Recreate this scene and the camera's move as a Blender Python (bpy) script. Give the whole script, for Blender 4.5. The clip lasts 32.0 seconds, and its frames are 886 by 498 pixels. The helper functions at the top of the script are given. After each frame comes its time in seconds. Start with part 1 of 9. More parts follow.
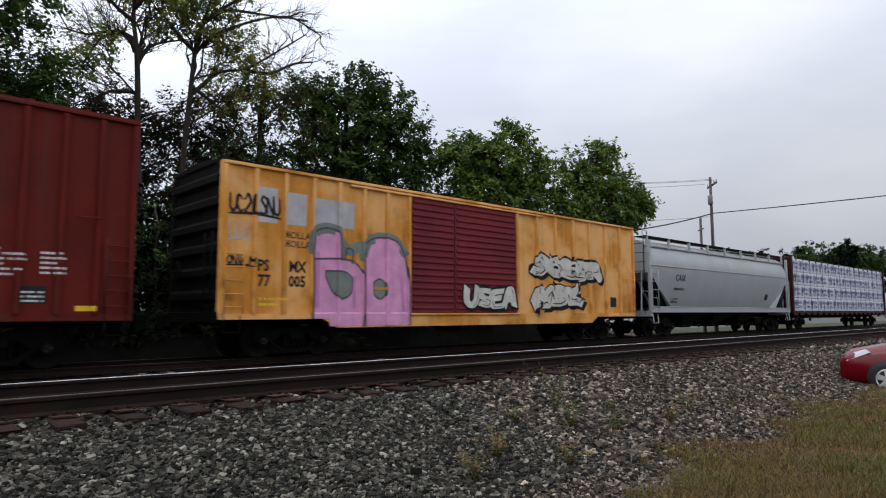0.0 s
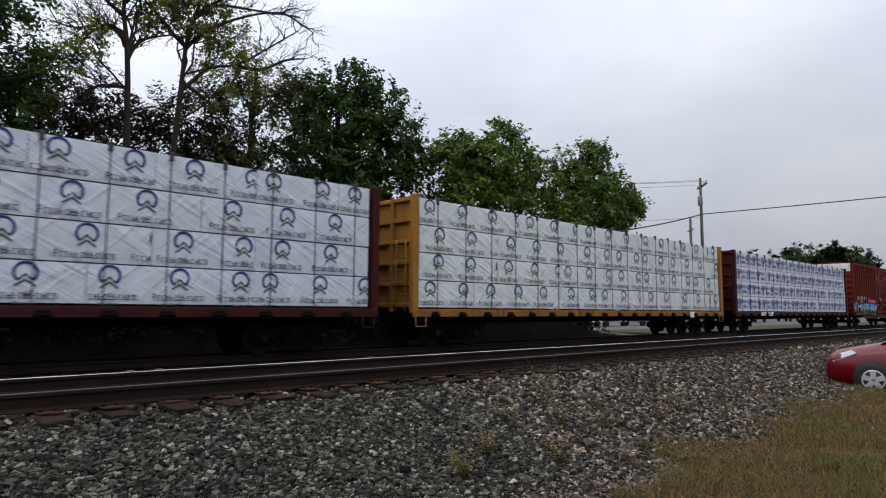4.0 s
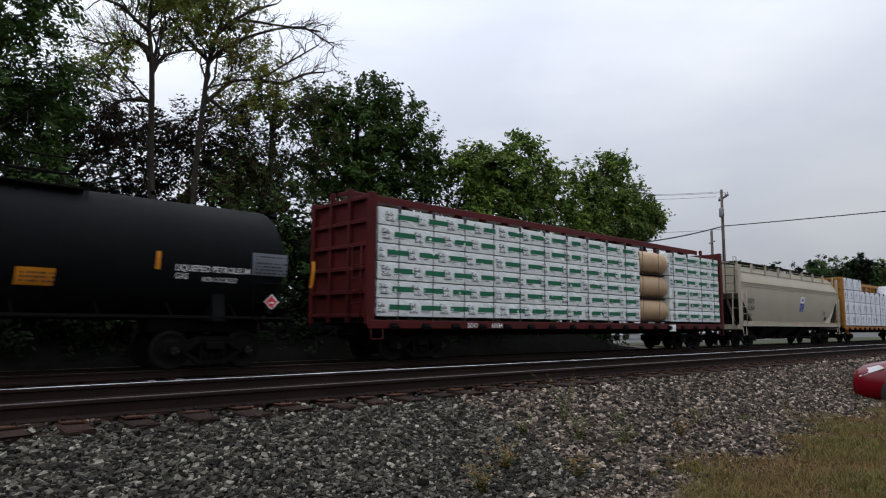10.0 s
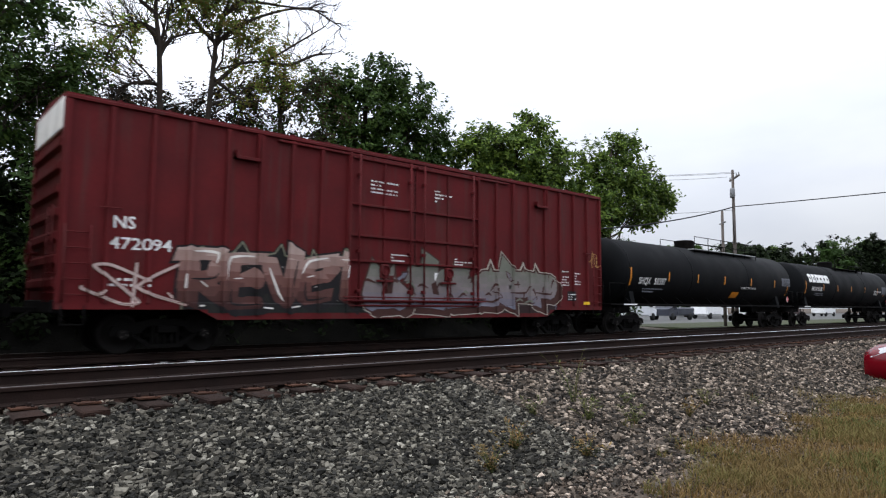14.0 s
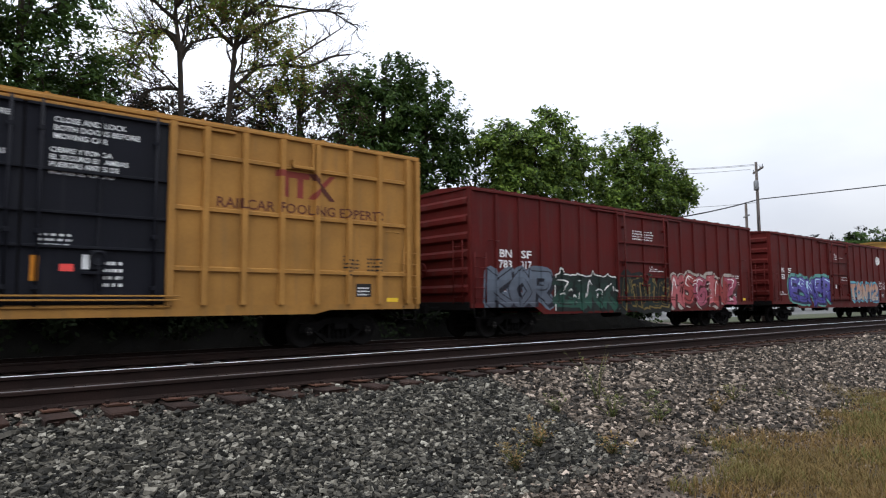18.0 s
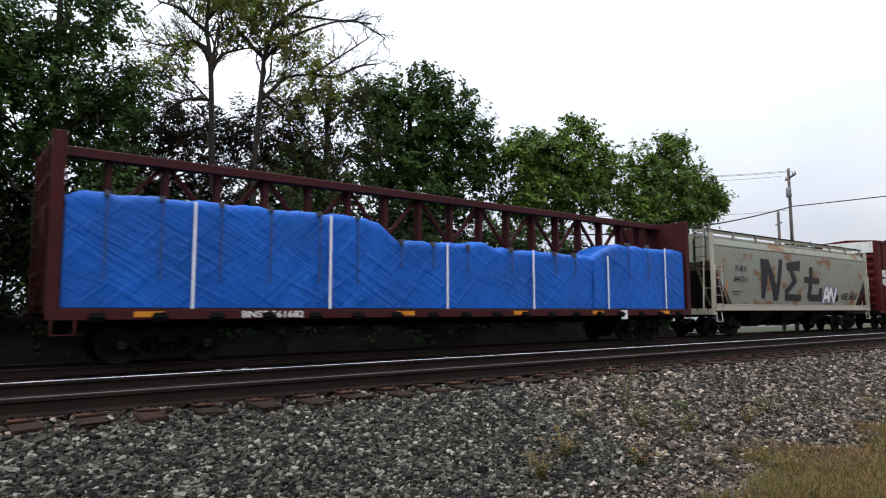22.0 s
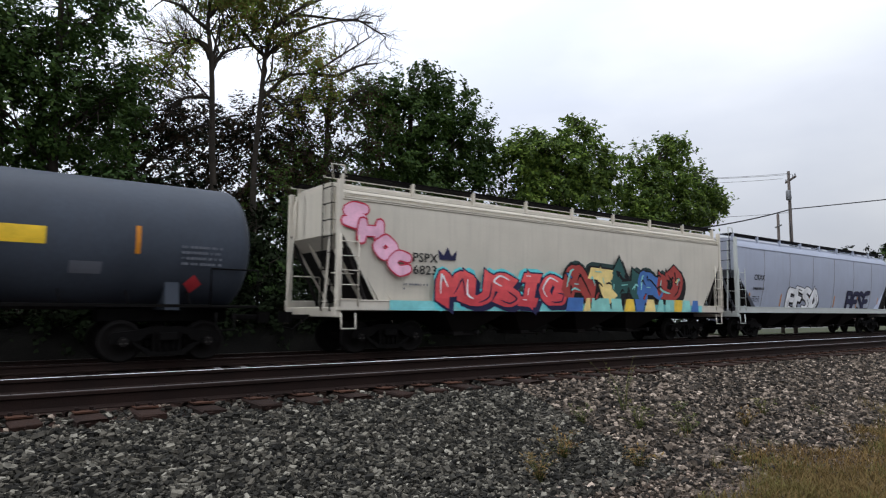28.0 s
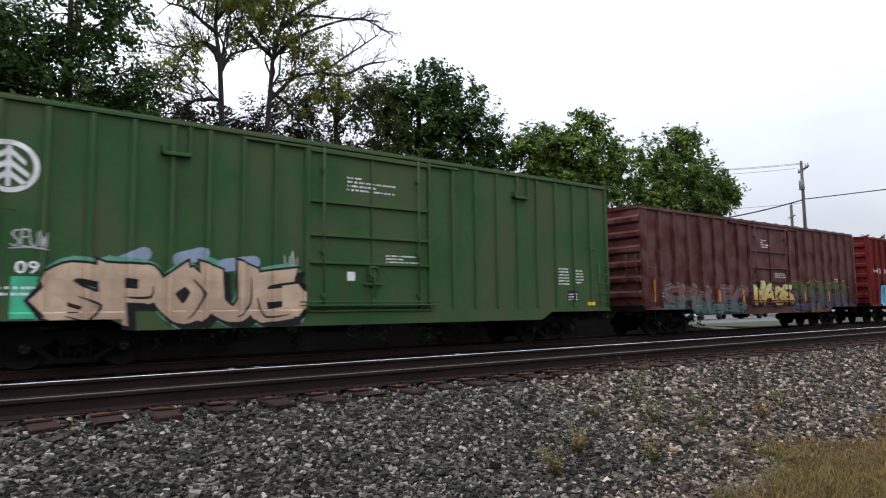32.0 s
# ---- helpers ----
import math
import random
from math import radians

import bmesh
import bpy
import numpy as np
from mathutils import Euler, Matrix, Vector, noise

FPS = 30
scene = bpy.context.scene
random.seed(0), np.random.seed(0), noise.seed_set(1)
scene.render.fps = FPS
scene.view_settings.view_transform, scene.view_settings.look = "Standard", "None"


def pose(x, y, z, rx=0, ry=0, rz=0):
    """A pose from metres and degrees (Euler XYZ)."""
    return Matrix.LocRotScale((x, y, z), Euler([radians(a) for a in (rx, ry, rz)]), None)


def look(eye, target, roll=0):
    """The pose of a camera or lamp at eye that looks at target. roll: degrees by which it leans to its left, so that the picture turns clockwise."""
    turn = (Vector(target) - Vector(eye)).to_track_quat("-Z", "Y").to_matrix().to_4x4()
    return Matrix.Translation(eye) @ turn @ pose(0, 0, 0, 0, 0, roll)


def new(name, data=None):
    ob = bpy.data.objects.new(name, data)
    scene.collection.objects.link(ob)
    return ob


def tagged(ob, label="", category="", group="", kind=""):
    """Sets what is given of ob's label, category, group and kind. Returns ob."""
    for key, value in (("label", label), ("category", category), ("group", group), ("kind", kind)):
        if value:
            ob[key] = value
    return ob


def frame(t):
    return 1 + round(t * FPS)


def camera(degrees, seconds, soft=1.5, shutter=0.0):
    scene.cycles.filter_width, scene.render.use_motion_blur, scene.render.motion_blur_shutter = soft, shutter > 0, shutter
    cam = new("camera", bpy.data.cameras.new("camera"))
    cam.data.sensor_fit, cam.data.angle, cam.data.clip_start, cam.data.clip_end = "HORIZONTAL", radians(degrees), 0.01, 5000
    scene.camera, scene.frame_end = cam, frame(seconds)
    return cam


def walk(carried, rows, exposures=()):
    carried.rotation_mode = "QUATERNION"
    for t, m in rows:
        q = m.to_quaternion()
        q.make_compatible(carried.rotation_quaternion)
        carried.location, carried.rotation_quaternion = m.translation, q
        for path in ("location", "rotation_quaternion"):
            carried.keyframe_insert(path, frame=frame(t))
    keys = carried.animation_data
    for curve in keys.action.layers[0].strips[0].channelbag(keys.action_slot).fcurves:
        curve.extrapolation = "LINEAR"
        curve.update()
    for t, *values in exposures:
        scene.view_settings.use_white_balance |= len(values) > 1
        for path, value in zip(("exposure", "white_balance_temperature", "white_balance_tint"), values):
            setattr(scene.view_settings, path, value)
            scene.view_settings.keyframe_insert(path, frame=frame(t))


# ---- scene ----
import functools

cam = camera(69.03, 32.0, soft=1.15, shutter=0.12)
# seconds, yaw, pitch, roll of a camera held in the hand at one spot
LEAN = [
    (0, -43.27, 5.70, 0.10), (0.5, -43.92, 5.27, 0.16), (1, -43.35, 4.88, 0.28), (1.5, -43.53, 4.90, 0.09), (2, -43.87, 5.09, 0.31),
    (2.5, -43.83, 5.31, 0.30), (3, -43.81, 5.60, 0.30), (3.5, -43.92, 5.61, -0.08), (5.5, -44.33, 5.50, -0.45), (6, -44.51, 5.69, -0.28),
    (6.5, -44.58, 5.48, -0.19), (7, -44.14, 5.34, 0.10), (7.5, -43.85, 5.31, -0.26), (8, -43.69, 5.27, -0.34), (8.5, -43.97, 5.57, -0.64),
    (9, -43.92, 6.05, -0.44), (9.5, -43.02, 6.19, -0.25), (10, -42.50, 6.59, -0.57), (10.5, -42.32, 5.79, -0.13), (11, -42.69, 5.90, -0.32),
    (11.5, -42.71, 5.26, -0.19), (12, -42.43, 4.84, 0.43), (12.5, -42.34, 4.42, -0.24), (13, -42.13, 5.00, -0.28), (13.5, -41.69, 4.75, -0.48),
    (14, -41.70, 4.98, -0.43), (14.5, -41.86, 5.07, -0.40), (16.5, -40.59, 4.38, 0.23), (17, -40.39, 4.40, 0.33), (17.5, -40.23, 4.45, 0.44),
    (18, -39.82, 4.84, 0.38), (18.5, -39.87, 5.14, 0.38), (19, -39.59, 4.96, 0.42), (19.5, -39.38, 4.90, 0.42), (20, -39.31, 4.84, 0.23),
    (20.5, -38.80, 4.49, -0.21), (21, -38.52, 4.65, -0.14), (21.5, -38.39, 5.60, -0.13), (22, -37.52, 5.55, 0.12), (22.5, -37.46, 5.71, -0.18),
    (23, -37.30, 5.91, 0.26), (23.5, -37.25, 6.04, 0.37), (24, -37.26, 5.61, 0.37), (24.5, -37.14, 5.23, 0.28), (25, -37.28, 5.43, 0.36),
    (25.5, -37.39, 5.38, 0.49), (27.5, -37.42, 5.57, 0.14), (28, -37.60, 5.54, -0.32), (28.5, -37.96, 5.70, -0.56), (29, -37.96, 5.02, 0.13),
    (29.5, -37.75, 5.48, 0.68), (30, -37.74, 6.06, 1.14), (30.5, -37.78, 6.29, 1.33), (31, -37.02, 6.04, 1.44), (31.5, -36.62, 5.63, 0.76),
    (32, -36.54, 5.29, 0.67),
]
EYE_Z = 0.753
walk(cam, [(t, pose(0, 0, EYE_Z, 90 + pitch, roll, yaw)) for t, yaw, pitch, roll in LEAN],
     exposures=[(0, 0.0), (0.5, 0.08), (1, 0.14), (2, 0.06), (3, -0.08), (3.5, -0.08), (6, -0.15), (9, -0.12), (11, 0.0), (12.5, 0.38), (13.5, 0.48), (17, 0.56), (20, 0.54), (22.5, 0.46), (24, 0.25), (26, 0.2), (28, 0.15), (29, 0.38), (30, 0.5), (31, 0.44), (32, 0.5)])
# ---- light: a bright overcast sky, with the sun faintly behind the cloud ----
SUN_AZ, SUN_EL = -60.0, 65.0
world = bpy.data.worlds.new("overcast_sky")
scene.world = world
world.use_nodes = True
wn, wl = world.node_tree.nodes, world.node_tree.links
wn.clear()
w_out = wn.new("ShaderNodeOutputWorld")
w_bg = wn.new("ShaderNodeBackground")
w_sky = wn.new("ShaderNodeTexSky")
w_sky.sky_type, w_sky.sun_disc = "NISHITA", False
w_sky.sun_elevation, w_sky.sun_rotation = radians(SUN_EL), radians(SUN_AZ)
w_sky.air_density, w_sky.dust_density = 1.5, 4.0
w_coord = wn.new("ShaderNodeTexCoord")
w_map = wn.new("ShaderNodeMapping")
w_map.inputs["Scale"].default_value = (1.0, 1.0, 2.6)
w_noise = wn.new("ShaderNodeTexNoise")
w_noise.inputs["Scale"].default_value, w_noise.inputs["Detail"].default_value = 2.1, 5.0
w_ramp = wn.new("ShaderNodeValToRGB")
w_ramp.color_ramp.elements[0].position, w_ramp.color_ramp.elements[0].color = 0.32, (5.6, 6.0, 7.0, 1)
w_ramp.color_ramp.elements[1].position, w_ramp.color_ramp.elements[1].color = 0.7, (7.4, 7.7, 8.35, 1)
# the cloud is brightest round the hidden sun
w_dot = wn.new("ShaderNodeVectorMath")
w_dot.operation = "DOT_PRODUCT"
az, el = radians(SUN_AZ), radians(SUN_EL)
w_dot.inputs[1].default_value = (math.sin(az) * math.cos(el), math.cos(az) * math.cos(el), math.sin(el))
w_glow = wn.new("ShaderNodeMapRange")
w_glow.inputs["From Min"].default_value, w_glow.inputs["From Max"].default_value = -0.2, 1.0
w_glow.inputs["To Min"].default_value, w_glow.inputs["To Max"].default_value = 0.78, 1.62
# and an overcast sky is about two to three times as bright overhead as at the horizon
w_axes = wn.new("ShaderNodeSeparateXYZ")
w_high = wn.new("ShaderNodeMapRange")
w_high.inputs["From Min"].default_value, w_high.inputs["From Max"].default_value = 0.0, 1.0
w_high.inputs["To Min"].default_value, w_high.inputs["To Max"].default_value = 0.86, 2.3
w_both = wn.new("ShaderNodeMath")
w_both.operation = "MULTIPLY"
w_mul = wn.new("ShaderNodeVectorMath")
w_mul.operation = "SCALE"
w_mix = wn.new("ShaderNodeMix")
w_mix.data_type = "RGBA"
w_mix.inputs["Factor"].default_value = 0.92
wl.new(w_coord.outputs["Generated"], w_map.inputs["Vector"])
wl.new(w_map.outputs["Vector"], w_noise.inputs["Vector"])
wl.new(w_noise.outputs["Fac"], w_ramp.inputs["Fac"])
wl.new(w_coord.outputs["Generated"], w_dot.inputs[0])
wl.new(w_dot.outputs["Value"], w_glow.inputs["Value"])
wl.new(w_ramp.outputs["Color"], w_mul.inputs[0])
wl.new(w_coord.outputs["Generated"], w_axes.inputs[0])
wl.new(w_axes.outputs["Z"], w_high.inputs["Value"])
wl.new(w_high.outputs["Result"], w_both.inputs[0])
wl.new(w_glow.outputs["Result"], w_both.inputs[1])
wl.new(w_both.outputs["Value"], w_mul.inputs["Scale"])
wl.new(w_sky.outputs["Color"], w_mix.inputs["A"])
wl.new(w_mul.outputs["Vector"], w_mix.inputs["B"])
wl.new(w_mix.outputs["Result"], w_bg.inputs["Color"])
w_bg.inputs["Strength"].default_value = 0.1
wl.new(w_bg.outputs["Background"], w_out.inputs["Surface"])

sun = new("sun", bpy.data.lights.new("sun", "SUN"))
sun.data.energy, sun.data.angle, sun.data.color = 0.5, radians(40), (1.0, 0.96, 0.9)
sun.matrix_world = look((0, 0, 60), (-60 * math.sin(az) / math.tan(el), -60 * math.cos(az) / math.tan(el), 0))


# ---- materials ----
def lin(r, g, b):
    """Linear colour from 0-255 screen values."""
    return tuple((c / 255 / 12.92) if c <= 10 else ((c / 255 + 0.055) / 1.055) ** 2.4 for c in (r, g, b))


MATS = {}


def mat(name, base, rough=0.6, metal=0.0, var=0.25, scale=1.2, fine=30.0, bump=0.15, streak=0.0, dirt=(0.05, 0.04, 0.035),
        island=0.0, through_light=0.0, spec=0.22, rust=0.0, tones=None, patch=None, crease=0.0):
    """Painted, rusty, stony or leafy surface: large mottling, fine grain, run-down streaks, rust blooms, relief."""
    if name in MATS:
        return MATS[name]
    m = bpy.data.materials.new(name)
    m.use_nodes = True
    MATS[name] = m
    n, k = m.node_tree.nodes, m.node_tree.links
    bsdf = n["Principled BSDF"]
    out = n["Material Output"]
    co = n.new("ShaderNodeTexCoord")
    info = n.new("ShaderNodeObjectInfo")
    shift = n.new("ShaderNodeVectorMath")
    shift.operation = "ADD"
    k.new(co.outputs["Object"], shift.inputs[0])
    k.new(info.outputs["Random"], shift.inputs[1])

    def tex(s, stretch=None, detail=4.0):
        t = n.new("ShaderNodeTexNoise")
        t.inputs["Scale"].default_value, t.inputs["Detail"].default_value = s, detail
        if stretch:
            mp = n.new("ShaderNodeMapping")
            mp.inputs["Scale"].default_value = stretch
            k.new(shift.outputs["Vector"], mp.inputs["Vector"])
            k.new(mp.outputs["Vector"], t.inputs["Vector"])
        else:
            k.new(shift.outputs["Vector"], t.inputs["Vector"])
        return t.outputs["Fac"]

    def span(value, lo, hi, a, b):
        r = n.new("ShaderNodeMapRange")
        for key, x in (("From Min", lo), ("From Max", hi), ("To Min", a), ("To Max", b)):
            r.inputs[key].default_value = x
        k.new(value, r.inputs["Value"])
        return r.outputs["Result"]

    def blend(fac, a, b):
        x = n.new("ShaderNodeMix")
        x.data_type = "RGBA"
        k.new(fac, x.inputs["Factor"])
        for sock, val in (("A", a), ("B", b)):
            if isinstance(val, tuple):
                x.inputs[sock].default_value = (*val[:3], 1)
            else:
                k.new(val, x.inputs[sock])
        return x.outputs["Result"]

    lo = tuple(c * (1 - var) for c in base)
    hi = tuple(min(c * (1 + var), 0.95) for c in base)
    big, small = tex(scale), tex(fine, detail=3.0)
    col = blend(span(big, 0.3, 0.7, 0, 1), lo, hi)
    col = blend(span(small, 0.35, 0.75, 0, var), col, tuple(c * 0.45 for c in base))
    if streak:
        run = tex(1.0, (5.0, 5.0, 0.35))
        col = blend(span(run, 0.52, 0.75, 0, streak), col, dirt)
    if rust:
        r = tex(1.0, (0.9, 0.9, 1.6), 6.0)
        col = blend(span(r, 0.57, 0.64, 0, rust), col, (0.17, 0.07, 0.018))
    if tones:
        geo = n.new("ShaderNodeNewGeometry")
        tr = n.new("ShaderNodeValToRGB")
        while len(tr.color_ramp.elements) < len(tones):
            tr.color_ramp.elements.new(0.5)
        for el_, (at_, rgb_) in zip(tr.color_ramp.elements, tones):
            el_.position, el_.color = at_, (*rgb_, 1)
        k.new(geo.outputs["Random Per Island"], tr.inputs["Fac"])
        col = blend(span(small, 0.3, 0.8, 0, 0.55), tr.outputs["Color"], tuple(c * 0.5 for c in base))
    if patch:
        col = blend(span(big, 0.42, 0.62, 0, 0.75), col, patch)
    if island:
        geo = n.new("ShaderNodeNewGeometry")
        col = blend(span(geo.outputs["Random Per Island"], 0, 1, 0, island), col, tuple(c * 0.25 for c in base))
    k.new(col, bsdf.inputs["Base Color"])
    bsdf.inputs["Metallic"].default_value = metal
    bsdf.inputs["Specular IOR Level"].default_value = spec
    k.new(span(big, 0.3, 0.7, max(rough - 0.1, 0.03), min(rough + 0.1, 1)), bsdf.inputs["Roughness"])
    if bump:
        b = n.new("ShaderNodeBump")
        b.inputs["Strength"].default_value, b.inputs["Distance"].default_value = bump, 0.02
        k.new(small, b.inputs["Height"])
        last = b
        # slanting creases of slack sheeting, in two directions
        for turn in ((0.5, -0.75) if crease else ()):
            mp = n.new("ShaderNodeMapping")
            mp.inputs["Rotation"].default_value = (0, turn, 0)
            mp.vector_type = "TEXTURE"
            mp.inputs["Scale"].default_value = (2.6, 2.6, 0.3)
            k.new(shift.outputs["Vector"], mp.inputs["Vector"])
            t = n.new("ShaderNodeTexNoise")
            t.inputs["Scale"].default_value, t.inputs["Detail"].default_value, t.inputs["Distortion"].default_value = 1.3, 2.0, 0.9
            k.new(mp.outputs["Vector"], t.inputs["Vector"])
            b2 = n.new("ShaderNodeBump")
            b2.inputs["Strength"].default_value, b2.inputs["Distance"].default_value = 1.0, crease
            k.new(span(t.outputs["Fac"], 0.45, 0.75, 0, 1), b2.inputs["Height"])
            k.new(last.outputs["Normal"], b2.inputs["Normal"])
            last = b2
        k.new(last.outputs["Normal"], bsdf.inputs["Normal"])
    if through_light:
        tr = n.new("ShaderNodeBsdfTranslucent")
        k.new(col, tr.inputs["Color"])
        mx = n.new("ShaderNodeMixShader")
        mx.inputs["Fac"].default_value = through_light
        k.new(bsdf.outputs["BSDF"], mx.inputs[1])
        k.new(tr.outputs["BSDF"], mx.inputs[2])
        k.new(mx.outputs["Shader"], out.inputs["Surface"])
    return m


# ---- mesh building ----
class Shape:
    """Gathers faces and turns them into one mesh."""

    def __init__(self):
        self.v, self.f, self.m, self.s = [], [], [], []

    def add(self, verts, faces, mi=0, smooth=False):
        o = len(self.v)
        self.v += [tuple(p) for p in verts]
        self.f += [tuple(i + o for i in q) for q in faces]
        self.m += [mi] * len(faces)
        self.s += [smooth] * len(faces)
        return self

    def box(self, x0, x1, y0, y1, z0, z1, c=0.0, mi=0):
        """A block with chamfered edges of width c."""
        if c <= 0:
            v = [(x, y, z) for x in (x0, x1) for y in (y0, y1) for z in (z0, z1)]
            return self.add(v, [(0, 1, 3, 2), (4, 6, 7, 5), (0, 4, 5, 1), (2, 3, 7, 6), (0, 2, 6, 4), (1, 5, 7, 3)], mi)
        c = min(c, abs(x1 - x0) * 0.45, abs(y1 - y0) * 0.45, abs(z1 - z0) * 0.45)
        xs, ys, zs = (x0, x1), (y0, y1), (z0, z1)
        v, ix = [], {}
        for i in range(2):
            for j in range(2):
                for l in range(2):
                    dx, dy, dz = (c, -c)[i], (c, -c)[j], (c, -c)[l]
                    for a, p in enumerate(((xs[i], ys[j] + dy, zs[l] + dz), (xs[i] + dx, ys[j], zs[l] + dz), (xs[i] + dx, ys[j] + dy, zs[l]))):
                        ix[i, j, l, a] = len(v)
                        v.append(p)
        f = []
        for i in range(2):
            f.append([ix[i, 0, 0, 0], ix[i, 0, 1, 0], ix[i, 1, 1, 0], ix[i, 1, 0, 0]][:: 1 if i == 0 else -1])
            f.append([ix[0, i, 0, 1], ix[1, i, 0, 1], ix[1, i, 1, 1], ix[0, i, 1, 1]][:: 1 if i == 0 else -1])
            f.append([ix[0, 0, i, 2], ix[0, 1, i, 2], ix[1, 1, i, 2], ix[1, 0, i, 2]][:: 1 if i == 0 else -1])
        for i in range(2):
            for j in range(2):
                s = 1 if i == j else -1
                f.append([ix[i, j, 0, 0], ix[i, j, 0, 1], ix[i, j, 1, 1], ix[i, j, 1, 0]][::-s])
                f.append([ix[i, 0, j, 0], ix[i, 0, j, 2], ix[i, 1, j, 2], ix[i, 1, j, 0]][::s])
                f.append([ix[0, i, j, 1], ix[0, i, j, 2], ix[1, i, j, 2], ix[1, i, j, 1]][::-s])
                for l in range(2):
                    s = 1 if (i + j + l) % 2 == 0 else -1
                    f.append([ix[i, j, l, 0], ix[i, j, l, 1], ix[i, j, l, 2]][::-s])
        return self.add(v, f, mi)

    def prism(self, poly, axis, a, b, mi=0):
        """A polygon drawn out along an axis from a to b. poly: pairs in the two other axes, in x, y, z order."""
        n = len(poly)

        def at(p, d):
            q = list(p)
            q.insert("xyz".index(axis), d)
            return q
        v = [at(p, a) for p in poly] + [at(p, b) for p in poly]
        f = [tuple(range(n))[::-1], tuple(range(n, 2 * n))] + [(i, (i + 1) % n, n + (i + 1) % n, n + i) for i in range(n)]
        return self.add(v, f, mi)

    def tube(self, path, radii, sides=8, mi=0, smooth=True, caps=True):
        """A round bar along a path, with one radius or one for each point."""
        path = [Vector(p) for p in path]
        if not isinstance(radii, (list, tuple)):
            radii = [radii] * len(path)
        v, f = [], []
        side = None
        for i, p in enumerate(path):
            d = (path[min(i + 1, len(path) - 1)] - path[max(i - 1, 0)]).normalized()
            if side is None:
                side = d.orthogonal().normalized()
            side = (side - d * side.dot(d)).normalized()
            up = d.cross(side)
            for j in range(sides):
                t = 2 * math.pi * j / sides
                v.append(p + (side * math.cos(t) + up * math.sin(t)) * radii[i])
        for i in range(len(path) - 1):
            for j in range(sides):
                a, b = i * sides + j, i * sides + (j + 1) % sides
                f.append((a, b, b + sides, a + sides))
        self.add(v, f, mi, smooth)
        if caps:
            o = len(self.v) - len(v)
            self.f += [tuple(o + j for j in range(sides))[::-1], tuple(o + len(v) - sides + j for j in range(sides))]
            self.m += [mi, mi]
            self.s += [False, False]
        return self

    def spin(self, profile, axis_point, axis, sides=24, mi=0, smooth=True, arc=(0.0, 360.0)):
        """Turns a profile of (distance along the axis, radius) round an axis 'x', 'y' or 'z' through a point."""
        k = "xyz".index(axis)
        o1, o2 = [i for i in range(3) if i != k]
        full = abs(arc[1] - arc[0]) >= 359.9
        n = sides if full else sides + 1
        v = []
        for d, r in profile:
            for j in range(n):
                t = radians(arc[0] + (arc[1] - arc[0]) * j / sides)
                p = list(axis_point)
                p[k] += d
                p[o1] += r * math.cos(t)
                p[o2] += r * math.sin(t)
                v.append(p)
        f = []
        for i in range(len(profile) - 1):
            for j in range(sides):
                b = (j + 1) % n
                f.append((i * n + j, i * n + b, (i + 1) * n + b, (i + 1) * n + j))
        return self.add(v, f, mi, smooth)

    def mesh(self, name, mats):
        me = bpy.data.meshes.new(name)
        me.from_pydata(self.v, [], self.f)
        for x in mats if isinstance(mats, (list, tuple)) else [mats]:
            me.materials.append(x)
        me.polygons.foreach_set("material_index", self.m)
        me.polygons.foreach_set("use_smooth", self.s)
        me.update()
        return me


def part(name, shape, material, parent=None, label="", at=None):
    """Links a shape, or a mesh that exists already, as one object under a thing or a part."""
    me = shape.mesh(name, material) if isinstance(shape, Shape) else shape
    ob = new(name, me)
    if parent:
        ob.parent = parent
    if at is not None:
        ob.matrix_basis = at if isinstance(at, Matrix) else Matrix.Translation(at)
    if label:
        tagged(ob, label)
    return ob


def bulk(name, verts, faces, material, parent=None):
    """One mesh from numpy arrays of vertices and equal faces."""
    me = bpy.data.meshes.new(name)
    nv, nf, side = len(verts), len(faces), faces.shape[1]
    me.vertices.add(nv)
    me.vertices.foreach_set("co", np.ascontiguousarray(verts, dtype=np.float32).ravel())
    me.loops.add(nf * side)
    me.loops.foreach_set("vertex_index", np.ascontiguousarray(faces, dtype=np.int32).ravel())
    me.polygons.add(nf)
    me.polygons.foreach_set("loop_start", np.arange(0, nf * side, side, dtype=np.int32))
    me.polygons.foreach_set("use_smooth", np.zeros(nf, dtype=bool))
    me.update(calc_edges=True)
    me.materials.append(material)
    ob = new(name, me)
    if parent:
        ob.parent = parent
    return ob

# ---- ground, ballast, tracks ----
# z = 0 is the top of the nearer track's rails; the tracks run along x
NEAR_Y, FAR_Y, FAR_Z = 7.64, 16.36, -0.25
RAIL_DROP = 0.14     # the far rails lie this much below the cars' own zero height
GROUND_Z = -0.88
rng = np.random.default_rng(7)


def ground_z(x, y):
    """Height of the ground: a ditch-side verge, the ballast shoulder, the bed of the two tracks, then flat land."""
    pts_y = [-400, 3.2, 4.1, 6.15, 6.8, 7.4, 9.3, 10.6, 13.6, 14.4, 18.4, 20.5, 24, 900]
    pts_z = [GROUND_Z, GROUND_Z, -0.84, -0.272, -0.225, -0.255, -0.27, -0.5, -0.62, -0.6, -0.6, -0.8, -0.62, -0.62]
    return np.interp(y, pts_y, pts_z)


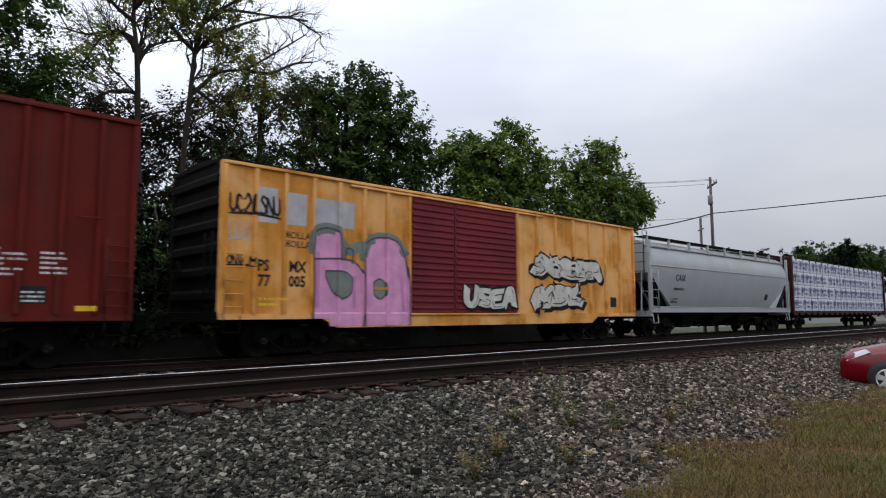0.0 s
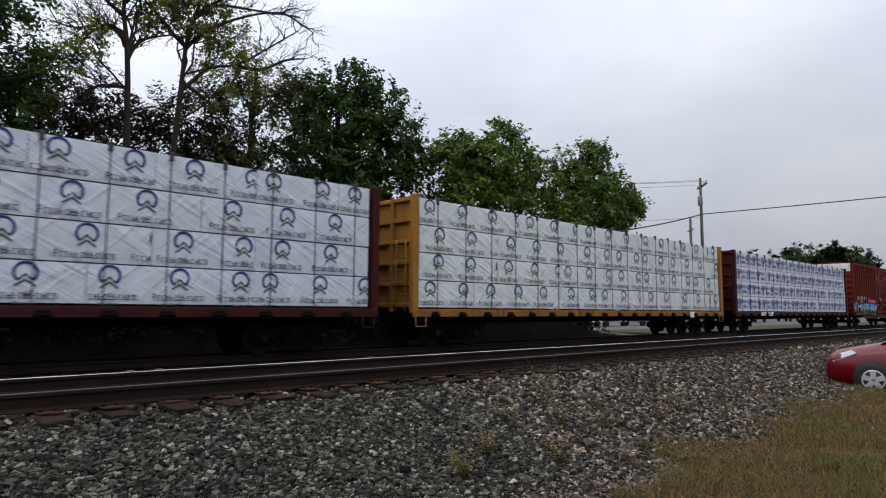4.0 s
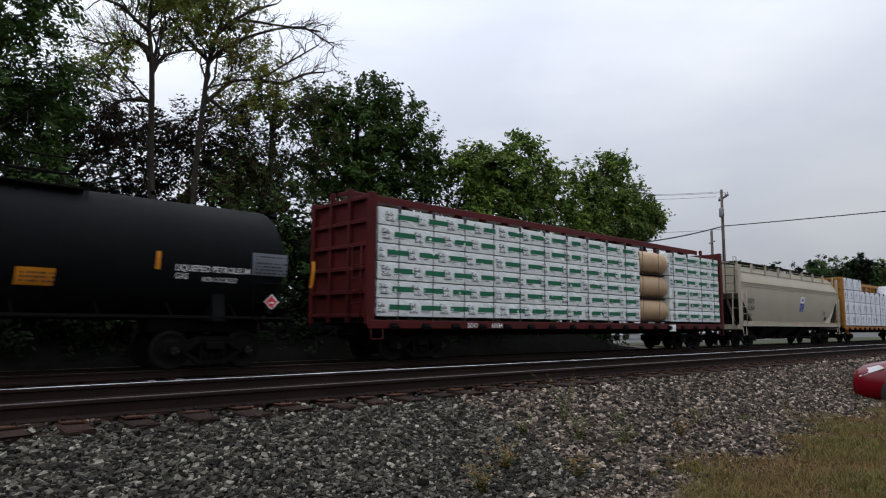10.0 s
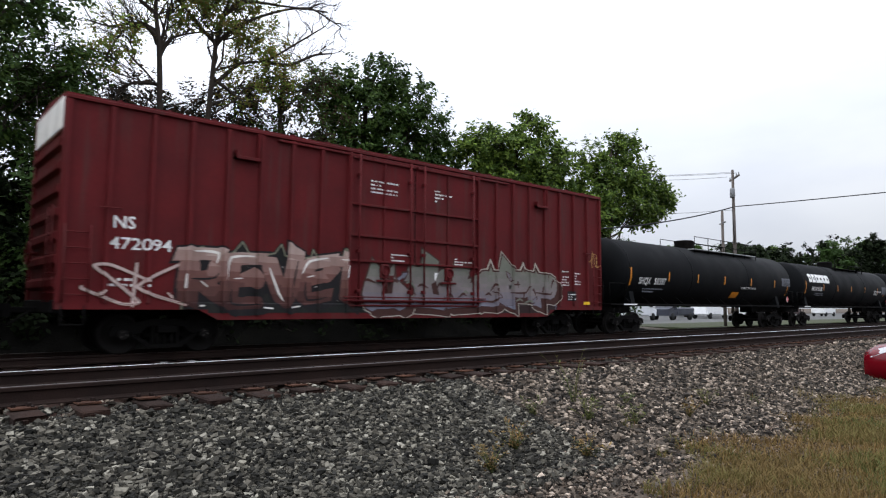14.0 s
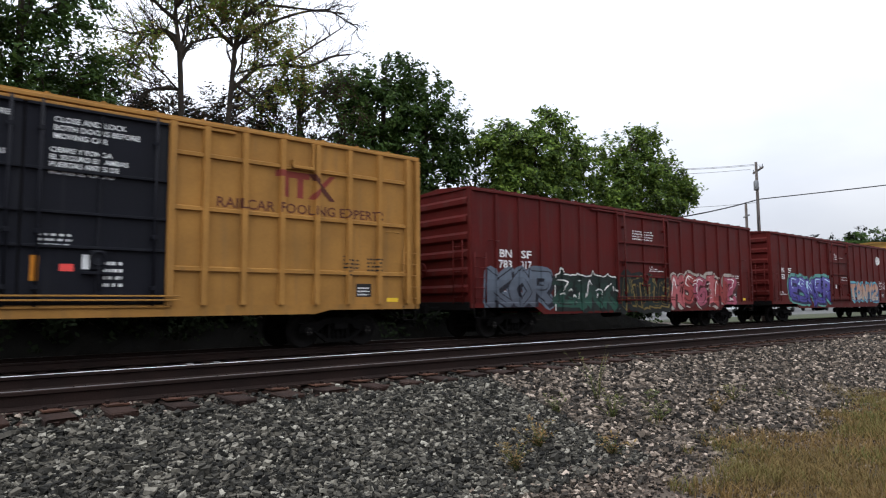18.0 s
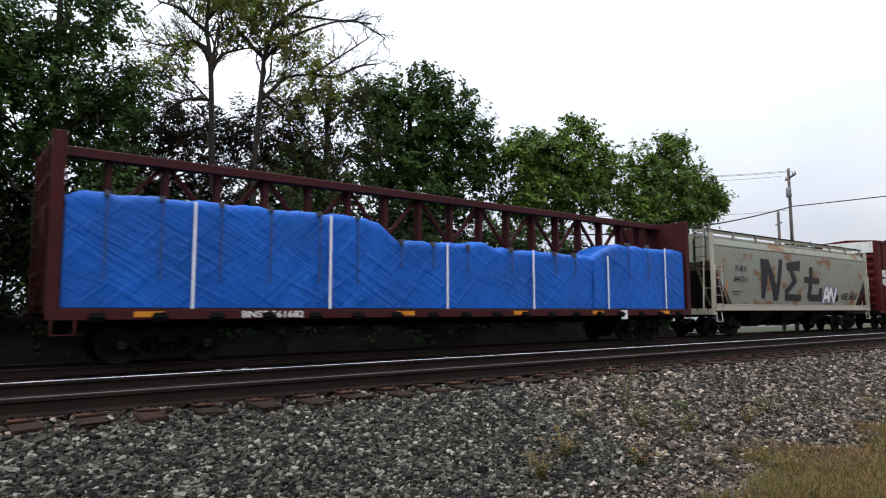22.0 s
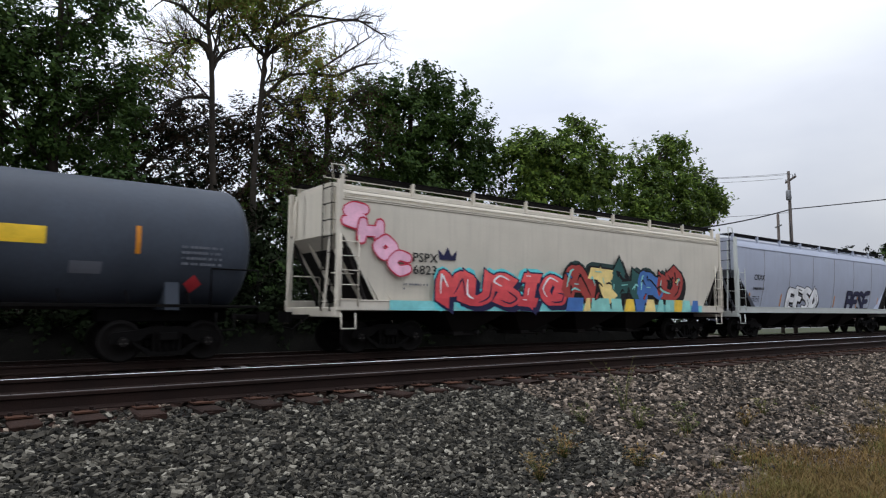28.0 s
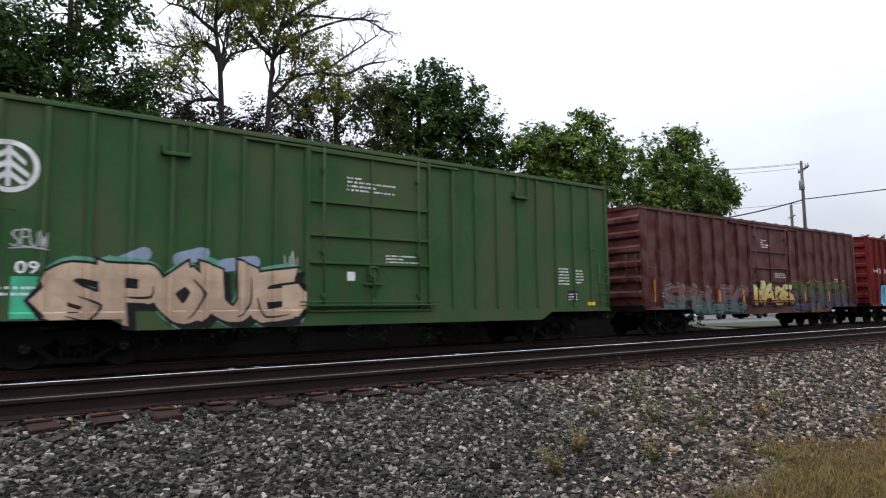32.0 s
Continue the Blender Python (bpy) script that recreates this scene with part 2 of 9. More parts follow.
soil = mat("soil", (0.075, 0.058, 0.044), 0.95, var=0.45, scale=1.6, fine=38, bump=1.0)
# ballast bed, near-black so its colour gives the shade between the stones
gap_shade = mat("ballast_gap_shade", (0.009, 0.008, 0.0075), 0.95, spec=0.05, var=0.5, scale=3.0, fine=22, bump=1.0)
STONE_TONES = ((0.0, (0.007, 0.0069, 0.0062)), (0.32, (0.021, 0.0198, 0.0172)), (0.58, (0.05, 0.046, 0.0395)), (0.8, (0.1, 0.09, 0.077)), (0.93, (0.2, 0.184, 0.16)), (1.0, (0.3, 0.28, 0.25)))


def stone_kind(name, r, g, b):
    """Broken stone: the shared range of greys, scaled by r, g and b."""
    return mat(name, (0.06, 0.058, 0.055), 0.9, var=0.35, scale=2.0, fine=40, bump=0.4, spec=0.1, tones=[(at, (c[0] * r, c[1] * g, c[2] * b)) for at, c in STONE_TONES])


stone_green = stone_kind("ballast_stone_greenish", 1.0, 1.0, 0.92)
stone_mat = stone_kind("ballast_stone", 1.54, 1.34, 1.2)
stone_fine = stone_kind("gravel_pinkish", 1.35, 1.1, 0.98)
tie_mat = mat("creosoted_wood", (0.033, 0.0175, 0.0125), 0.9, patch=(0.008, 0.0065, 0.006), var=0.6, scale=1.3, fine=45, bump=0.7, streak=0.5, dirt=(0.011, 0.009, 0.008), spec=0.08)
rail_side = mat("rusted_rail", (0.017, 0.0098, 0.0078), 0.85, spec=0.12, var=0.35, scale=2.0, fine=60, bump=0.3)
# darker and rougher rail head than rail_top
rail_dull = mat("dull_rail_head", (0.09, 0.082, 0.08), 0.5, metal=0.9, var=0.15, scale=2.0, fine=80, bump=0.05)
rail_top = mat("polished_rail", (0.85, 0.85, 0.86), 0.42, metal=1.0, var=0.08, scale=2.0, fine=80, bump=0.02)
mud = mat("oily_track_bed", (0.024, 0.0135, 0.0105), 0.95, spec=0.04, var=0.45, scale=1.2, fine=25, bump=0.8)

ys = np.array([-400, -120, -40, -12, -4, 0, 2, 3.2, 4.1, 4.8, 5.5, 6.15, 6.8, 7.4, 7.64, 9.3, 10.6, 12, 13.6, 14.4, 16.36, 18.4, 20.5, 24, 30, 45, 80, 200, 500, 900])
xs = np.concatenate([[-900, -300, -100, -40], np.arange(-20, 61, 2.0), [70, 90, 120, 170, 250, 400, 700, 1500]])
gx, gy = np.meshgrid(xs, ys)
gz = ground_z(gx, gy) + rng.normal(0, 0.012, gx.shape) * ((gy > -10) & (gy < 30))
gv = np.stack([gx.ravel(), gy.ravel(), gz.ravel()], 1)
nx = len(xs)
gi = np.array([(j * nx + i, j * nx + i + 1, (j + 1) * nx + i + 1, (j + 1) * nx + i) for j in range(len(ys) - 1) for i in range(nx - 1)])
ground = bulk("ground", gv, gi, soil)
ground.data.materials.append(gap_shade)
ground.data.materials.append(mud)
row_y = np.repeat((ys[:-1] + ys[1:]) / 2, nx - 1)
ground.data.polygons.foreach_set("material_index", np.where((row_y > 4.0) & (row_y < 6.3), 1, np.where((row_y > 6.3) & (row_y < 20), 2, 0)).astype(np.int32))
tagged(ground, "flat soil with a stone ballast bed under the tracks", "ground", kind="structure")
# low bank added between far track and wood, near-black for shade under the cars
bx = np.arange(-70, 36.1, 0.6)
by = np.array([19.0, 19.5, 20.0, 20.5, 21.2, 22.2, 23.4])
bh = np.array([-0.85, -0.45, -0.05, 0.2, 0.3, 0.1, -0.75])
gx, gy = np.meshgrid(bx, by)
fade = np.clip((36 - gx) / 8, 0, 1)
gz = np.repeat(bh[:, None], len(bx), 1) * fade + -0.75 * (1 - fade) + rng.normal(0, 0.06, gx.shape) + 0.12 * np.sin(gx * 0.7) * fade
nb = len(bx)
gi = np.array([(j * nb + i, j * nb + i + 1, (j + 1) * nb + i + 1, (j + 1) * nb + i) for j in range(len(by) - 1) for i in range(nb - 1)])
tagged(bulk("earth_bank", np.stack([gx.ravel(), gy.ravel(), gz.ravel()], 1), gi, mat("bank_shade_black", (0.0045, 0.0043, 0.0036), 0.95, spec=0.04, var=0.5, scale=1.2, fine=14, bump=1.0)), "low bank added below the wood, its near-black colour standing for shade", "ground", kind="structure")


def rail_shape():
    s = Shape()
    prof = [(-0.075, -0.171), (0.075, -0.171), (0.075, -0.16), (0.014, -0.135), (0.009, -0.05), (0.036, -0.035), (0.036, -0.008), (0.028, 0.0),
            (-0.028, 0.0), (-0.036, -0.008), (-0.036, -0.035), (-0.009, -0.05), (-0.014, -0.135), (-0.075, -0.16)]
    s.prism(prof, "x", -300, 700, 0)
    s.prism([(-0.031, -0.002), (-0.02, 0.0012), (0.0, 0.002), (0.02, 0.0012), (0.031, -0.002)], "x", -300, 700, 1)
    return s


rail_me = rail_shape().mesh("rail", [rail_side, rail_top])
rail_dull_me = rail_shape().mesh("rail", [rail_side, rail_dull])
railway_near = tagged(new("railway_track"), "empty railway track with rusted rails on old wooden ties", "railway track", group="railway tracks")
railway_far = tagged(new("railway_track"), "railway track under the passing freight train", "railway track", group="railway tracks")
railway_near.location = (0, NEAR_Y, 0)
railway_far.location = (0, FAR_Y, FAR_Z - RAIL_DROP)
for trk in (railway_near, railway_far):
    for dy in (-0.7525, 0.7525):
        part("rail", rail_me if trk is railway_near and dy > 0 else rail_dull_me, None, trk, at=(0, dy, 0))

tie_variants = []
for i in range(5):
    s = Shape()
    r = random.Random(i)
    s.box(-0.115, 0.115, -1.37, 1.37, -0.36, -0.178, 0.012)
    for e in (-1.37, 1.37):
        s.box(-0.105 + r.random() * 0.04, -0.02, e - 0.006 * np.sign(-e), e + 0.008 * np.sign(e), -0.33, -0.2, 0.003)
    s.v = [(x + r.uniform(-0.012, 0.012), y + r.uniform(-0.03, 0.03), z + r.uniform(-0.008, 0.002)) for x, y, z in s.v]
    tie_variants.append(s.mesh("tie", tie_mat))
plate = Shape()
plate.box(-0.1, 0.1, -0.27, 0.23, -0.178, -0.166, 0.004)
plate.box(-0.1, 0.1, -0.27, -0.2, -0.17, -0.158, 0.004)
plate.box(0.055, 0.08, -0.245, -0.215, -0.16, -0.146, 0.004, 1)
for sx in (-0.06, 0.06):
    for sy in (-0.11, 0.11):
        plate.box(sx - 0.018, sx + 0.018, sy - 0.025, sy + 0.025, -0.17, -0.135, 0.006, 1)
plate_me = plate.mesh("tie_plate", [mat("rusty_plate", (0.055, 0.026, 0.0165), 0.9, var=0.45, scale=4.0, fine=60, bump=0.5, spec=0.1), rail_side])
tie_r = random.Random(4)
far_ties = Shape()
for i in range(-8, 110):
    x = i * 0.535 + tie_r.uniform(-0.035, 0.035)
    m = pose(x, tie_r.uniform(-0.08, 0.08), tie_r.uniform(-0.012, 0.0), 0, 0, tie_r.uniform(-1.6, 1.6))
    part("tie", tie_variants[i % 5], None, railway_near, at=m)
    if i < 60:
        for dy in (-0.7525, 0.7525):
            part("tie_plate", plate_me, None, railway_near, at=(x, dy, 0))
for i in range(-20, 70):
    part("tie", tie_variants[i % 5], None, railway_far, at=(i * 0.56, tie_r.uniform(-0.05, 0.05), -0.01))
for i in list(range(110, 500)) + list(range(-200, -8)):
    far_ties.box(i * 0.535 - 0.11, i * 0.535 + 0.11, -1.3, 1.3, -0.36, -0.178)
tagged(part("far_tie", far_ties, tie_mat, railway_near), kind="stuff")
# pairs of bolts and clips on the nearer track
for x in (3.05, 3.42, 7.05, 12.4):
    s = Shape()
    s.box(-0.05, 0.05, -0.03, 0.03, -0.14, -0.06, 0.01)
    for d in (-0.03, 0.03):
        s.tube([(d, -0.07, -0.1), (d, -0.02, -0.1)], 0.016, 6)
    part("rail_clip", s, mat("galvanised_clip", (0.1, 0.1, 0.1), 0.6, 0.3, var=0.2), railway_near, at=(x, 1.45, 0.02))


# ---- ballast stones ----
def stones(n, xr, yr, size, seed, bias=1.0):
    """Broken stones as squashed, irregular eight-cornered lumps lying on the ground."""
    r = np.random.default_rng(seed)
    x = xr[0] + (xr[1] - xr[0]) * r.random(n) ** bias
    y = yr[0] + (yr[1] - yr[0]) * r.random(n)
    sz = size * r.lognormal(0, 0.22, n)
    z = ground_z(x, y) + sz * r.uniform(-0.3, 0.95, n)
    base = np.array([(i, j, l) for i in (-1, 1) for j in (-1, 1) for l in (-1, 1)], float) * 0.5
    v = base[None] * r.uniform(0.4, 1.15, (n, 8, 3)) * np.array([1.4, 1.0, 0.8])
    a, b, c = (r.normal(0, 0.3, n), r.normal(0, 0.3, n), r.normal(0, 0.75, n))
    ca, sa, cb, sb, cc, sc = np.cos(a), np.sin(a), np.cos(b), np.sin(b), np.cos(c), np.sin(c)
    X, Y, Z = v[..., 0].copy(), v[..., 1].copy(), v[..., 2].copy()
    Y, Z = Y * ca[:, None] - Z * sa[:, None], Y * sa[:, None] + Z * ca[:, None]
    X, Z = X * cb[:, None] + Z * sb[:, None], -X * sb[:, None] + Z * cb[:, None]
    X, Y = X * cc[:, None] - Y * sc[:, None], X * sc[:, None] + Y * cc[:, None]
    v = np.stack([X, Y, Z], -1) * sz[:, None, None] + np.stack([x, y, z], -1)[:, None]
    q = np.array([(0, 1, 3, 2), (4, 6, 7, 5), (0, 4, 5, 1), (2, 3, 7, 6), (1, 5, 7, 3)])
    f = (q[None] + 8 * np.arange(n)[:, None, None]).reshape(-1, 4)
    return v.reshape(-1, 3), f


for n, xr, yr, size, seed, bias, stone in (
        (42000, (0.1, 6), (3.8, 6.3), 0.0315, 1, 1.0, stone_green), (54000, (6, 20), (3.8, 6.3), 0.038, 6, 1.15, stone_mat), (9000, (-60, 0.1), (3.8, 6.3), 0.07, 8, 0.7, stone_green), (3000, (0.1, 24), (6.4, 6.78), 0.03, 10, 1.2, stone_green),
        (16000, (20, 70), (4.0, 6.3), 0.055, 2, 1.6, stone_mat), (5000, (0.2, 26), (6.3, 10.2), 0.034, 3, 1.2, stone_mat), (8000, (1.5, 24), (3.3, 4.1), 0.032, 5, 1.0, stone_mat),
        (26000, (1.5, 20), (2.2, 4.3), 0.019, 9, 1.0, stone_fine)):
    sv, sf = stones(n, xr, yr, size, seed, bias)
    tagged(bulk("ballast_stones", sv, sf, stone), "fine pinkish gravel beside the grass" if stone is stone_fine else "grey broken ballast stones on the track shoulder", "gravel", kind="stuff")

# ---- dry grass and weeds ----
dry = mat("dry_grass", (0.16, 0.105, 0.05), 0.9, scale=0.55, patch=(0.13, 0.095, 0.04), bump=0, through_light=0.25, spec=0.08,
          tones=[(0.0, (0.06, 0.034, 0.014)), (0.3, (0.15, 0.082, 0.03)), (0.6, (0.195, 0.116, 0.04)), (0.85, (0.27, 0.178, 0.072)), (1.0, (0.15, 0.12, 0.036))])
green_blade = mat("green_grass", (0.08, 0.105, 0.03), 0.8, scale=0.55, patch=(0.13, 0.1, 0.035), bump=0, through_light=0.25, spec=0.1,
                  tones=[(0.0, (0.03, 0.045, 0.014)), (0.5, (0.075, 0.1, 0.028)), (0.85, (0.12, 0.14, 0.042)), (1.0, (0.17, 0.15, 0.055))])


def blades(n, pick, seed, h=(0.12, 0.34), wide=0.0045):
    """Bent, tapering blades of grass, each of three quads closing to a tip."""
    r = np.random.default_rng(seed)
    p = pick(r, n)
    x, y = p[:, 0], p[:, 1]
    z = ground_z(x, y) - 0.01
    hh = r.uniform(h[0], h[1], n) * (0.6 + 0.4 * r.random(n))
    t = r.uniform(0, 6.28, n)
    bend = r.uniform(0.1, 1.1, n) * hh
    d = np.stack([np.cos(t), np.sin(t)], 1)
    w = np.stack([-np.sin(t), np.cos(t)], 1) * wide * r.uniform(0.6, 1.6, n)[:, None]
    v = np.zeros((n, 6, 3))
    for i, (u, b, k) in enumerate(((0, 0, 1.0), (0.55, 0.3, 0.8), (1.0, 1.0, 0.15))):
        c = np.stack([x, y], 1) + d * (bend * b)[:, None]
        for s in (0, 1):
            v[:, 2 * i + s, :2] = c + w * k * (1 if s else -1)
            v[:, 2 * i + s, 2] = z + hh * u * (1 - 0.15 * b)
    q = np.array([(0, 1, 3, 2), (2, 3, 5, 4)])
    return v.reshape(-1, 3), (q[None] + 6 * np.arange(n)[:, None, None]).reshape(-1, 4)


def verge(r, n, lush=False):
    """Places on the grassy verge, thinner and patchy towards the stones; the lush blades gather in green patches."""
    out = []
    while len(out) < n:
        x = 4.0 + 26 * r.random(4000) ** 1.6
        y = r.uniform(0.4, 4.6, 4000)
        edge = 3.86 + 0.35 * np.sin(x * 1.1 + 1.0) + 0.25 * np.sin(x * 2.7) + 0.12 * np.sin(x * 6.3 + 2 * y) - np.clip(7.3 - x, 0, 3) * 0.6 + np.clip(x - 12, 0, 5) * 0.12
        patch = 0.5 + 0.5 * np.sin(x * 2.3 + 1.7 * np.sin(y * 1.9)) * np.sin(y * 2.9 + 1.3 * np.sin(x * 1.4))
        keep = r.random(4000) < np.clip((edge - y) * 1.8, 0, 1) * (0.35 + 0.65 * patch)
        keep &= r.random(4000) < np.clip((x - 4.0 + 0.4 * np.sin(y * 3.1)) / 1.1, 0, 1) * np.clip((y - 0.5 + 0.3 * np.sin(x * 2.2)) / 0.9, 0, 1)
        if lush:
            keep &= np.sin(x * 1.7 + 0.8) * np.sin(y * 2.3 + 0.5 * x) + 0.5 * np.sin(x * 4.1 + y * 3.0) + r.normal(0, 0.25, 4000) > 0.15
        # stray tufts out among the stones
        tuft = np.sin(x * 3.7 + 0.4) * np.sin(y * 4.3 + 1.1) + 0.6 * np.sin(x * 7.1 - y * 5.3)
        keep |= (tuft > 1.12) & (y < edge + 0.75) & (r.random(4000) < 0.2) & (x < 14)
        out += list(np.stack([x, y], 1)[keep])
    return np.array(out[:n])


def yard(r, n):
    """Thin tufts on the bare soil round the eye."""
    x, y = r.uniform(-30, 6, 12 * n), r.uniform(-14, 3.2, 12 * n)
    keep = (np.sin(x * 1.3 + np.sin(y)) * np.sin(y * 1.7 + 1) > 0.35) & (np.hypot(x, y) > 1.2)
    return np.stack([x, y], 1)[keep][:n]


for nm, lbl, mt, n, sd, h in (("dry_grass", "dry yellow-brown grass along the ballast", dry, 118000, 11, (0.04, 0.17)),
                              ("green_grass", "green blades among the dry grass", green_blade, 42000, 12, (0.06, 0.2))):
    bv, bf = blades(n, functools.partial(verge, lush=mt is green_blade), sd, h, 0.0034)
    tagged(bulk(nm, bv, bf, mt), lbl, "grass", kind="stuff")
bv, bf = blades(14000, yard, 13, (0.06, 0.2), 0.009)
tagged(bulk("dry_grass", bv, bf, dry), "thin dry tufts on bare soil", "grass", kind="stuff")


def weed(x, y, h, n, seed, dryness):
    r = random.Random(seed)
    s, lf = Shape(), Shape()
    z = float(ground_z(x, y))
    for i in range(n):
        a, out = r.uniform(0, 6.28), r.uniform(0.15, 0.75) * h
        hh = h * r.uniform(0.5, 1.0)
        tip = (out * math.cos(a), out * math.sin(a), hh)
        mid = (tip[0] * 0.35, tip[1] * 0.35, hh * 0.55)
        s.tube([(r.uniform(-.03, .03), r.uniform(-.03, .03), 0), mid, tip], [0.0035, 0.0025, 0.001], 4)
        for k in range(12):
            u = r.uniform(0.25, 1.0)
            p = Vector(mid).lerp(Vector(tip), u) if u > 0.5 else Vector((0, 0, 0)).lerp(Vector(mid), u * 2)
            b, ln = r.uniform(0, 6.28), r.uniform(0.02, 0.06)
            d = Vector((math.cos(b), math.sin(b), r.uniform(-0.2, 0.7))) * ln
            w = Vector((-math.sin(b), math.cos(b), 0)) * ln * 0.2
            lf.add([p, p + d * 0.5 + w, p + d, p + d * 0.5 - w], [(0, 1, 2, 3)])
    e = tagged(new("weed"), "thin straggling weed growing between ballast stones", "weed", group="weeds in the ballast")
    e.location = (x, y, z - 0.01)
    tagged(part("stem", s, green_blade, e), kind="stuff")
    tagged(part("foliage", lf, dry if dryness else green_blade, e), kind="stuff")


for i, (x, y, h, n, q) in enumerate(((6.9, 5.2, 0.75, 9, 0), (6.6, 4.75, 0.4, 16, 0), (5.0, 4.5, 0.35, 22, 1), (6.0, 5.1, 0.25, 10, 0), (7.8, 5.0, 0.2, 8, 0),
                                     (4.4, 4.25, 0.3, 20, 1), (7.2, 4.5, 0.28, 14, 0), (9.3, 4.6, 0.3, 14, 0), (8.4, 4.4, 0.3, 16, 1), (5.7, 4.1, 0.3, 16, 1))):
    weed(x, y, h, n, 30 + i, q)

# ---- trees ----
bark = mat("bark", (0.035, 0.028, 0.021), 0.9, var=0.4, scale=3.0, fine=30, bump=0.8)
LEAF = {
    # near-black copy of the leaf, with the wood's shade put into its colour
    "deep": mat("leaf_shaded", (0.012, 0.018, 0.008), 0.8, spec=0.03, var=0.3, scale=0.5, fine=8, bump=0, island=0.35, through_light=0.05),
    "dark": mat("leaf_dark", (0.04, 0.076, 0.018), 0.6, spec=0.1, var=0.3, scale=0.5, fine=8, bump=0, island=0.35, through_light=0.3),
    "mid": mat("leaf_mid", (0.065, 0.11, 0.022), 0.6, spec=0.1, var=0.3, scale=0.5, fine=8, bump=0, island=0.35, through_light=0.35),
    "light": mat("leaf_light", (0.165, 0.24, 0.042), 0.6, spec=0.1, var=0.3, scale=0.5, fine=8, bump=0, island=0.3, through_light=0.4),
    "yellow": mat("leaf_turning", (0.22, 0.18, 0.045), 0.6, spec=0.1, var=0.35, scale=0.5, fine=8, bump=0, island=0.35, through_light=0.4),
    "brown": mat("leaf_brown", (0.06, 0.04, 0.024), 0.7, spec=0.1, var=0.35, scale=0.5, fine=8, bump=0, island=0.35, through_light=0.3),
}


def leaf_cloud(lobes, n, seed, size, clump=0.45, hollow=0.35):
    """Leaves in clumps spread through the outer part of each lobe (x, y, z, radius), with gaps between the clumps."""
    r = np.random.default_rng(seed)
    lob = np.array(lobes, float)
    wt = lob[:, 3] ** 2
    n_cl = max(int(n / 30), 4)
    which = r.choice(len(lob), n_cl, p=wt / wt.sum())
    d = r.normal(0, 1, (n_cl, 3))
    d /= np.linalg.norm(d, axis=1)[:, None]
    rad = lob[which, 3] * (hollow + (1.0 - hollow) * r.random(n_cl) ** 0.6)
    cc = lob[which, :3] + d * rad[:, None] * np.array([1, 1, 0.85])
    # each clump is a spray that reaches outward and a little up or down
    way = d + r.normal(0, 0.5, (n_cl, 3)) + np.array([0, 0, 0.15])
    way /= np.linalg.norm(way, axis=1)[:, None]
    reach = clump * r.uniform(0.5, 2.2, n_cl)
    pick = r.integers(0, n_cl, n)
    along = r.random(n)
    p = cc[pick] + way[pick] * (reach[pick] * along)[:, None] + r.normal(0, 1, (n, 3)) * (clump * 0.3 * (1.1 - 0.6 * along))[:, None]
    # each leaf faces outward and up, as far as its neighbours let it
    face = d[pick] * 0.7 + np.array([0, 0, 0.75]) + r.normal(0, 0.45, (n, 3))
    face /= np.linalg.norm(face, axis=1)[:, None]
    a = np.cross(face, r.normal(0, 1, (n, 3)))
    a /= np.linalg.norm(a, axis=1)[:, None] + 1e-9
    b = np.cross(face, a)
    ln = size * r.uniform(0.6, 1.4, n)[:, None]
    v = np.stack([p, p + a * ln * 0.5 + b * ln * 0.3, p + a * ln, p + a * ln * 0.5 - b * ln * 0.3], 1)
    return v.reshape(-1, 3), np.arange(4 * n).reshape(-1, 4)


def smooth_run(pts, steps=4):
    """A soft curve through the points, half way between straight and round."""
    pts = [Vector(p) for p in pts]
    fine = []
    for i in range(len(pts) - 1):
        a, b, c, d = pts[max(i - 1, 0)], pts[i], pts[i + 1], pts[min(i + 2, len(pts) - 1)]
        for j in range(steps):
            t = j / steps
            curve = 0.5 * ((2 * b) + (c - a) * t + (2 * a - 5 * b + 4 * c - d) * t * t + (3 * b - a - 3 * c + d) * t ** 3)
            fine.append(curve.lerp(b.lerp(c, t), 0.35))
    fine.append(pts[-1])
    return fine


def limb(s, r, a, b, ra, rb, wob=0.12, sides=6, steps=6):
    """A crooked tapering limb from a to b; returns its path."""
    a, b = Vector(a), Vector(b)
    ln = (b - a).length
    path = [a]
    for i in range(1, steps):
        u = i / steps
        p = a.lerp(b, u) + Vector((r.uniform(-1, 1), r.uniform(-1, 1), r.uniform(-0.6, 1.0))) * ln * wob * math.sin(math.pi * u)
        path.append(p)
    path.append(b)
    s.tube(path, [ra + (rb - ra) * (i / steps) ** 0.8 for i in range(steps + 1)], sides, caps=False)
    return path


